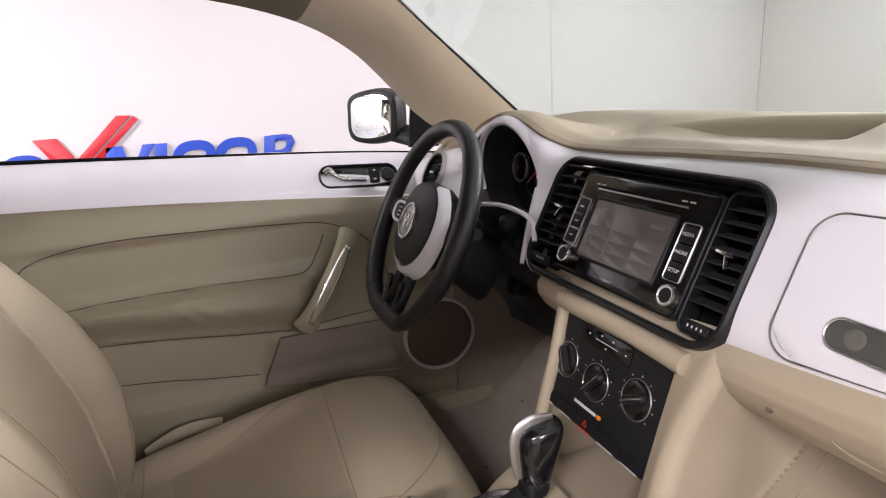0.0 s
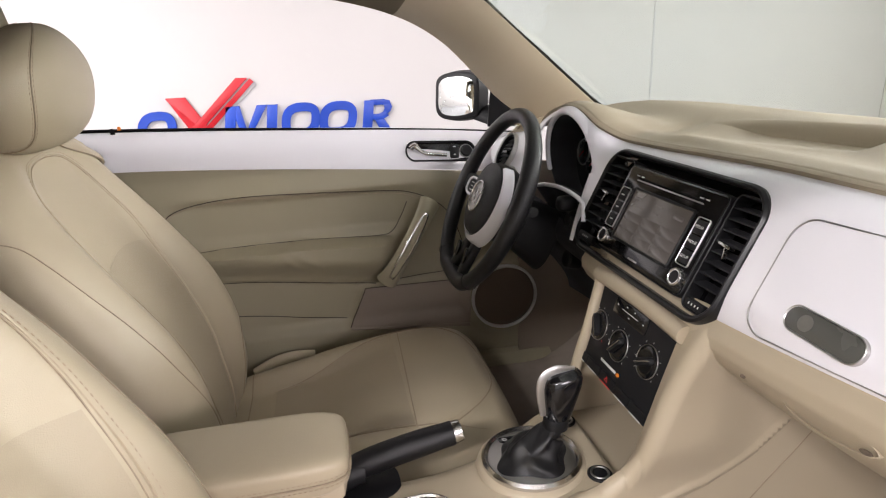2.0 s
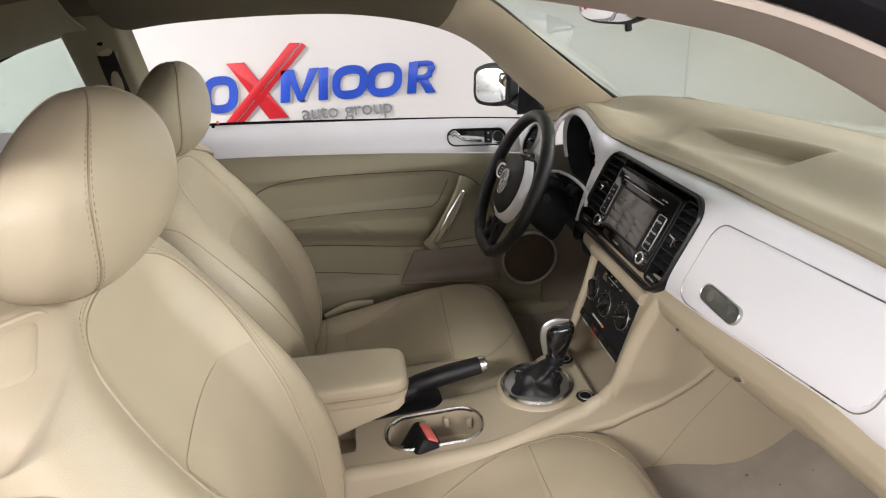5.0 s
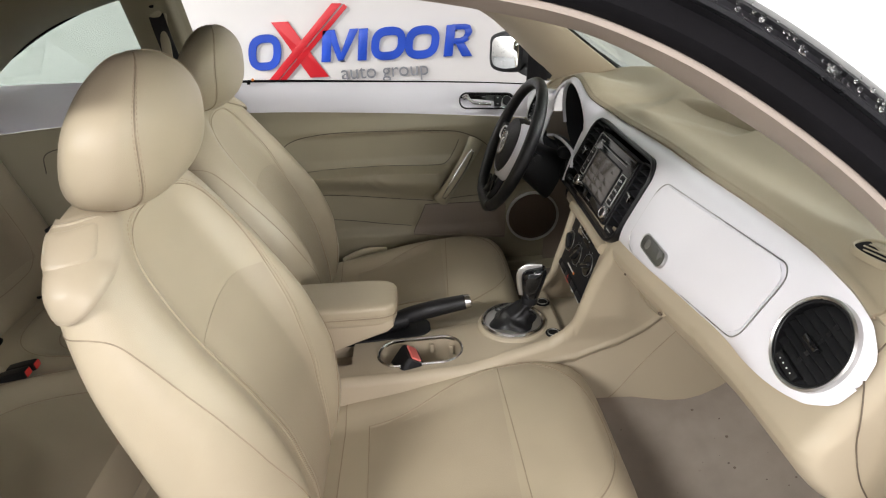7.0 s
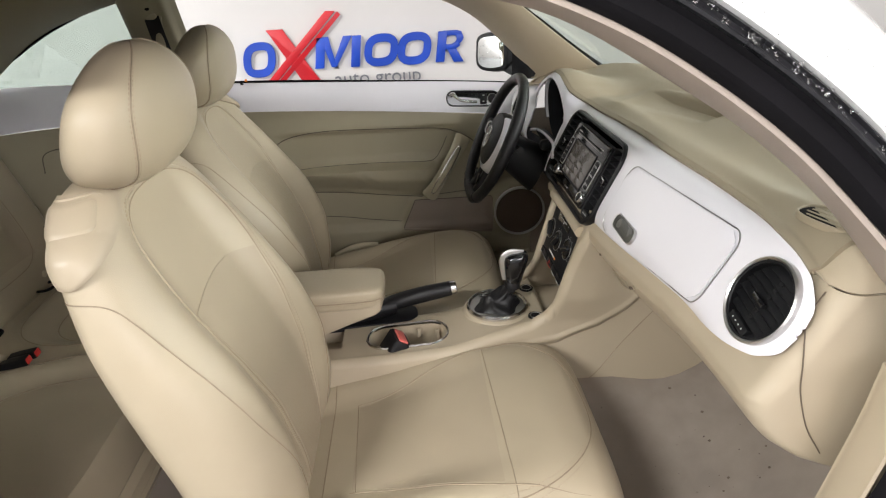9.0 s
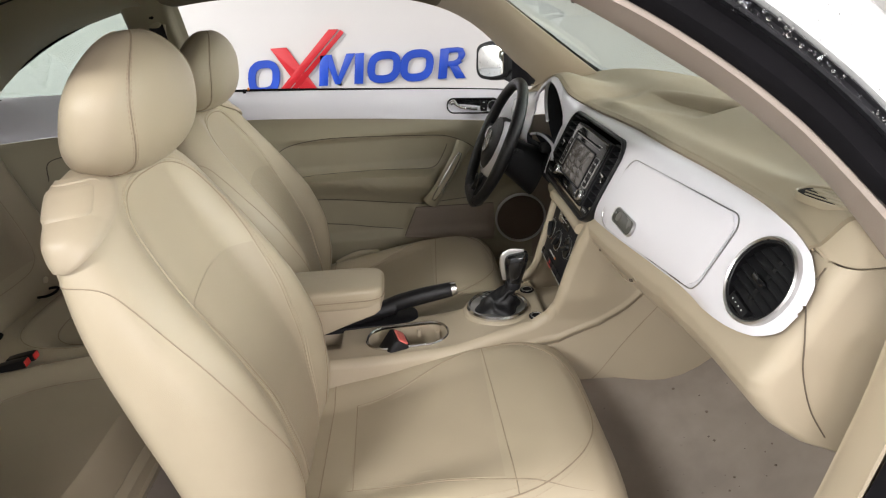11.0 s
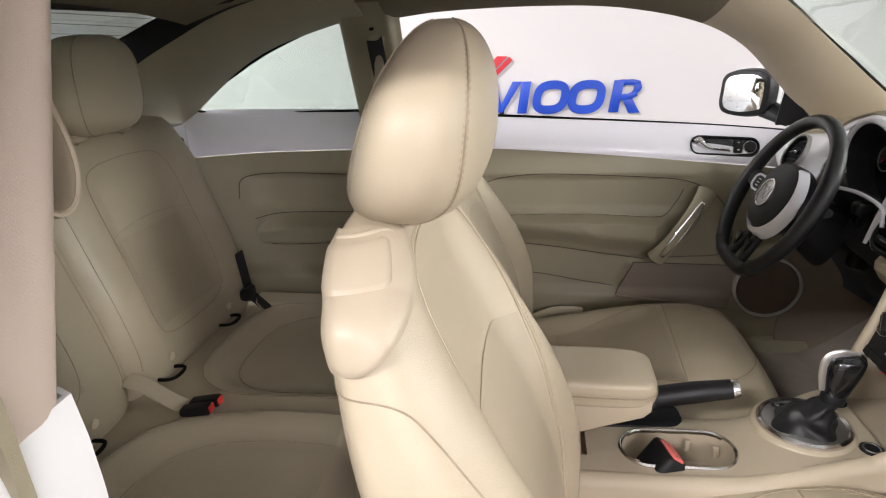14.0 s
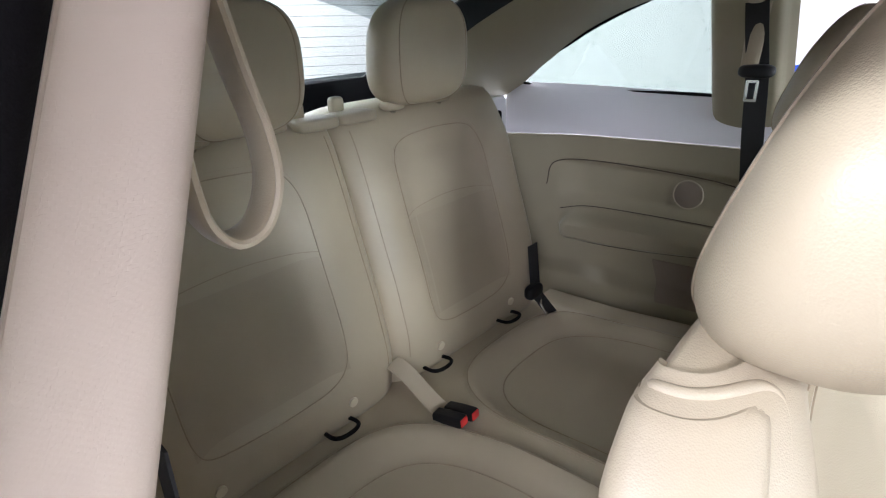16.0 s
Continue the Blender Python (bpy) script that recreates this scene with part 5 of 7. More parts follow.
for i in range(260):
    x = -0.80 + 0.89 * i / 259
    lo, hi = -tunnel_edge(x, -1), tunnel_edge(x, 1)
    rows.append([(x, CY + lo + (hi - lo) * j / 90, tunnel_z(x) - (0.010 if j > 45 else 0.001) * abs(-1 + 2 * j / 90) ** 8) for j in range(91)])
part("tunnel_top", sheet(rows[::-1], 0.004, tunnel_hole), PLASTIC, console, "beige tunnel cover")
line = [Vector((x, CY + tunnel_edge(x, 1) - 0.008, tunnel_z(x) - 0.0125)) for x in [-0.79 + 0.73 * k / 60 for k in range(61)]]
part("edge_roll", tube(line, 0.0120, 10), PLASTIC, console, "rounded edge of the tunnel")
rows = [[Vector((x, CY + tunnel_edge(x, 1) + 0.002 + 0.05 * ramp(k / 6, 0, 1), tunnel_z(x) - 0.014 - (tunnel_z(x) - 0.36) * k / 6)) for x in [-0.79 + 0.80 * j / 50 for j in range(51)]] for k in range(7)]
part("tunnel_side", sheet(rows[::-1], 0.004), PLASTIC, console, "beige side of the tunnel")
part("pocket_lip", tube([(-0.062, CY + 0.112 - 0.224 * k / 20, 0.5895) for k in range(21)], 0.0032, 8), PLASTIC, console, "raised lip before the pocket")
part("pocket_back", block(0.085, 0.092, CY - 0.118, CY + 0.118, 0.555, 0.68), PLASTIC, console, "back of the open pocket")
part("stack_fill", block(0.012, 0.40, CY - 0.120, CY + 0.120, 0.68, 0.80, 0.01), PLASTIC, console, "beige stack body")
part("stack_brow", tube([(0.004, CY + 0.114 - 0.228 * k / 20, 0.818 + 0.004 * math.sin(math.pi * k / 20)) for k in range(21)], 0.013, 10), PLASTIC, console, "rounded beige brow over the controls")
part("pocket_peg", block(0.070, 0.084, CY - 0.02, CY - 0.005, 0.600, 0.612, 0.003), PLASTIC, console)
# cup holder
stad = [(0.046 * (1 if math.cos(a) > 0 else -1) + 0.050 * math.cos(a), 0.050 * math.sin(a)) for a in [2 * math.pi * (i + 0.5) / 56 for i in range(56)]]
CUP = Matrix.Translation((-0.375, -0.090, tunnel_z(-0.375) + 0.0030)) @ pose(0, 0, 0, 0, -2.2)
cup = part("cup_holder", moved(frame_ring(stad, 0.0060, 0.0055, 0.0025, -0.002), CUP), CHROME, console, "oval chrome cup holder rim")
wall = [[(x * w, y * w, z) for x, y in stad] for z, w in ((0.002, 0.93), (-0.02, 0.92), (-0.06, 0.88), (-0.064, 0.80))]
v, f = loft(wall, True, False)
f.append(tuple(3 * 56 + j for j in range(56)))
part("cup_well", moved((v, f), CUP), PLASTIC, cup, "deep beige cup well")
for x, y in ((-0.068, -0.022), (-0.02, 0.034), (0.025, 0.036), (0.068, 0.022)):
    part("cup_finger", moved(block(x - 0.005, x + 0.005, y - 0.004, y + 0.004, -0.030, -0.008, 0.0025), CUP), PLASTIC, cup)
tray = [[(-0.56 + x * w, -0.075 + y * w, tunnel_z(-0.56) + z) for x, y in rrect(0.072, 0.086, 0.01, 4)] for z, w in ((0.001, 1.03), (-0.003, 1.0), (-0.035, 0.92), (-0.036, 0.5))]
v, f = loft(tray, True, False)
f.append(tuple(3 * len(tray[0]) + j for j in range(len(tray[0]))))
part("coin_tray", (v, f), PLASTIC, console, "small square coin tray")
for nm, x, y in (("power_outlet", -0.078, -0.083), ("power_outlet", -0.076, 0.046)):
    mo = Matrix.Translation((x, y, tunnel_z(x) + 0.003))
    o = part(nm, moved(turned([(0.0175, -0.002), (0.0175, 0.0025), (0.016, 0.004), (0.0135, 0.004), (0.013, 0.002)], 28), mo), BLACK, console, "round black power outlet")
    part("outlet_ring", moved(frame_ring(oval(0.0275, 0.0275, 28), 0.003, 0.0052, 0.001, 0.003), mo), SATIN, o)
    part("outlet_cap", moved(turned([(0.010, 0.002), (0.010, 0.0046), (0.006, 0.0052)], 20), mo), BLACK, o)

# ---------------------------------------------------------------- gear shifter
SH = Vector((-0.160, -0.030, tunnel_z(-0.156) + 0.003))
shifter = thing("gear_shifter", SH, "automatic gear shifter with leather boot and chrome base ring", "gear shifter")
SM = Matrix.Translation(SH)
part("base_mound", moved(turned([(0.081, -0.004), (0.079, 0.001), (0.076, 0.004), (0.070, 0.005)], 48), SM), PLASTIC, shifter, "beige mound round the base ring")
part("base_ring", moved(frame_ring(oval(0.146, 0.140, 56), 0.0090, 0.014, 0.004, 0.0), SM), CHROME, shifter, "chrome base ring")
part("base_plate", moved(plate(oval(0.136, 0.130, 48), 0.009, 0.002, 0.0), SM), SATIN, shifter, "satin silver gate plate")
part("gate_strip", moved(plate(rrect(0.072, 0.013, 0.005, 4), 0.0098, 0.0006, 0.006), SM @ Matrix.Translation((0.0, 0.0455, 0))), GLOSSBLACK, shifter, "black strip with the gate letters")
for i, ch in enumerate("PRND"):
    lettering(ch, 0.010, SM @ Matrix.Translation((0.030 - 0.019 * i, 0.0455, 0.0099)) @ pose(0, 0, 0, 0, 0, -90), PALE, shifter, "gate_letter", 0.0001)
top = Vector((0.036, 0.000, 0.058))
rings = []
for k in range(26):
    t = k / 25
    c = Vector((0.0, -0.004, 0.009)).lerp(top, t ** 0.9) + Vector((-0.010 * math.sin(math.pi * t), 0, 0))
    w, d = 0.036 * (1 - t) ** 1.7 + 0.0165, 0.030 * (1 - t) ** 1.7 + 0.0150
    ring = []
    for j in range(56):
        a = 2 * math.pi * j / 56
        fold = 1 + 0.13 * (1 - t) * math.sin(4 * a + 6 * t) + 0.10 * math.sin(2 * a - 11 * t) * math.sin(math.pi * t) + 0.05 * math.sin(7 * a + 9 * t) * math.sin(math.pi * t)
        ring.append(SM @ (c + Vector((w * fold * math.cos(a), d * fold * math.sin(a), 0.006 * math.sin(3 * a + 8 * t) * math.sin(math.pi * t)))))
    rings.append(ring)
part("boot", loft(rings), BLACKLEATHER, shifter, "creased black leather boot")
rings = [[SM @ (top + Vector((0.002 * h + x, y, z))) for x, y in rrect(0.036 * w, 0.032 * w, 0.013 * w, 5)] for h, z, w in ((0, -0.006, 0.94), (0, -0.002, 1.0), (1, 0.012, 0.98), (1, 0.014, 0.90))]
part("collar", loft(rings), BLACK, shifter, "black knob collar")
rings = []
for t, w, d in ((0.0, 0.034, 0.030), (0.06, 0.037, 0.033), (0.25, 0.042, 0.036), (0.5, 0.050, 0.040), (0.72, 0.055, 0.042), (0.86, 0.054, 0.041), (0.94, 0.049, 0.037), (0.985, 0.038, 0.029), (1.0, 0.022, 0.016)):
    c = top + Vector((0.003 + 0.008 * t, 0, 0.010 + 0.074 * t))
    rings.append([SM @ (c + Vector((x, y, 0.10 * x * t))) for x, y in rrect(w, d, min(w, d) * 0.42, 6)])
part("knob", loft(rings), GLOSSBLACK, shifter, "gloss black shift knob")
cap = []
for t, w in ((0.10, 0.038), (0.25, 0.042), (0.5, 0.050), (0.72, 0.0545), (0.86, 0.053), (0.95, 0.046)):
    cap.append(SM @ (top + Vector((0.003 + 0.008 * t - w / 2 - 0.0005, 0, 0.010 + 0.074 * t - 0.05 * w * t))))
cap += [SM @ (top + Vector((0.011 + x, 0, 0.0846 + 0.08 * x))) for x in (-0.014, -0.004, 0.006, 0.016)]
line = smooth_path(cap, 44)
part("knob_trim", tube(line, [0.0075 + 0.004 * math.sin(math.pi * i / 44) - 0.003 * ramp(i / 44, 0.75, 1.0) for i in range(45)], 14, flat=0.30, up=(0, 1, 0)), SATIN, shifter, "chrome spine over the knob")

# ---------------------------------------------------------------- handbrake
brake = thing("handbrake", (-0.46, 0.03, 0.57), "black leather handbrake lever with a silver button", "handbrake")
b0, b1 = Vector((-0.50, 0.004, 0.578)), Vector((-0.266, 0.019, 0.626))
path = [b0.lerp(b1, k / 20) + Vector((0, 0, 0.006 * math.sin(math.pi * k / 20))) for k in range(21)]
part("grip", tube(path, [0.014 + 0.0060 * ramp(k / 20, 0.15, 0.5) - 0.002 * ramp(k / 20, 0.7, 1.0) for k in range(21)], 16), BLACKLEATHER, brake, "black leather grip")
dirb = (b1 - b0).normalized()
part("button", tube([b1 - dirb * 0.002, b1 + dirb * 0.003, b1 + dirb * 0.013, b1 + dirb * 0.015], [0.0165, 0.0168, 0.0155, 0.011], 16), CHROME, brake, "silver end ring and button")
part("boot", moved(plate(rrect(0.30, 0.078, 0.030, 6), 0.008, 0.003, -0.004), Matrix.Translation((-0.50, 0.000, tunnel_z(-0.5) + 0.001)) @ pose(0, 0, 0, 0, 0, 3)), BLACK, brake, "black slot cover")
rings = []
for k in range(10):
    t = k / 9
    c = Vector((-0.56, 0.000, 0.572)).lerp(Vector((-0.40, 0.008, 0.598)), t)
    rings.append([c + Vector((0.0, (0.036 - 0.016 * t) * math.cos(a), (0.034 - 0.014 * t) * math.sin(a))) for a in [2 * math.pi * j / 18 for j in range(18)]])
part("lever_boot", loft(rings), BLACKLEATHER, brake, "creased black lever boot")

# ---------------------------------------------------------------- armrest
rest = thing("armrest", (-0.58, -0.055, 0.57), "padded beige leather armrest between the front seats", "armrest")


def soft_block(x0, x1, y0, y1, z0, z1, p=6.0, nu=44, nv=24):
    return pillow((x0 + x1) / 2, (y0 + y1) / 2, (z0 + z1) / 2, (x1 - x0) / 2, (y1 - y0) / 2, (z1 - z0) / 2, p, nu, nv)


part("pad", soft_block(-0.74, -0.418, -0.124, 0.002, 0.664, 0.716, 6.0), LEATHER, rest, "stitched beige leather pad")
rings = []
for x, low, half in ((-0.424, 0.664, 0.040), (-0.428, 0.656, 0.052), (-0.440, 0.648, 0.057), (-0.50, 0.628, 0.058), (-0.58, 0.598, 0.058), (-0.66, 0.572, 0.057), (-0.735, 0.565, 0.056)):
    rings.append([(x, -0.061 + a, (low + 0.684) / 2 + b) for a, b in rrect(2 * half, 0.684 - low, 0.007, 4)])
part("box", loft(rings), PLASTIC, rest, "tapered beige armrest base")
part("post", block(-0.74, -0.64, -0.10, -0.02, 0.55, 0.64, 0.012), PLASTIC, rest, "beige hinge post")
seamline = [(-0.72, -0.1245, 0.684), (-0.60, -0.1247, 0.684), (-0.47, -0.1245, 0.684), (-0.432, -0.118, 0.684), (-0.4185, -0.10, 0.684), (-0.4175, -0.06, 0.684), (-0.4185, -0.02, 0.684)]
part("stitching", stitches(smooth_path(seamline, 80)), THREAD, rest)
part("stitching", stitches(smooth_path([(x, y + 0.0002, z + 0.010) for x, y, z in seamline], 80)), THREAD, rest)
part("welt", tube(smooth_path([(x, y, z + 0.005) for x, y, z in seamline], 60), 0.0012, 6), PIPING, rest)

# ---------------------------------------------------------------- steering wheel
SC = Vector((-0.103, 0.394, 0.883))
SWM = Matrix((Vector((0, -1, 0)), Vector((0.432, 0, 0.902)), Vector((-0.902, 0, 0.432)))).transposed().to_4x4()
SWM.translation = SC
wheel = thing("steering_wheel", SC - Vector((0, 0, 0.18)), "black leather steering wheel with silver-white spoke trim", "steering wheel")
WR = 0.1765
rimp = []
for i in range(96):
    a = 2 * math.pi * i / 96
    r = WR
    y = r * math.sin(a)
    low = -0.164
    if y < low:
        y = low + (y - low) * 0.25
    rimp.append(SWM @ Vector((r * math.cos(a), y, 0.0)))
thick = [0.0150 + 0.0022 * max(0, math.cos(2 * (2 * math.pi * i / 96) - 0.4)) for i in range(96)]
rim = part("rim", tube(rimp, thick, 16, closed=True), BLACKLEATHER, wheel, "worn black leather rim")
for a in (12, 168, 236, 304):
    c, s = math.cos(radians(a)), math.sin(radians(a))
    ring = [SWM @ (Vector((c * WR, s * WR, 0)) + (Vector((c, s, 0)) * math.cos(b) + Vector((0, 0, 1)) * math.sin(b)) * 0.0166) for b in [2 * math.pi * k / 20 for k in range(20)]]
    part("rim_seam", tube(ring, 0.0007, 5, closed=True), BLACK, rim)


def hubring(sx, sy, z, shift=0.0, n=48, p=2.4):
    return [SWM @ Vector((x, y + shift, z)) for x, y in oval(2 * sx, 2 * sy, n, p)]


part("airbag_cover", loft([hubring(0.072, 0.068, -0.045), hubring(0.081, 0.077, -0.030), hubring(0.082, 0.078, -0.006), hubring(0.077, 0.073, 0.008), hubring(0.060, 0.057, 0.015), hubring(0.028, 0.027, 0.018)]), BLACK, wheel, "matt dark grey airbag cover")
badge = part("badge_ring", moved(frame_ring(oval(0.066, 0.066, 44), 0.0042, 0.0235, 0.001, 0.012), SWM), CHROME, wheel, "round chrome badge ring")
part("badge_disc", moved(plate(oval(0.059, 0.059, 40), 0.0200, 0.001, 0.012), SWM), SATIN, badge, "grey badge disc")
for x, tilt2 in ((-0.0115, 18), (-0.004, -18), (0.004, 18), (0.0115, -18)):
    part("badge_bar", moved(block(-0.0019, 0.0019, -0.017, 0.017, 0.0195, 0.0222, 0.0006), SWM @ Matrix.Translation((x, 0, 0)) @ pose(0, 0, 0, 0, 0, tilt2)), CHROME, badge)
# white trim under the hub and the side spokes
arcs = []
for k in range(41):
    a = radians(222 + 200 * k / 40)
    r0 = 0.080
    w = 0.001 + 0.012 * math.sin(math.pi * (k / 40) ** 0.8) ** 1.4
    arcs.append([SWM @ Vector((r0 * math.cos(a) * 1.02, r0 * math.sin(a) * 0.96, 0.004)), SWM @ Vector(((r0 + w * 0.5) * math.cos(a) * 1.02, (r0 + w * 0.5) * math.sin(a), 0.001)), SWM @ Vector(((r0 + w) * math.cos(a) * 1.04, (r0 + w) * math.sin(a), -0.010)), SWM @ Vector(((r0 + w + 0.001) * math.cos(a) * 1.04, (r0 + w + 0.001) * math.sin(a), -0.015))])
part("hub_trim", sheet(arcs, 0.004), WHITE, wheel, "glossy silver-white hub trim with scuffs")
for s in (-1, 1):
    sp = part("spoke", loft([[SWM @ Vector((s * (0.066 + 0.094 * t), 0.004 + y * (1 - 0.25 * t) + 0.006 * t, z - (0.012 if s < 0 else 0.026) + 0.006 * t)) for y, z in oval(0.050, 0.022, 20, 3)] for t in [k / 8 for k in range(9)]]), BLACK, wheel, "black side spoke")
    if s == -1:
        part("spoke_trim", moved(frame_ring(rrect(0.046, 0.042, 0.017, 6), 0.0055, 0.006, 0.002, -0.006), SWM @ Matrix.Translation((s * 0.103, 0.006, 0.0)) @ pose(0, 0, 0, 0, -12 * s)), WHITE, sp, "silver-white spoke ring")
        part("button_pad", moved(plate(rrect(0.034, 0.030, 0.010, 5), 0.004, 0.002, -0.006), SWM @ Matrix.Translation((s * 0.103, 0.006, 0.0)) @ pose(0, 0, 0, 0, -12 * s)), BLACK, sp)
        for k in (-1, 0, 1):
            part("button_mark", moved(block(-0.005, 0.005, -0.001, 0.001, 0.0035, 0.0048, 0.0003), SWM @ Matrix.Translation((s * 0.103, 0.006 + 0.008 * k, 0.0)) @ pose(0, 0, 0, 0, -12 * s)), PALE, sp)
    low = part("lower_spoke", loft([[SWM @ Vector((s * (0.020 + 0.012 * t) + x * (1 - 0.1 * t), -0.070 - 0.090 * t, z - 0.016 + 0.012 * t)) for x, z in oval(0.026, 0.020, 18, 3)] for t in [k / 8 for k in range(9)]]), BLACKLEATHER, wheel, "black lower spoke")
    part("spoke_inlay", moved(plate(rrect(0.014, 0.034, 0.005, 4), 0.001, 0.001, -0.004), SWM @ Matrix.Translation((s * 0.028, -0.118, 0.004)) @ pose(0, 0, 0, 8)), GLOSSBLACK, low)

column = thing("steering_column", SC + Vector((0.1, 0, -0.08)), "black steering column shroud with stalks and ignition", "steering column")
rings = []
for k in range(14):
    t = k / 13
    w, h = 0.050 + 0.012 * t, 0.046 + 0.020 * t
    rings.append([SWM @ Vector((x, y - 0.022 * t - 0.01, -0.030 - 0.120 * t)) for x, y in oval(2 * w, 2 * h, 28, 2.8)])
part("shroud", loft(rings), BLACK, column, "black column shroud")
for s in (-1, 1):
    st = [SWM @ Vector((s * (0.05 + 0.09 * t), 0.012 + 0.012 * t, -0.055 + 0.012 * t)) for t in [k / 10 for k in range(11)]]
    part("stalk", tube(st, [0.0075 - 0.001 * k / 10 + 0.003 * ramp(k / 10, 0.7, 0.9) for k in range(11)], 10), BLACK, column, "black control stalk")
part("ignition", moved(turned([(0.021, -0.02), (0.021, 0.010), (0.017, 0.014), (0.012, 0.014)], 24), basis((0.045, 0.300, 0.850), (0, -1, 0), (0.2, 0, 1))), BLACK, column, "round black ignition barrel")
part("ignition_ring", moved(frame_ring(oval(0.030, 0.030, 24), 0.003, 0.0155, 0.001, 0.012), basis((0.045, 0.300, 0.850), (0, -1, 0), (0.2, 0, 1))), BLACK, column)
part("column_knob", soft_block(0.005, 0.045, 0.275, 0.305, 0.872, 0.902, 3.0, 20, 12), BLACK, column, "black knob by the column")
part("panel_knob", moved(turned([(0.020, -0.02), (0.020, 0.004), (0.017, 0.007), (0.008, 0.005)], 24), basis((0.058, 0.345, 0.755), (0, -1, 0), (0.25, 0, 1))), BLACK, column, "round black knob on the knee panel")
pedal = thing("pedal", (0.20, 0.30, 0.40), "black rubber pedal in the driver's footwell", "pedal")
part("pad", moved(block(-0.03, 0.03, -0.045, 0.045, -0.008, 0.008, 0.004), basis((0.20, 0.25, 0.52), (0, -1, 0), (0.45, 0, 0.9))), RUBBER, pedal)
part("arm", tube([(0.215, 0.25, 0.53), (0.26, 0.25, 0.62), (0.30, 0.25, 0.72)], 0.010, 8), BLACK, pedal)
footrest = thing("pedal", (0.26, 0.50, 0.40), "black rubber footrest by the driver's door", "pedal")
part("pad", moved(block(-0.035, 0.035, -0.09, 0.09, -0.008, 0.008, 0.004), basis((0.24, 0.40, 0.52), (0, -1, 0), (0.45, 0, 0.9))), RUBBER, footrest)

# ---------------------------------------------------------------- front seats
BZ = [0.43, 0.50, 0.58, 0.66, 0.77, 0.89, 1.00, 1.05, 1.075, 1.09]
B_FRONT = [-0.555, -0.540, -0.525, -0.528, -0.558, -0.624, -0.690, -0.718, -0.738, -0.755]
B_DISH = [0.012, 0.022, 0.040, 0.050, 0.056, 0.048, 0.032, 0.016, 0.006, 0.0]
B_BACK = [-0.69, -0.705, -0.725, -0.742, -0.766, -0.786, -0.796, -0.798, -0.795, -0.788]
B_HALF = [0.225, 0.236, 0.245, 0.250, 0.252, 0.244, 0.214, 0.184, 0.155, 0.125]


def front_seat(dx, cy, dz, s, lean, label):
    """s: 1 with the outer side towards -y, -1 towards +y. q is the distance outwards from the seat's middle."""
    seat = thing("car_seat", (-0.45 + dx, cy, 0.345), label, "car seat", "front seats")

    def world(x, q, z):
        return Vector((x + dx - lean * ramp(z, 0.72, 1.16), cy - s * q, z + dz))

    def ring_point(th, z, off=0.0):
        """th: 0 is the outer side, a quarter turn the front, half a turn the inner side."""
        q = math.cos(th)
        w, dish = curve(z, BZ, B_HALF), curve(z, BZ, B_DISH)
        fr, bk = curve(z, BZ, B_FRONT), curve(z, BZ, B_BACK)
        e = max(0.0, 1 - abs(q) ** 3.2) ** (1 / 2.6)
        mid = (fr + bk) / 2 - 0.01
        hollow = dish * (1 - ramp(abs(q), 0.36, 0.74))
        if math.sin(th) >= 0:
            x = mid + (fr - hollow - mid) * e
        else:
            x = mid - (mid - bk) * e
        p = world(x, q * w, z)
        if off:
            d = 0.002
            a = ring_point(th + 0.02, z) - ring_point(th - 0.02, z)
            b = ring_point(th, min(z + d, 1.089)) - ring_point(th, min(z + d, 1.089) - 2 * d)
            n = a.cross(b).normalized() * (-s)
            if n.dot(p - world(mid, 0, z)) < 0:
                n = -n
            p = p + n * off
        return p

    def way(pairs, n, off, flip=False):
        """A line on the backrest through (degrees, height) pairs."""
        pts = smooth_path([(a, 0, z) for a, z in pairs], n)
        return [ring_point(radians(180 - p.x if flip else p.x), p.z, off) for p in pts]

    rings = [[ring_point(2 * math.pi * j / 96, 0.43 + 0.66 * k / 80) for j in range(96)] for k in range(81)]
    top = rings[-1]
    mid = sum(top, Vector()) / 96
    for t, h in ((0.85, 0.005), (0.62, 0.009), (0.35, 0.011), (0.08, 0.012)):
        rings.append([mid.lerp(p, t) + Vector((0, 0, h)) for p in top])
    back = part("backrest", loft(rings), LEATHER, seat, "beige leather backrest")

    # the insert between the bolsters: a sewn edge with a row of stitches beside it
    leg = [(77, 0.46), (74, 0.60), (71, 0.72), (67, 0.82), (61.5, 0.92), (61, 0.975), (63, 1.020), (69, 1.046), (78, 1.0565), (90, 1.060)]
    far = [(71, 0.46), (66, 0.60), (61, 0.72), (56, 0.82), (50, 0.92), (47, 0.975), (48, 1.020), (54, 1.046), (66, 1.0575), (90, 1.060)] if s == 1 else leg
    rows = []
    for k in range(31):
        z = 0.465 + 0.415 * k / 30
        a, b = curve(z, [p[1] for p in leg[:6]], [p[0] for p in leg[:6]]), curve(z, [p[1] for p in far[:6]], [p[0] for p in far[:6]])
        rows.append([ring_point(radians(a + 1.2 + (180 - a - b - 2.4) * j / 24), z + 0.016 * math.sin(math.pi * j / 24) * (k / 30), 0.0005) for j in range(25)])
    part("insert", sheet(rows, 0.0008), LEATHER_IN, seat, "grained lower insert of the backrest")
    loop = way(leg, 70, 0.0003)[:-1] + way(far, 70, 0.0003, True)[::-1]
    part("seam", tube(loop, 0.0009, 5), PIPING, back, "sewn seam of the insert")
    leg2 = [(a - 3.2, z + 0.006 * ramp(z, 0.99, 1.05)) for a, z in leg[:-1]] + [(90, 1.0672)]
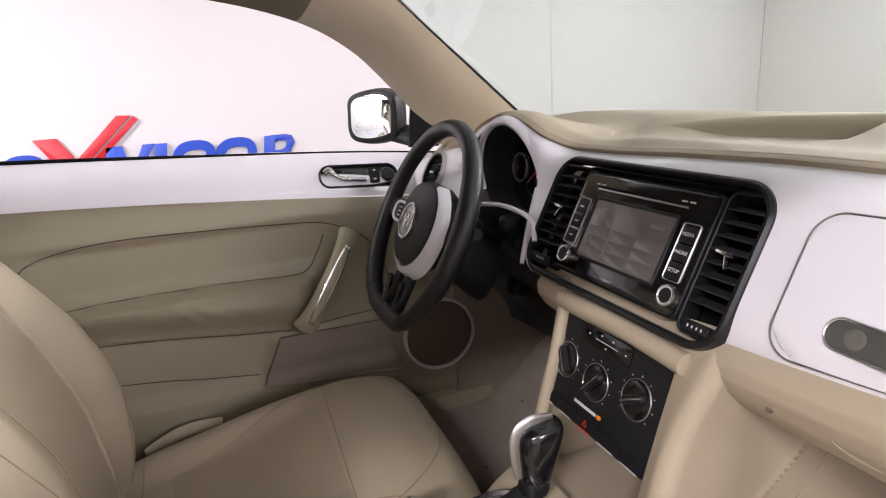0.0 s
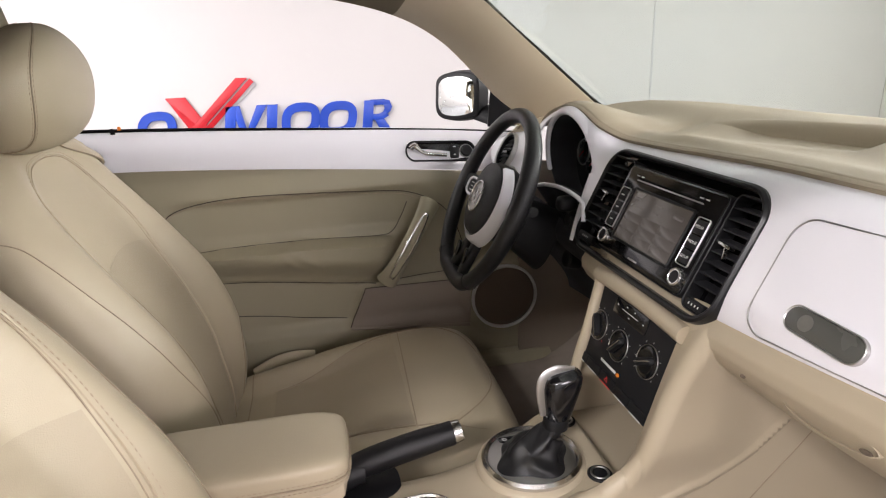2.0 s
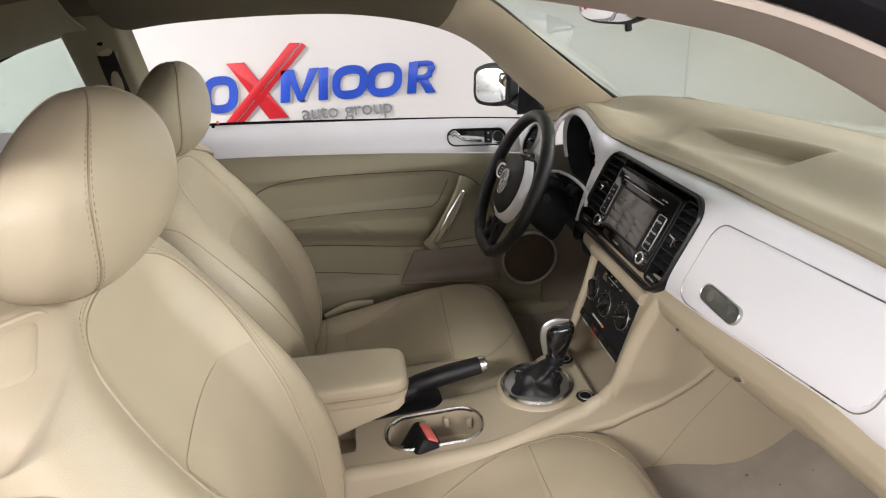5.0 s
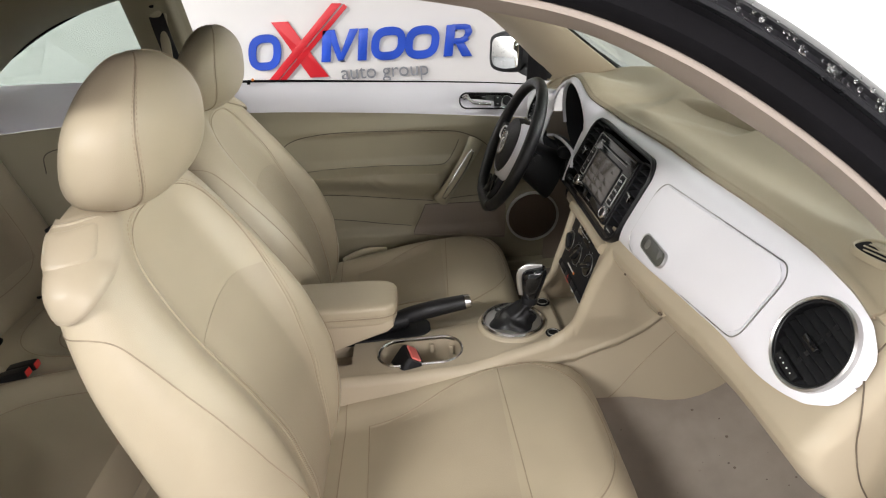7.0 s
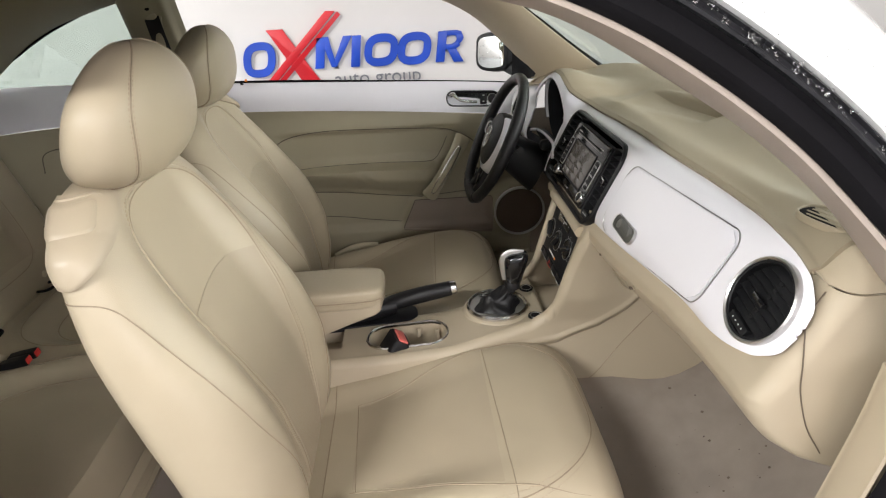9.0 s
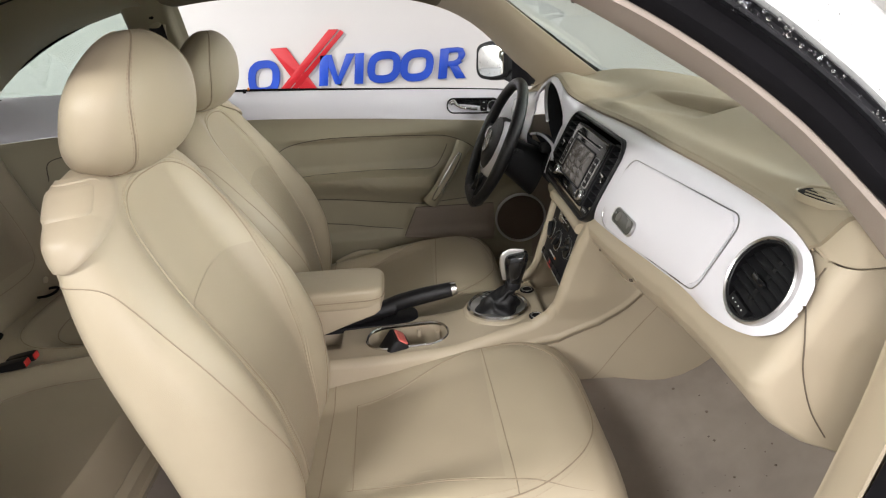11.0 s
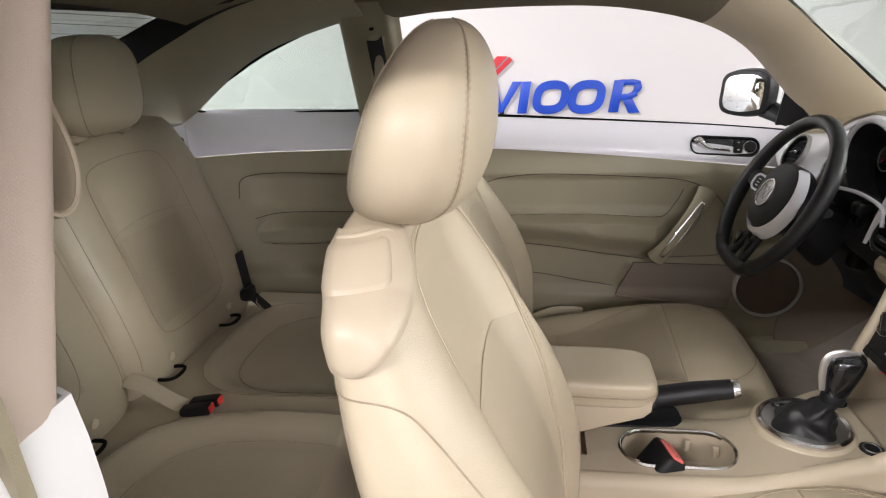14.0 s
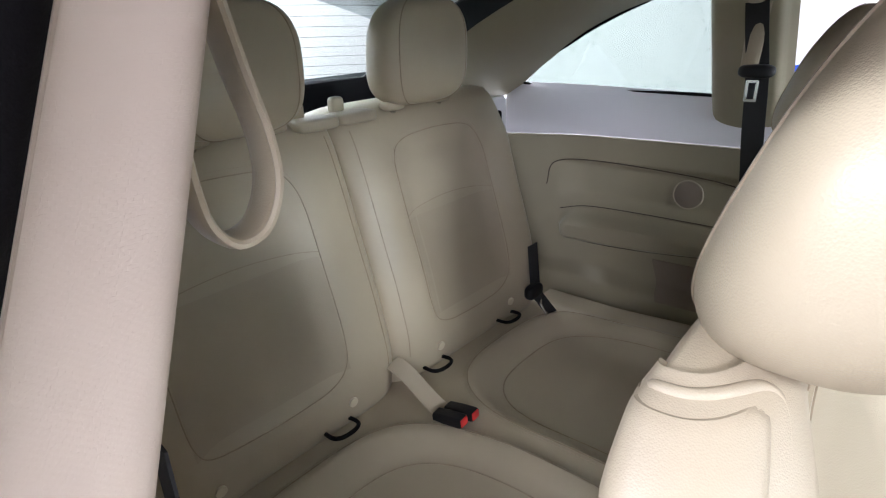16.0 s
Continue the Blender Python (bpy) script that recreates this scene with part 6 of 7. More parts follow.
    far2 = [(a - 3.2, z + 0.006 * ramp(z, 0.99, 1.05)) for a, z in far[:-1]] + [(90, 1.0672)]
    loop = way(leg2, 70, 0.0004)[:-1] + way(far2, 70, 0.0004, True)[::-1]
    part("stitching", stitches(loop, 0.0072, 0.0042, 0.0007), THREAD, back)
    leg3 = [(a - 1.6, z + 0.003 * ramp(z, 0.99, 1.05)) for a, z in leg[:-1]] + [(90, 1.0636)]
    far3 = [(a - 1.6, z + 0.003 * ramp(z, 0.99, 1.05)) for a, z in far[:-1]] + [(90, 1.0636)]
    loop = way(leg3, 70, -0.0004)[:-1] + way(far3, 70, -0.0004, True)[::-1]
    part("welt", tube(loop, 0.0020, 6), LEATHER, back, "rolled leather welt")
    # the side seam that sweeps from the shoulder to the cushion, on both sides
    for flip in (False, True):
        line = way([(-62, 0.975), (-20, 0.979), (2, 0.979), (15, 0.968), (22, 0.942), (27, 0.905), (31.5, 0.853), (34, 0.805), (37.5, 0.745), (43, 0.68), (50, 0.61), (56, 0.50)], 70, 0.0003, flip)
        part("seam", tube(line, 0.0009, 5), PIPING, back)

    # release lever housing on the outer shoulder
    rows = []
    for k in range(53):
        v = k / 52
        z = 0.998 + 0.0905 * v
        right = curve(v, [0, 0.10, 0.22, 0.42, 0.62, 0.80, 0.93, 1.0], [-3, 10, 22, 40, 55, 63, 60, 46])
        left = curve(v, [0, 0.1, 0.3, 0.8, 1.0], [-20, -32, -42, -38, -20])
        row = []
        for j in range(57):
            u = j / 56
            edge = min(1.0, (1 - u) / 0.10, u / 0.14, v / 0.08, (1 - v) / 0.16)
            a = left + (right - left) * u
            # below the lever the housing swells to a blunt point, creased towards the lever's corner
            du, dv = (a - 4 - 260 * max(0.0, z - 1.026)) / 34, (z - 1.026) / 0.027
            peak = 0.0085 * max(0.0, 1 - math.hypot(du, dv) ** 1.25)
            row.append(ring_point(radians(a), z, 0.0003 + (0.0022 * ramp(edge, 0, 1) + peak) * ramp(a, -36, -4) * (1 - 0.8 * ramp(v, 0.95, 1.0) * (1 - ramp(a, 0, 30)))))
        rows.append(row)
    hous = part("lever_housing", sheet(rows if s == 1 else [r[::-1] for r in rows], 0.004), PLASTIC, seat, "beige plastic easy-entry lever housing")
    rim_way = [(-30, 1.0800), (-14, 1.0835), (8, 1.0842), (28, 1.0838), (41, 1.0815), (46, 1.0760), (44, 1.0680), (40, 1.0600), (35.5, 1.0525), (30, 1.0450), (22, 1.0385)]
    line = [ring_point(radians(q.x), q.z, 0.0026 * ramp(k / 60, 0.0, 0.18) + 0.0004) for k, q in enumerate(smooth_path([(a, 0, z) for a, z in rim_way], 60))]
    part("housing_rim", tube(line, [0.0010 + 0.0026 * ramp(k / 60, 0.0, 0.15) * (1 - ramp(k / 60, 0.72, 1.0)) for k in range(61)], 10), PLASTIC, hous, "rounded rim round the lever")
    lev = []
    for k in range(25):
        v = k / 24
        row = []
        for j in range(33):
            u = -1 + 2 * j / 32
            cu, cv = max(0.0, abs(u) - 0.72) / 0.28, max(0.0, abs(2 * v - 1) - 0.72) / 0.28
            edge = min(1.0, max(0.0, 1 - math.hypot(cu, cv)) / 0.35)
            side = 40.5 - 12 * (1 - v)
            a = -29 + (side + 29) * (u + 1) / 2
            row.append(ring_point(radians(a), 1.0515 + 0.0275 * v, 0.0010 + 0.0026 * ramp(edge, 0, 0.8) * ramp(a, -30, -10)))
        lev.append(row)
    part("lever", sheet(lev if s == 1 else [r[::-1] for r in lev], 0.004), PLASTIC, hous, "square beige release lever")
    gap = [ring_point(radians(42.3 - 12 * (1 - k / 12)), 1.0515 + 0.0265 * k / 12, 0.0030) for k in range(12, -1, -1)]
    part("lever_gap", tube(gap + [ring_point(radians(28 - 34 * k / 9), 1.0508, 0.0028) for k in range(1, 10)], [0.0013 * (1 - 0.6 * ramp(k / 21, 0.6, 1.0)) for k in range(22)], 6), RUBBER, hous, "dark gap beside the lever")
    o, a, b = ring_point(0.24, 1.0430, 0.0072), ring_point(0.34, 1.0430, 0.0068), ring_point(0.24, 1.049, 0.0060)
    tm = basis(o, (a - o) * (1 if s == 1 else -1), b - o)
    lettering("AIRBAG", 0.0075, tm, PIPING, hous, "airbag_lettering", 0.0004, label="small embossed word")

    # headrest: thick below, with a back that slopes forwards to a narrower top
    HC = world(-0.7192, -0.005, 1.1664)
    HA, HB, HP = 0.0662, 0.1500, 2.59

    def hshape(x, y, z):
        k = 1 - 0.45 * max(0, z) ** 2
        return (x * (0.94 - 0.245 * z) + 0.334 * z - 0.103 * z * z, y * k, z)

    head = part("headrest", pillow(HC.x, HC.y, HC.z, HA, HB, 0.0954, HP, 64, 44, hshape), LEATHER, seat, "rounded beige leather headrest")
    pw = lambda c, p=HP: math.copysign(abs(c) ** (2 / p), c)

    def head_pt(u, v, off=1.003):
        q = hshape(pw(math.cos(v)) * pw(math.cos(u)), pw(math.cos(v)) * pw(math.sin(u)), pw(math.sin(v)))
        return Vector((HC.x + HA * q[0] * off, HC.y + HB * q[1] * off, HC.z + 0.0954 * q[2] * off))

    for side in (1, -1):
        panel = [(43, 82), (45, 60), (47, 30), (48, 0), (48, -25), (51, -42), (62, -54), (80, -59), (105, -61), (130, -60), (150, -56)]
        for d, kind in ((0.0, "seam"), (2.4, "stitching"), (-2.4, "stitching")):
            turnd = smooth_path([(u + d, 0, v + d * ramp(u, 46, 80)) for u, v in panel], 90)
            line = [head_pt(radians(p.x) * side, radians(p.z)) for p in turnd]
            part(kind, tube(line, 0.0011, 5) if kind == "seam" else stitches(line, 0.0070, 0.0040, 0.0006), PIPING if kind == "seam" else THREAD, head)
        part("seam", tube([head_pt(radians(146) * side, radians(-50 + 130 * k / 60)) for k in range(61)], 0.0011, 5), PIPING, head)
    for q in (-0.06, 0.06):
        part("headrest_post", tube([world(-0.765, q, 1.05), world(-0.750, q, 1.10)], 0.0065, 10), CHROME, seat)
        part("post_collar", moved(turned([(0.016, -0.004), (0.016, 0.004), (0.011, 0.007)], 18), Matrix.Translation(world(-0.763, q, 1.098))), BLACK, seat)

    # cushion
    CX = [-0.60, -0.56, -0.48, -0.40, -0.30, -0.20, -0.12, -0.070, -0.038, -0.018, -0.010]
    CZ = [0.485, 0.495, 0.505, 0.520, 0.552, 0.580, 0.590, 0.582, 0.560, 0.525, 0.480]
    CW = [0.205, 0.225, 0.240, 0.247, 0.250, 0.248, 0.242, 0.232, 0.216, 0.196, 0.168]
    CB = [0.42, 0.40, 0.39, 0.385, 0.385, 0.39, 0.40, 0.41, 0.42, 0.435, 0.455]
    BOL = [0.022, 0.030, 0.038, 0.038, 0.026, 0.010, 0.002, 0.0, 0, 0, 0]

    def cush(th, x, off=0.0):
        q = math.cos(th)
        w, zt, zb, bo = curve(x, CX, CW), curve(x, CX, CZ), curve(x, CX, CB), curve(x, CX, BOL)
        e = max(0.0, 1 - abs(q) ** 4.2) ** (1 / 2.6)
        zm = zb + (zt - zb) * 0.45
        if math.sin(th) >= 0:
            z = zm + (zt + bo * ramp(abs(q), 0.45, 0.80) - zm) * e + off
        else:
            z = zm - (zm - zb) * e
        return world(x, q * w, z)

    def front_th(q):
        return math.acos(max(-1, min(1, q)))

    rings = [[cush(2 * math.pi * j / 72, -0.60 + 0.590 * (1 - (1 - k / 64) ** 1.6)) for j in range(72)] for k in range(65)]
    last = rings[-1]
    mid = sum(last, Vector()) / 72
    for t, h in ((0.8, 0.004), (0.45, 0.006), (0.1, 0.007)):
        rings.append([mid.lerp(p, t) + Vector((h, 0, 0)) for p in last])
    cushion = part("cushion", loft(rings), LEATHER, seat, "beige leather seat cushion")
    rows = [[cush(front_th((-1 + 2 * j / 20) * (0.110 + 0.074 * ramp(x, -0.50, -0.18)) / curve(x, CX, CW)), x, 0.0006) for j in range(21)] for x in [-0.482 + 0.262 * k / 20 for k in range(21)]]
    part("insert", sheet(rows[::-1], 0.001), LEATHER_IN, seat, "grained cushion insert")
    # the sewn insert widens towards the front; a cross seam divides it from the thigh pad
    def side_q(x):
        return (0.114 + 0.074 * ramp(x, -0.50, -0.18) + 0.020 * ramp(x, -0.20, -0.10)) / curve(x, CX, CW)

    for e in (-1, 1):
        line = [cush(front_th(e * side_q(x)), x, 0.0002) for x in [-0.486 + 0.40 * k / 60 for k in range(61)]]
        part("seam", tube(line, [0.0010 * (1 - ramp(k / 60, 0.75, 1.0)) + 0.0002 for k in range(61)], 5), PIPING, cushion)
    line = [cush(front_th(-0.76 + 1.60 * k / 40), -0.2165 + 0.014 * k / 40, 0.0002) for k in range(41)]
    part("seam", tube(line, 0.0010, 5), PIPING, cushion)
    line = [cush(front_th(side_q(-0.486) * (-1 + 2 * k / 20)), -0.486 + 0.010 * (k / 20), 0.0003) for k in range(21)]
    part("seam", tube(line, 0.0010, 5), PIPING, cushion)
    for grow, lift in ((1.0, 0.0004), (1.045, 0.0005), (0.955, 0.0005)):
        rim_line = []
        for k in range(121):
            u = -1 + 2 * k / 120
            ang = math.pi / 2 * u
            c2, s2 = abs(math.cos(ang)) ** (2 / 2.3), math.copysign(abs(math.sin(ang)) ** (2 / 2.3), u)
            x = -0.250 + 0.210 * c2 * (1 + (grow - 1) * 0.5)
            rim_line.append(cush(front_th(0.212 * grow * s2 / curve(x, CX, CW)), x, lift))
        for e, at in ((-1, 0), (1, 120)):
            back_run = [cush(front_th(e * min(0.985, 0.212 * grow / curve(x, CX, CW))), x, lift) for x in [-0.53 + 0.275 * k / 24 for k in range(25)]]
            rim_line = back_run + rim_line if e == -1 else rim_line + back_run[::-1]
        if grow == 1.0:
            part("seam", tube(rim_line, 0.0012, 5), PIPING, cushion, "sewn rim seam")
        else:
            part("stitching", stitches(rim_line), THREAD, cushion)
    line = [cush(front_th(-0.90 + 1.80 * k / 30), -0.535, 0.0004) for k in range(31)]
    part("seam", tube(line, 0.0010, 5), PIPING, cushion)
    part("seat_base", block(-0.60 + dx, -0.10 + dx, cy - 0.20, cy + 0.20, 0.345, 0.425 + dz, 0.02), PLASTIC, seat, "beige plastic seat base")
    part("side_cover", soft_block(-0.66 + dx, -0.16 + dx, cy - s * 0.25 - 0.022, cy - s * 0.25 + 0.022, 0.375 + dz, 0.465 + dz, 4.0), PLASTIC, seat, "beige plastic side cover")
    lever = [world(-0.55 + 0.15 * t, 0.282, 0.470 + 0.030 * t + 0.012 * math.sin(math.pi * t)) for t in [k / 10 for k in range(11)]]
    part("adjust_handle", tube(lever, [0.009 + 0.004 * math.sin(math.pi * k / 10) for k in range(11)], 12, flat=0.6), material("pale_beige_plastic", (0.58, 0.51, 0.37), 0.4, bump=0.05), seat, "pale beige seat adjuster handle")
    for q in (-0.18, 0.18):
        part("seat_rail", block(-0.66 + dx, -0.06 + dx, cy + q - 0.02, cy + q + 0.02, 0.335, 0.360, 0.004), BLACK, seat)
    return seat


front_seat(0.0, -0.352, 0.0, 1, 0.0, "beige leather front passenger seat with sewn insert and headrest")
front_seat(-0.083, 0.350, -0.030, -1, 0.038, "beige leather driver's seat with sewn insert and headrest")

# seat buckle beside the passenger's cushion
buckle = thing("seat_buckle", (-0.445, -0.135, 0.50), "black seat belt buckle with a worn red button", "seat buckle")
u0, u1 = Vector((-0.462, -0.146, 0.485)), Vector((-0.393, -0.114, 0.581))
bm_ = basis(u1, (0.25, -0.95, 0.0), u1 - u0)
part("body", moved(loft([[(x, y2, z) for x, z in rrect(0.064 * w, 0.042 * w, 0.010, 4)] for y2, w in ((-0.10, 0.78), (-0.06, 0.98), (0.0, 1.0), (0.005, 0.92))]), bm_), BLACK, buckle, "black buckle body")
part("button", moved(block(-0.024, 0.024, 0.002, 0.009, -0.012, 0.012, 0.003), bm_), PINKRED, buckle, "worn red release button")
part("stem", tube([u0 - Vector((0.03, 0.008, 0.06)), u0, u0.lerp(u1, 0.3)], 0.011, 10, flat=0.5), BLACK, buckle, "black buckle stem")

# ---------------------------------------------------------------- rear seats
rear_seat = thing("rear_seat", (-1.2, MIDY, 0.40), "beige leather rear bench seat for two with headrests", "car seat")
RBZ = [0.52, 0.56, 0.62, 0.72, 0.85, 0.98, 1.03, 1.055, 1.072]
RFX = [-1.455, -1.432, -1.428, -1.446, -1.484, -1.524, -1.543, -1.558, -1.578]


def rear_back(y0, y1, i0, i1, label, inner_side):
    """y0, y1: the backrest's edges; i0, i1: those of its sewn insert."""
    ob = rear_seat
    cy, half = (y0 + y1) / 2, (y1 - y0) / 2

    def pt(y, z, off=0.0, behind=False):
        fx = curve(z, RBZ, RFX)
        q = (y - cy) / half
        e = max(0.0, 1 - min(1, abs(q)) ** 7) ** (1 / 2.0)
        u = abs((y - (i0 + i1) / 2) / ((i1 - i0) / 2))
        hollow = 0.016 * (1 - ramp(u, 0.72, 1.10)) * ramp(z, 0.60, 0.67) * (1 - ramp(z, 0.97, 1.03))
        outer = 0.030 * ramp(-inner_side * q, 0.45, 1.0) * (1 - ramp(z, 0.95, 1.05))
        back = fx - 0.11
        mid = (fx + back) / 2
        yy = cy + (y - cy) * (1 - (0.05 * (1 - ramp(z, 0.52, 0.66)) - 0.05 * ramp(z, 0.90, 1.05)) * ramp(-inner_side * q, -0.4, 0.8))
        x = mid + (fx + outer - hollow - mid) * e + off if not behind else mid - (mid - back) * e
        return Vector((x, yy, z + off * 0.3))

    rings = []
    for k in range(61):
        z = 0.52 + 0.552 * k / 60
        ring = [pt(cy + half * math.cos(math.pi * j / 44), z) for j in range(45)] + [pt(cy - half * math.cos(math.pi * j / 36), z, 0, True) for j in range(1, 36)]
        rings.append(ring)
    top = rings[-1]
    mid = sum(top, Vector()) / len(top)
    for t, h in ((0.8, 0.006), (0.45, 0.009), (0.1, 0.010)):
        rings.append([Vector((mid.x + (p.x - mid.x) * t, mid.y + (p.y - mid.y) * (0.5 + t / 2), p.z + h)) for p in top])
    body = part("backrest", loft(rings), LEATHER, ob, label)
    w = i1 - i0
    loop = [((i0 + i1) / 2 + x * w / 2, 0.8225 + 0.1875 * z) for x, z in oval(2, 2, 72, 6.5)]
    loop = [(y, z + 0.012 * math.sin(math.pi * (y - i0) / w) * (1 if z > 0.82 else -0.5)) for y, z in loop]
    dense = [(p.x, p.y) for p in smooth_path([(y, z, 0) for y, z in loop], 160, True)]
    part("seam", tube([pt(y, z, 0.0004) for y, z in dense], 0.0010, 5, closed=True), PIPING, body, "sewn seam of the insert")
    part("stitching", stitches([pt(y, z + 0.010, 0.0006) for y, z in dense if z > 0.985], 0.0075, 0.004, 0.0006), THREAD, body)
    part("seam", tube([pt(i0 + w * k / 24, 0.868 + 0.014 * math.sin(math.pi * k / 24), -0.0003) for k in range(25)], 0.0008, 5), PIPING, body)
    part("seam", tube([pt(cy + inner_side * half * 0.86, 0.60 + 0.445 * k / 30, 0.0002) for k in range(31)], 0.0009, 5), PIPING, body)
    rows = [[pt(i0 + 0.004 + (w - 0.008) * j / 20, 0.655 + 0.205 * k / 20, 0.0004) for j in range(21)] for k in range(21)]
    part("insert", sheet([r[::-1] for r in rows], 0.002), LEATHER_IN, ob, "grained lower insert")
    for y in ((-0.158, -0.43) if cy < 0 else (0.087, 0.347)):
        c = pt(y, 0.590, 0.001)
        part("peg", moved(turned([(0.0095, -0.003), (0.0095, 0.001), (0.007, 0.003)], 16), basis(c, (0, -1, 0), (0.1, 0, 1))), IVORY, ob, "round ivory peg")
        o = pt(y + (-0.02 if cy > 0 else -0.037), 0.556)
        part("child_seat_loop", tube(smooth_path([o + Vector((-0.03, -0.024, 0)), o + Vector((0.024, -0.028, 0.004)), o + Vector((0.036, 0.0, 0.004)), o + Vector((0.024, 0.028, 0.004)), o + Vector((-0.03, 0.024, 0))], 24), 0.0040, 6), RUBBER, ob, "black wire child seat loop")
    # headrest and its posts
    hy = 0.197 if cy > 0 else -0.227

    def hs(x, y, z):
        k = 1 - 0.10 * max(0, z) ** 2
        return (x * (1 - 0.12 * z) + 0.15 * z, y * k, z)

    h = part("headrest", pillow(-1.552, hy, 1.175, 0.050, 0.124, 0.101, 3.4, 52, 34, hs), LEATHER, ob, "rounded beige leather rear headrest")
    pw = lambda c: math.copysign(abs(c) ** (2 / 3.4), c)
    for side in (1, -1):
        line = []
        for k in range(61):
            v = radians(-84 + 168 * k / 60)
            q = hs(pw(math.cos(v)) * pw(math.cos(radians(42))), side * pw(math.cos(v)) * pw(math.sin(radians(42))), pw(math.sin(v)))
            line.append(Vector((-1.552 + 0.050 * q[0] * 1.006, hy + 0.124 * q[1] * 1.002, 1.175 + 0.101 * q[2] * 1.002)))
        part("seam", tube(line, 0.0011, 5), PIPING, h)
    for d in (-0.07, 0.07):
        part("headrest_post", tube([(-1.572, hy + d, 1.06), (-1.55, hy + d, 1.10)], 0.0075, 10), CHROME, ob, "chrome headrest post")
        part("post_socket", soft_block(-1.590, -1.548, hy + d - 0.027, hy + d + 0.027, 1.066, 1.086, 3.0, 20, 12), PLASTIC, ob, "beige post socket")
    # release tab at the inner top corner
    ty = 0.022 if cy > 0 else -0.070
    part("release_tab", soft_block(-1.600, -1.540, ty - 0.044, ty + 0.044, 1.058, 1.080, 5.0, 28, 16), PLASTIC, ob, "beige release surround")
    part("release_lever", soft_block(-1.606, -1.584, ty - 0.030, ty - 0.002, 1.074, 1.106, 4.0, 20, 14), PLASTIC, ob, "beige release tab")
    return ob


IVORY = material("ivory_peg", (0.62, 0.56, 0.42), 0.4, bump=0.02)
rear_back(-0.031, 0.478, 0.078, 0.358, "beige leather rear backrest behind the driver", -1)
rear_back(-0.512, -0.021, -0.452, -0.146, "beige leather rear backrest behind the passenger", 1)


def bench_z(x, y):
    """The rear bench: two hollows either side of a raised middle."""
    u = y - MIDY
    z = 0.541 + 0.012 * ramp(x, -1.30, -1.05)
    for c in (-0.27, 0.27):
        d = (abs((u - c) / 0.190) ** 3.2 + abs((x + 1.07) / 0.250) ** 3.2) ** (1 / 3.2)
        z -= 0.024 * (1 - ramp(d, 0.985, 1.25)) + 0.007 * (1 - ramp(d, 0.5, 1.0)) - 0.006 * math.exp(-((d - 1.27) / 0.06) ** 2)
    z -= 0.03 * ramp(abs(u), 0.46, 0.56)
    z -= 0.13 * ramp(x, -0.985, -0.93) ** 1.5
    return z


bench = rear_seat
rows = [[(-1.47 + 0.545 * k / 60, MIDY - 0.62 + 1.24 * j / 90, bench_z(-1.47 + 0.545 * k / 60, MIDY - 0.62 + 1.24 * j / 90)) for j in range(91)] for k in range(61)]
cush = part("cushion", sheet(rows, 0.05), LEATHER, bench, "beige leather bench top")
part("cushion_front", sheet([[(-0.93 - 0.06 * k / 6, MIDY - 0.60 + 1.20 * j / 20, 0.43 - 0.07 * k / 6) for j in range(21)] for k in range(7)], 0.02), LEATHER, bench, "bench front face")
for c in (-0.27, 0.27):
    for rr2 in (1.0, 1.29, 1.32):
        loop = []
        for k in range(121):
            a = 2 * math.pi * k / 120
            ca, sa = math.cos(a), math.sin(a)
            x, y = -1.07 + 0.250 * rr2 * math.copysign(abs(ca) ** 0.625, ca), MIDY + c + 0.190 * rr2 * math.copysign(abs(sa) ** 0.625, sa)
            if -1.425 < x < -0.97:
                loop.append(Vector((x, y, bench_z(x, y) + 0.0004)))
        loop = sorted(loop, key=lambda p: math.atan2(p.y - MIDY - c, -(p.x + 1.07)))
        if rr2 == 1.32:
            part("stitching", stitches(loop, 0.0075, 0.004, 0.0006), THREAD, cush)
        else:
            part("seam", tube(loop, 0.0014 if rr2 == 1.0 else 0.0009, 5), PIPING, cush, "sewn seam")
# the centre buckles with their beige flap
flap = thing("rear_buckle", (-1.30, -0.015, 0.54), "black rear seat buckles with red buttons beside a beige strap flap", "seat buckle")
for i, dy in enumerate((0.0, 0.028)):
    mm = basis((-1.285 + 0.004 * i, -0.05 + dy, 0.556), (0.1, -1, 0), (1, 0.25, 0.12))
    part("buckle_body", moved(loft([[(x, y2, z) for x, z in rrect(0.026, 0.020 * w, 0.005, 4)] for y2, w in ((-0.035, 0.8), (-0.01, 1.0), (0.022, 1.0), (0.026, 0.8))]), mm), BLACK, flap, "black buckle body")
    part("button", moved(block(-0.010, 0.010, 0.018, 0.0285, -0.007, 0.008, 0.002), mm), RED, flap, "red release button")
strip = [[Vector((-1.44 + 0.13 * k / 12, -0.045 + w + 0.012 * k / 12, 0.610 - 0.066 * ramp(k / 12, 0, 1) + 0.004 * math.sin(6 * w * 20))) for w in (-0.018, -0.006, 0.006, 0.018)] for k in range(13)]
part("strap", sheet(strip[::-1], 0.003), PLASTIC, flap, "beige strap flap")

# outer lap belt anchored behind the driver
belt = thing("rear_seat_belt", (-1.40, 0.43, 0.54), "black rear seat belt tongue and webbing at the seat's edge", "seat belt")
part("webbing", sheet([[Vector((-1.425 + 0.035 * k / 8, 0.435 - 0.035 * k / 8 + w, 0.71 - 0.12 * k / 8)) for w in (-0.02, 0, 0.02)] for k in range(9)], 0.002), WEBBING, belt)
part("tongue_cover", soft_block(-1.414, -1.384, 0.372, 0.432, 0.585, 0.622, 3.0, 20, 14), BLACK, belt)
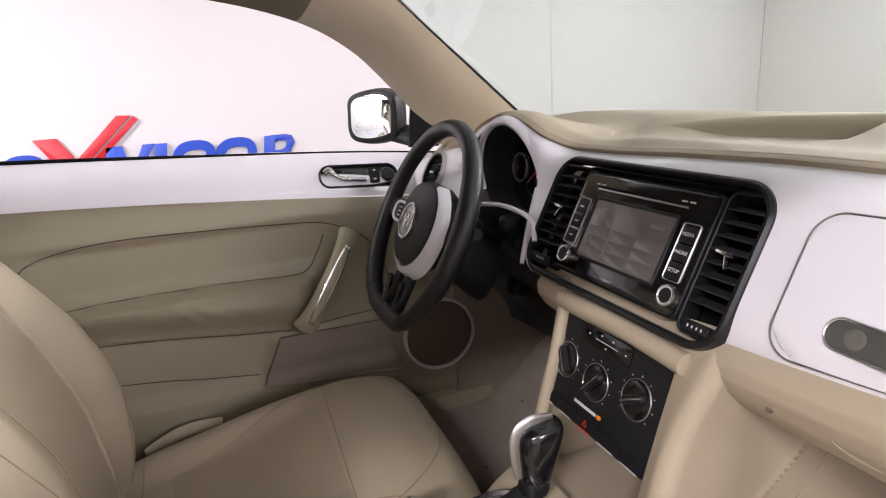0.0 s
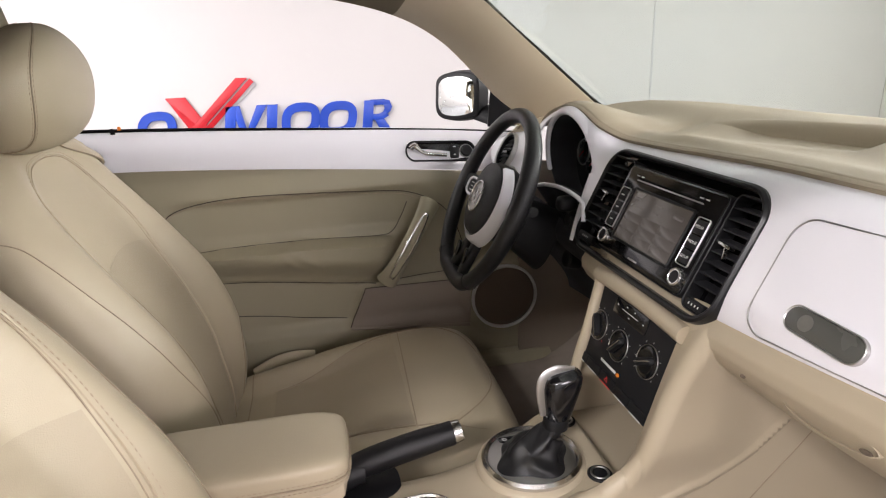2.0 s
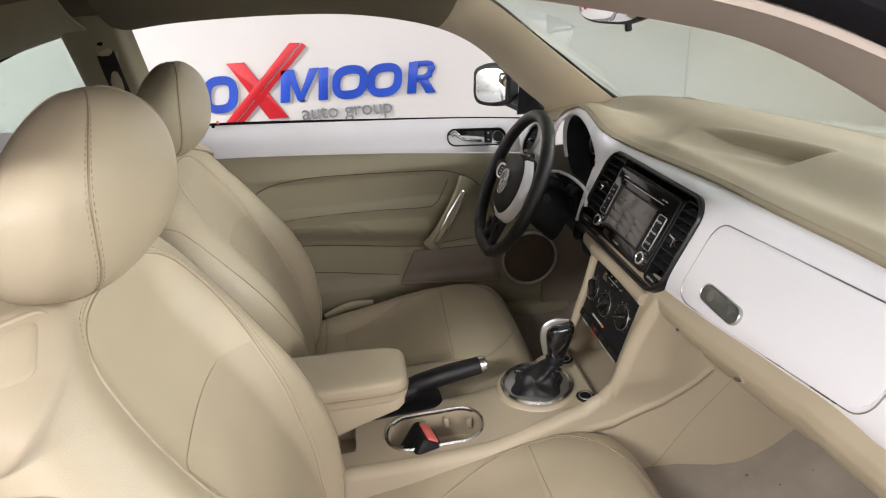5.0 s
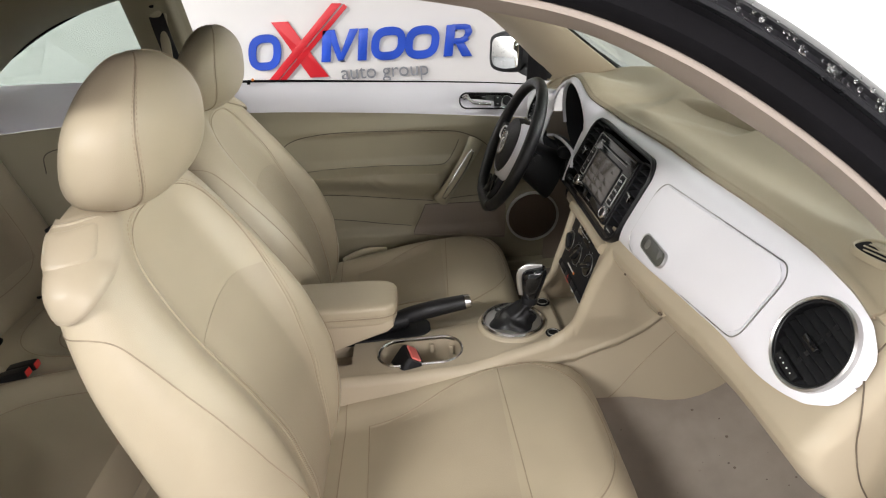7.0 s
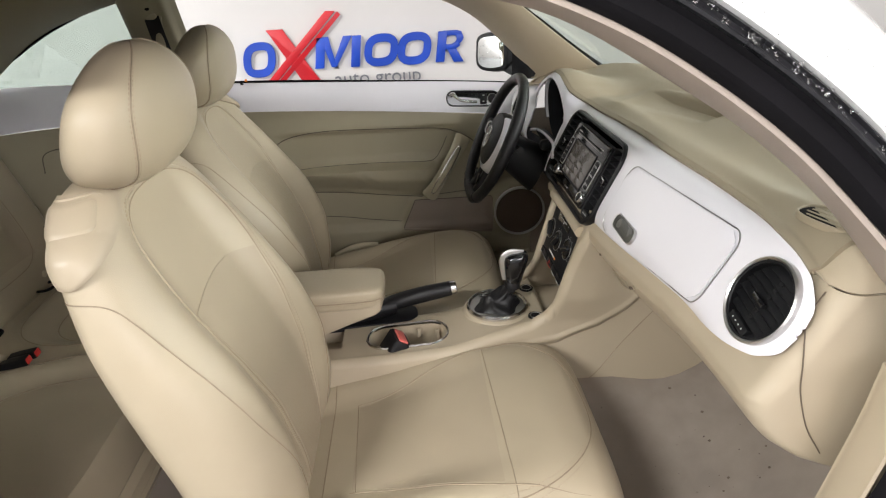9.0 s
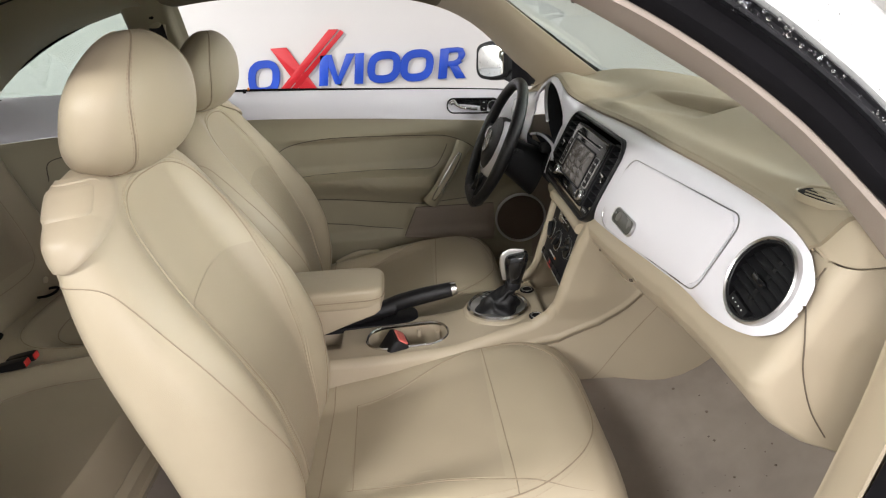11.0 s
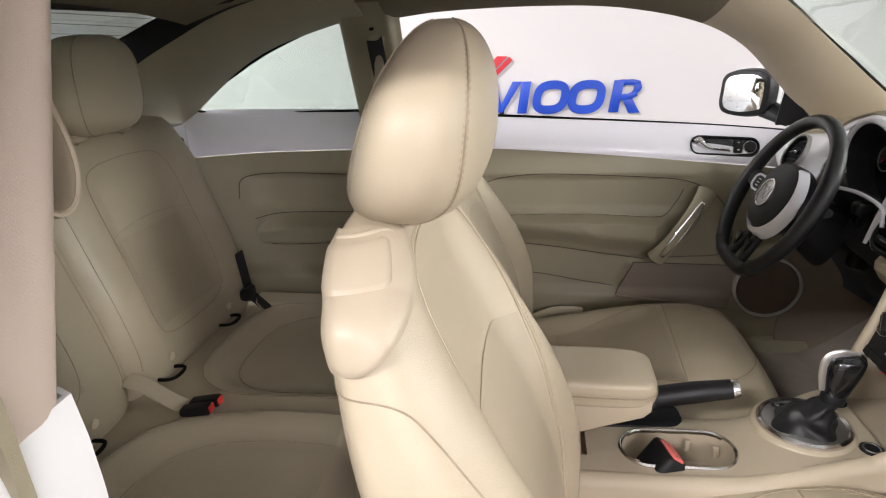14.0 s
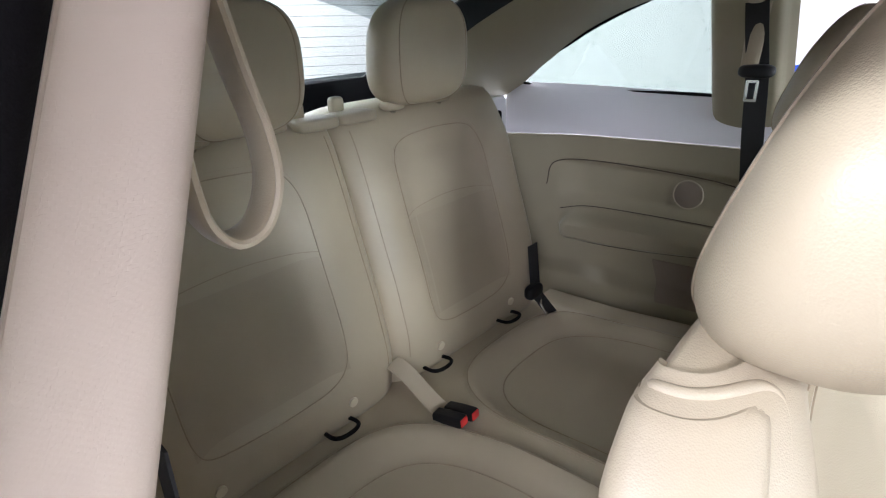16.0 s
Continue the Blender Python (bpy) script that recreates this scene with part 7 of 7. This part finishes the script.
part("tongue", moved(frame_ring(rrect(0.028, 0.040, 0.004, 3), 0.007, 0.003, 0.0005, 0.0), basis((-1.372, 0.410, 0.566), (0.35, -0.93, 0), (-0.5, 0.1, 0.85))), CHROME, belt, "metal belt tongue")
part("webbing", sheet([[Vector((-1.392 + 0.035 * k / 6, 0.402 + 0.03 * k / 6 + w, 0.602 - 0.066 * k / 6)) for w in (-0.02, 0, 0.02)] for k in range(7)], 0.002), WEBBING, belt)

# ---------------------------------------------------------------- driver's door
door = tagged(thing("door_1", (-0.45, 0.72, 0.36), "closed driver's door with beige vinyl lining and white top trim", "car door"), kind="structure")


def door_top(x):
    return curve(x, [-0.98, -0.80, -0.42, -0.14, 0.06], [0.945, 0.939, 0.915, 0.892, 0.874])


def door_y(x, z):
    """How far in the lining stands: armrest, map pocket and hollows."""
    y = 0.700 - 0.012 * ramp(0.92 - z, 0.0, 0.06)
    arm_top = curve(x, [-0.98, -0.65, -0.44, -0.27, -0.20, -0.1], [0.735, 0.744, 0.746, 0.738, 0.79, 0.82])
    arm_low = curve(x, [-0.98, -0.64, -0.37, -0.28, -0.1], [0.672, 0.658, 0.625, 0.62, 0.62])
    inside = (0.20 * ramp(z, arm_low - 0.003, arm_low + 0.006) + 0.80 * ramp(z, arm_low + 0.004, arm_low + 0.075)) * (1 - ramp(z, arm_top - 0.012, arm_top + 0.004))
    for cx, cz, slope, amp in ((-0.540, 0.700, 0.9, 0.0040), (-0.505, 0.695, -1.2, 0.0046), (-0.470, 0.705, -0.7, 0.0030), (-0.60, 0.690, 0.5, 0.0028)):
        along, across = (x - cx) + slope * (z - cz), (z - cz) - slope * (x - cx)
        y -= amp * math.exp(-(along / 0.045) ** 2 - (across / 0.011) ** 2) * inside
    y -= 0.046 * inside * (1 - ramp(x, -0.30, -0.25)) * ramp(x, -0.99, -0.90)
    hollow = ramp(z, 0.745, 0.775) * (1 - ramp(z, 0.845, 0.866)) * ramp(x, -0.80, -0.70) * (1 - ramp(x, -0.25, -0.15))
    y += 0.010 * hollow
    low = (1 - ramp(z, 0.500, 0.535)) * ramp(z, 0.36, 0.42)
    y -= 0.018 * low
    pocket = ramp(x, -0.395 + 0.35 * (z - 0.53), -0.375 + 0.35 * (z - 0.53)) * (1 - ramp(x, -0.06, 0.0)) * ramp(z, 0.495, 0.515) * (1 - ramp(z, 0.600, 0.618))
    y -= 0.012 * pocket * (0.35 + 0.65 * ramp(z, 0.50, 0.56))
    d = math.hypot(x - 0.018, z - 0.548)
    k = 1 - ramp(d, 0.094, 0.118)
    y += (0.664 - y) * k
    return y


NX, NZ = 170, 100
rows = []
for k in range(NZ + 1):
    row = []
    for j in range(NX + 1):
        x = -0.985 + 1.13 * j / NX
        z = 0.36 + (door_top(x) - 0.36) * k / NZ
        row.append((x, door_y(x, z), z))
    rows.append(row)
lining = part("lining", sheet([r[::-1] for r in rows], 0.012), DOORSKIN, door, "olive beige vinyl door lining")
# white top trim
rows = []
for k in range(13):
    t = k / 12
    row = []
    for j in range(81):
        x = -0.985 + 1.06 * j / 80
        zt = curve(x, [-0.98, -0.80, -0.42, -0.14, 0.09], [1.027, 1.020, 1.001, 0.984, 0.962])
        z = door_top(x) + 0.002 + (zt - door_top(x)) * t
        row.append((x, 0.694 + 0.056 * t ** 1.5 - 0.006 * math.sin(math.pi * t), z))
    rows.append(row)
part("top_trim", sheet([r[::-1] for r in rows], 0.008), WHITE, door, "glossy white door top trim")
edge = [Vector((-0.985 + 1.06 * j / 60, 0.752, curve(-0.985 + 1.06 * j / 60, [-0.98, -0.80, -0.42, -0.14, 0.09], [1.032, 1.025, 1.002, 0.983, 0.962]) + 0.001)) for j in range(61)]
part("window_slot", tube(edge, 0.004, 6), RUBBER, door, "thin black window seal")
part("outer_ledge", sheet([[(-0.985 + 1.06 * j / 30, 0.755 + 0.05 * k / 3, curve(-0.985 + 1.06 * j / 30, [-0.98, -0.80, -0.42, -0.14, 0.09], [1.025, 1.017, 0.997, 0.979, 0.955]) - 0.02 * k / 3) for j in range(31)] for k in range(4)], 0.01), PAINT, door, "white painted outer door edge")
part("lock_pin", moved(turned([(0.005, 0.0), (0.005, 0.010), (0.003, 0.013)], 12), Matrix.Translation((-0.868, 0.738, 1.022))), RUBBER, door, "black lock pin")
part("lock_mark", moved(turned([(0.004, 0.0), (0.004, 0.006), (0.002, 0.008)], 10), Matrix.Translation((-0.856, 0.747, 1.030))), AMBER, door, "small amber mark")


def on_door(x, z, off=0.0015):
    return Vector((x, door_y(x, z) - off, z))


DARKSEAM = material("dark_seam", (0.075, 0.056, 0.040), 0.8, bump=0.1, bscale=1200)


def door_seam(pts, r=0.0014, n=60, mat=DARKSEAM):
    return part("seam", tube([on_door(p[0], p[1], 0.0012) for p in [(q.x, q.z) for q in smooth_path([(x, 0, z) for x, z in pts], n)]], r, 5), mat, lining)


door_seam([(-0.79, 0.790), (-0.775, 0.835), (-0.70, 0.858), (-0.60, 0.866), (-0.45, 0.862), (-0.32, 0.855), (-0.22, 0.845), (-0.15, 0.815), (-0.11, 0.77), (-0.085, 0.70), (-0.085, 0.655)], 0.0012, 90)
door_seam([(-0.80, 0.782), (-0.783, 0.829), (-0.705, 0.851), (-0.60, 0.859), (-0.45, 0.855), (-0.32, 0.848), (-0.225, 0.838), (-0.16, 0.808)], 0.0008, 80, PIPING)
door_seam([(-0.80, 0.738), (-0.64, 0.747), (-0.44, 0.748), (-0.30, 0.742), (-0.262, 0.752), (-0.238, 0.785), (-0.222, 0.820)], 0.0012, 70)
door_seam([(-0.97, 0.668), (-0.64, 0.657), (-0.37, 0.624), (-0.315, 0.616)], 0.0013, 50)
door_seam([(-0.30, 0.618), (-0.20, 0.626), (-0.12, 0.632), (-0.06, 0.66)], 0.0011, 40)
door_seam([(-0.97, 0.60), (-0.63, 0.566), (-0.50, 0.545), (-0.395, 0.530)], 0.0012, 50)
rows = []
for k in range(15):
    t = k / 14
    row = []
    for j in range(41):
        z = 0.510 + 0.098 * t
        x0 = -0.378 + 0.46 * (z - 0.533)
        x = x0 + (-0.075 - x0) * j / 40
        row.append(on_door(x, z - 0.028 * (j / 40) * (1 - t * 0.9), 0.004))
    rows.append(row)
part("map_pocket", sheet([r[::-1] for r in rows], 0.004), POCKET, door, "brown textured map pocket")
part("pocket_seam", tube([p + Vector((0, -0.001, 0)) for p in [r[0] for r in rows]] + [p + Vector((0, -0.001, 0.001)) for p in rows[-1][1:]], 0.0012, 5), DARKSEAM, door, "dark seam of the pocket")
line = [on_door(-0.388 + 0.31 * j / 30, 0.508 - 0.030 * (j / 30), 0.0065) for j in range(31)]
part("pocket_lip", tube(line, 0.004, 8), POCKET, door, "dark lower lip of the pocket")
part("speaker_grille", moved(plate(oval(0.164, 0.164, 56), 0.006, 0.003, -0.004), basis((0.018, door_y(0.018, 0.548) - 0.002, 0.548), (1, 0, 0), (0, 0, 1))), SPEAKER, door, "brown speaker cloth")
part("speaker_ring", moved(frame_ring(oval(0.178, 0.178, 56), 0.0065, 0.011, 0.002, -0.004), basis((0.018, door_y(0.018, 0.548) - 0.002, 0.548), (1, 0, 0), (0, 0, 1))), SILVERPAINT, door, "pale silver speaker ring")
# pull handle
h0, h1 = Vector((-0.170, 0.660, 0.822)), Vector((-0.292, 0.632, 0.640))
hp = []
for k in range(25):
    t = k / 24
    c = h0.lerp(h1, t)
    c.y -= 0.022 * math.sin(math.pi * t) ** 0.6
    hp.append(c)
pull = part("pull_handle", tube(hp, [0.020 + 0.007 * abs(2 * k / 24 - 1) ** 3 for k in range(25)], 14, flat=0.62, up=(0, 1, 0)), DOORSKIN, door, "olive beige door pull")
inlay = []
for k in range(25):
    t = 0.12 + 0.80 * k / 24
    c = h0.lerp(h1, t)
    c.y -= 0.022 * math.sin(math.pi * t) ** 0.6 + 0.0148 + 0.004 * abs(2 * t - 1) ** 3
    inlay.append(c)
hs_ = (h1 - h0).normalized().cross(Vector((0, 1, 0))).normalized()
ring_ = [inlay[k] + hs_ * (0.0092 * math.sin(math.pi * (0.03 + 0.94 * k / 24)) ** 0.35) for k in range(25)] + [inlay[k] - hs_ * (0.0092 * math.sin(math.pi * (0.03 + 0.94 * k / 24)) ** 0.35) for k in range(24, -1, -1)]
part("handle_frame", tube(ring_, 0.0026, 8, closed=True), CHROME, pull, "chrome frame on the pull")
part("handle_inlay", tube([p + Vector((0, -0.0010, 0)) for p in inlay[1:-1]], 0.0078, 12, flat=0.25, up=(0, 1, 0)), DOORSKIN, pull)
# release handle in its black recess
DHM = basis((-0.128, 0.708, 0.935), (1, 0, -0.06), (0.0, 0.42, 0.9))
rec = part("handle_recess", moved(frame_ring(rrect(0.176, 0.052, 0.024, 8), 0.004, 0.008, 0.002, -0.004), DHM), BLACK, door, "black oval handle surround")
part("recess_back", moved(plate(rrect(0.168, 0.046, 0.021, 8), 0.002, 0.001, -0.004), DHM), GLOSSBLACK, rec)
lev = [DHM @ Vector(p) for p in ((-0.076, 0.006, 0.008), (-0.066, 0.012, 0.011), (-0.056, 0.002, 0.013), (-0.040, -0.008, 0.014), (-0.010, -0.011, 0.013), (0.012, -0.012, 0.010))]
part("release_lever", tube(smooth_path(lev, 30), [0.0075 - 0.003 * ramp(k / 30, 0.2, 0.5) for k in range(31)], 10), CHROME, rec, "chrome release lever")
part("lock_switch", moved(plate(rrect(0.022, 0.036, 0.004, 4), 0.008, 0.002, 0.0), DHM @ Matrix.Translation((0.034, 0, 0))), BLACK, rec, "black lock switch")
for k in (-1, 1):
    part("switch_mark", moved(block(-0.003, 0.003, -0.0015, 0.0015, 0.0078, 0.0085, 0.0003), DHM @ Matrix.Translation((0.034, 0.010 * k, 0))), PALE, rec)
part("mirror_dial", moved(turned([(0.015, 0.0), (0.015, 0.009), (0.012, 0.012), (0.009, 0.012)], 24), DHM @ Matrix.Translation((0.064, 0, 0))), BLACK, rec, "round black mirror dial")
part("dial_ring", moved(frame_ring(oval(0.034, 0.034, 24), 0.0015, 0.006, 0.0005, 0.0), DHM @ Matrix.Translation((0.064, 0, 0))), SATIN, rec)

# left outside mirror
omirror = thing("outside_mirror", (-0.03, 0.90, 0.99), "white door mirror in a black housing with water spots", "door mirror")
MO = basis((-0.030, 0.897, 1.052), (0.62, -0.78, 0.0), (0.03, 0.02, 1.0))
shape = [(-0.070, 0.010), (-0.070, -0.035), (-0.050, -0.056), (0.0, -0.060), (0.055, -0.050), (0.070, -0.035), (0.072, 0.030), (0.060, 0.052), (0.020, 0.062), (-0.040, 0.056), (-0.066, 0.040)]
sm = [(q.x, q.y) for q in smooth_path([(x, y, 0) for x, y in shape], 44, True)]
part("housing", moved(loft([[(x * w, y * w, z) for x, y in sm] for z, w in ((0.018, 0.96), (0.014, 1.05), (-0.01, 1.12), (-0.03, 1.08), (-0.06, 0.90), (-0.080, 0.4))]), MO), BLACK, omirror, "black mirror housing")
part("cap", moved(loft([[(x * w, y * w + 0.003, z) for x, y in sm] for z, w in ((-0.022, 1.11), (-0.045, 1.05), (-0.068, 0.92), (-0.090, 0.58), (-0.097, 0.2))]), MO), PAINT, omirror, "white painted mirror cap")
part("glass", moved(plate([(x * 0.86, y * 0.86) for x, y in sm], 0.0185, 0.001, 0.010), MO), MIRROR, omirror, "mirror glass spotted with water")
part("foot", tube(smooth_path([(0.0, 0.90, 1.02), (0.03, 0.83, 1.005), (0.05, 0.77, 0.995)], 16), [0.030 - 0.006 * k / 16 for k in range(17)], 12, flat=0.6), BLACK, omirror, "black mirror foot")
part("sail_panel", sheet([[(0.005 + 0.075 * j / 6, 0.752 - 0.42 * (0.0 + 0.10 * k / 6) * (1 - j / 6 * 0.1), 0.985 + 0.115 * (k / 6) * (1 - j / 7)) for j in range(7)] for k in range(7)], 0.006), BLACK, omirror, "black mirror sail panel")

# inside mirror
imirror = thing("rear_view_mirror", (0.03, 0.06, 1.27), "black rear-view mirror hung from the windscreen", "rear-view mirror")
IM = basis((0.015, 0.108, 1.294), (0.10, -0.99, 0.0), (-0.15, 0, 0.98))
part("housing", moved(loft([[(x * w, y * w, z) for x, y in oval(0.235, 0.072, 44, 3.0)] for z, w in ((0.010, 0.97), (0.004, 1.03), (-0.012, 1.0), (-0.030, 0.80), (-0.036, 0.4))]), IM), BLACK, imirror, "black mirror housing")
part("glass", moved(plate(oval(0.222, 0.062, 40, 3.0), 0.0125, 0.001, 0.008), IM), MIRROR, imirror, "mirror glass")
part("dip_lever", moved(block(0.046, 0.056, -0.048, -0.030, -0.004, 0.006, 0.002), IM), BLACK, imirror, "small black dip lever")
part("stem", tube([(0.03, 0.108, 1.30), (0.07, 0.07, 1.33), (0.045, 0.04, 1.372)], 0.011, 10), BLACK, imirror, "black mirror stem")

# ---------------------------------------------------------------- rear side trim behind the driver
side = thing("rear_side_trim", (-1.3, 0.66, 0.45), "beige rear side trim with armrest, speaker and white top", "side trim")


def side_y2(x, z):
    y = 0.668 - 0.05 * ramp(-x, 1.40, 1.72)
    arm_low = curve(x, [-1.50, -1.43, -1.25, -1.0], [0.690, 0.655, 0.662, 0.690])
    arm_top = curve(x, [-1.50, -1.43, -1.25, -1.0], [0.700, 0.738, 0.752, 0.752])
    y -= 0.062 * ramp(z, arm_low - 0.004, arm_low + 0.022) * (1 - ramp(z, arm_top - 0.03, arm_top + 0.004)) * ramp(x, -1.49, -1.44)
    y += 0.016 * ramp(z, 0.76, 0.79) * (1 - ramp(z, 0.86, 0.88)) * ramp(x, -1.50, -1.42)
    y -= 0.035 * (1 - ramp(z, 0.55, 0.59))
    return y


def side_top(x):
    return curve(x, [-1.75, -1.68, -1.31, -0.97], [0.928, 0.930, 0.940, 0.945])


rows = []
for k in range(81):
    row = []
    for j in range(91):
        x = -1.75 + 0.775 * j / 90
        z = 0.42 + (side_top(x) - 0.42) * k / 80
        row.append((x, side_y2(x, z), z))
    rows.append(row)
sl = part("lining", sheet([r[::-1] for r in rows], 0.012), DOORSKIN, side, "beige moulded side lining")
rows = []
for k in range(11):
    t = k / 10
    row = []
    for j in range(61):
        x = -1.75 + 0.775 * j / 60
        zt = curve(x, [-1.75, -1.62, -1.12, -0.97], [1.020, 1.058, 1.048, 1.036])
        z = side_top(x) + 0.002 + (zt - side_top(x)) * t
        inset_rear = 0.05 * ramp(-x, 1.40, 1.72)
        row.append((x, 0.676 - inset_rear + (wy(zt) + 0.002 - 0.676 + inset_rear) * t ** 1.4, z))
    rows.append(row)
part("top_trim", sheet([r[::-1] for r in rows], 0.008), WHITE, side, "glossy white top trim")


def on_side(x, z, off=0.0012):
    return Vector((x, side_y2(x, z) - off, z))


# brown plate puts in the shade of the recess under the armrest
pocket = [[on_side(-1.214 + 0.22 * j / 14 + 0.03 * (1 - k / 6), 0.545 + 0.006 * j / 14 + 0.098 * k / 6, 0.003) for j in range(15)] for k in range(7)]
part("side_pocket", sheet([r[::-1] for r in pocket], 0.003), POCKET, side, "brown textured plate for the shaded side pocket")
part("speaker_cover", moved(plate(oval(0.066, 0.066, 36), 0.003, 0.001, -0.004), basis(on_side(-1.150, 0.820, 0.0), (1, 0, 0), (0, 0.05, 1))), POCKET, side, "round brown tweeter cover")
part("speaker_rim", moved(frame_ring(oval(0.072, 0.072, 36), 0.0035, 0.004, 0.001, -0.004), basis(on_side(-1.150, 0.820, 0.0), (1, 0, 0), (0, 0.05, 1))), PLASTIC, side)
for pts in ([(-1.52, 0.80), (-1.50, 0.862), (-1.40, 0.876), (-1.25, 0.874), (-1.10, 0.862), (-1.0, 0.845)], [(-1.48, 0.735), (-1.40, 0.752), (-1.25, 0.757), (-1.0, 0.757)], [(-1.47, 0.665), (-1.42, 0.650), (-1.25, 0.657), (-1.0, 0.685)]):
    part("seam", tube([on_side(q.x, q.z) for q in smooth_path([(x, 0, z) for x, z in pts], 50)], 0.0014, 5), DARKSEAM, sl)

# ---------------------------------------------------------------- belts and straps on the centre pillars
fbelt = thing("front_seat_belt", (-1.03, 0.60, 0.60), "black driver's seat belt hanging down the centre pillar", "seat belt")
path = [(-1.040, 0.588, 1.262), (-1.030, 0.582, 1.20), (-1.016, 0.578, 1.10), (-1.006, 0.590, 0.95), (-1.000, 0.612, 0.80), (-0.998, 0.625, 0.62)]
sp = smooth_path(path, 40)
part("webbing", sheet([[p + Vector((w, 0.003 * math.sin(30 * p.z), 0)) for w in (-0.021, -0.007, 0.007, 0.021)] for p in sp], 0.002), WEBBING, fbelt, "black belt webbing")
part("belt_anchor", soft_block(-1.062, -1.018, 0.580, 0.604, 1.235, 1.292, 3.0, 20, 14), PLASTIC, fbelt, "beige belt anchor cover")
part("anchor_bolt", moved(turned([(0.008, -0.004), (0.008, 0.003), (0.005, 0.005)], 14), basis((-1.040, 0.578, 1.270), (1, 0, 0), (0, 0.3, 1))), RUBBER, fbelt)
part("tongue_cover", soft_block(-1.050, -0.984, 0.558, 0.594, 1.103, 1.130, 3.0, 24, 14), BLACK, fbelt, "black tongue cover")
part("tongue", moved(frame_ring(rrect(0.024, 0.042, 0.004, 3), 0.006, 0.003, 0.0006, -0.001), basis((-1.020, 0.570, 1.080), (1, 0, 0), (0.1, 0.05, 1))), CHROME, fbelt, "metal belt tongue")


def strap_loop(points, width, label, facing):
    ob = thing("pillar_strap", points[0], label, "strap")
    p = smooth_path(points, 60)
    rings = []
    for i, c in enumerate(p):
        t = (p[min(i + 1, 60)] - p[max(i - 1, 0)]).normalized()
        sidev = (Vector(facing) - t * Vector(facing).dot(t)).normalized()
        nrm = t.cross(sidev)
        rings.append([c + sidev * (x * width / 2) + nrm * (y * 0.0035) for x, y in oval(2, 2, 16, 3.2)])
    part("loop", loft(rings), LEATHER, ob, "smooth beige strap")
    for e in (-1, 1):
        part("edge_piping", tube([sum(r, Vector()) / len(r) + (r[0] - r[8]) * (0.46 * e) for r in rings], 0.0026, 6), PLASTIC, ob, "rounded paler edge of the strap")
    return ob


strap_loop([(-1.02, 0.600, 1.31), (-1.025, 0.585, 1.22), (-1.028, 0.575, 1.14), (-1.030, 0.568, 1.118), (-1.034, 0.575, 1.12), (-1.037, 0.592, 1.20), (-1.04, 0.610, 1.30)], 0.024, "beige pull strap looped on the driver's centre pillar", (1, 0, 0))
strap_loop([(-0.985, -0.568, 1.315), (-0.995, -0.550, 1.265), (-1.0, -0.536, 1.215), (-1.0, -0.527, 1.180), (-1.0, -0.526, 1.152), (-1.0, -0.537, 1.130), (-1.0, -0.555, 1.1255), (-1.0, -0.568, 1.139), (-0.998, -0.574, 1.165), (-0.99, -0.580, 1.21), (-0.985, -0.588, 1.27)], 0.026, "beige pull strap looped on the passenger's centre pillar", (1.0, -0.05, 0.0))
pb = thing("front_seat_belt", (-1.0, -0.605, 0.60), "black passenger's seat belt behind the centre pillar", "seat belt")
part("webbing", sheet([[Vector((-1.0 + w, -0.618 - 0.1 * w, 1.03 - 0.5 * k / 12)) for w in (-0.014, 0, 0.014)] for k in range(13)], 0.002), WEBBING, pb)

# ---------------------------------------------------------------- rain drops on the drip rail, roof frame and side glass
rng = random.Random(7)


def drops(name, places, parent, label):
    geos = []
    for p, n, r in places:
        m = Vector(n).normalized().to_track_quat("Z", "Y").to_matrix().to_4x4()
        m.translation = p
        rings = [[(r * c * math.cos(2 * math.pi * j / 8), r * c * math.sin(2 * math.pi * j / 8), r * h) for j in range(8)] for c, h in ((1.0, -0.1), (0.92, 0.32), (0.62, 0.60), (0.2, 0.70))]
        geos.append(moved(loft(rings), m))
    if geos:
        tagged(part(name, join(*geos), WATER, parent, label), kind="stuff", category="water drops")


edge1, edge2, edge3 = doorway(0.0265, 0.0445), doorway(0.0305, 0.061), doorway(0.023, 0.088)
spots = []
for e, sizes, count in ((edge1, (0.0008, 0.0026), 420), (edge2, (0.0005, 0.0013), 160), (edge3, (0.0004, 0.0011), 160)):
    for i in range(count):
        f = rng.uniform(18, 66)
        k = int(f)
        p = e[k].lerp(e[k + 1], f - k)
        jit = Vector((rng.uniform(-0.006, 0.006), 0, rng.uniform(-0.006, 0.006)))
        spots.append((p + jit, (0.05, -0.95, 0.35), rng.uniform(*sizes)))
drops("water_drops", spots, None, "clear rain drops beaded on the doorway frame")
spots = []
for i in range(420):
    x = rng.uniform(-1.62, -1.12)
    z = rng.uniform(1.05, 1.27)
    lim = curve(x, [-1.64, -1.48, -1.30, -1.13], [1.057, 1.163, 1.243, 1.284])
    if z < lim - 0.01:
        spots.append((Vector(on_window(x, z, -0.0165)), (0, 1, 0.4), rng.uniform(0.0005, 0.0016)))
drops("water_drops", spots, None, "fine rain spots on the rear side glass")
spots = []
for i in range(90):
    x, y = rng.uniform(-0.060, 0.055), rng.uniform(-0.048, 0.045)
    spots.append((MO @ Vector((x * 0.9, y * 0.9, 0.0186)), MO.to_3x3() @ Vector((0, 0, 1)), rng.uniform(0.0006, 0.0017)))
drops("water_drops", spots, None, "rain spots on the door mirror glass")
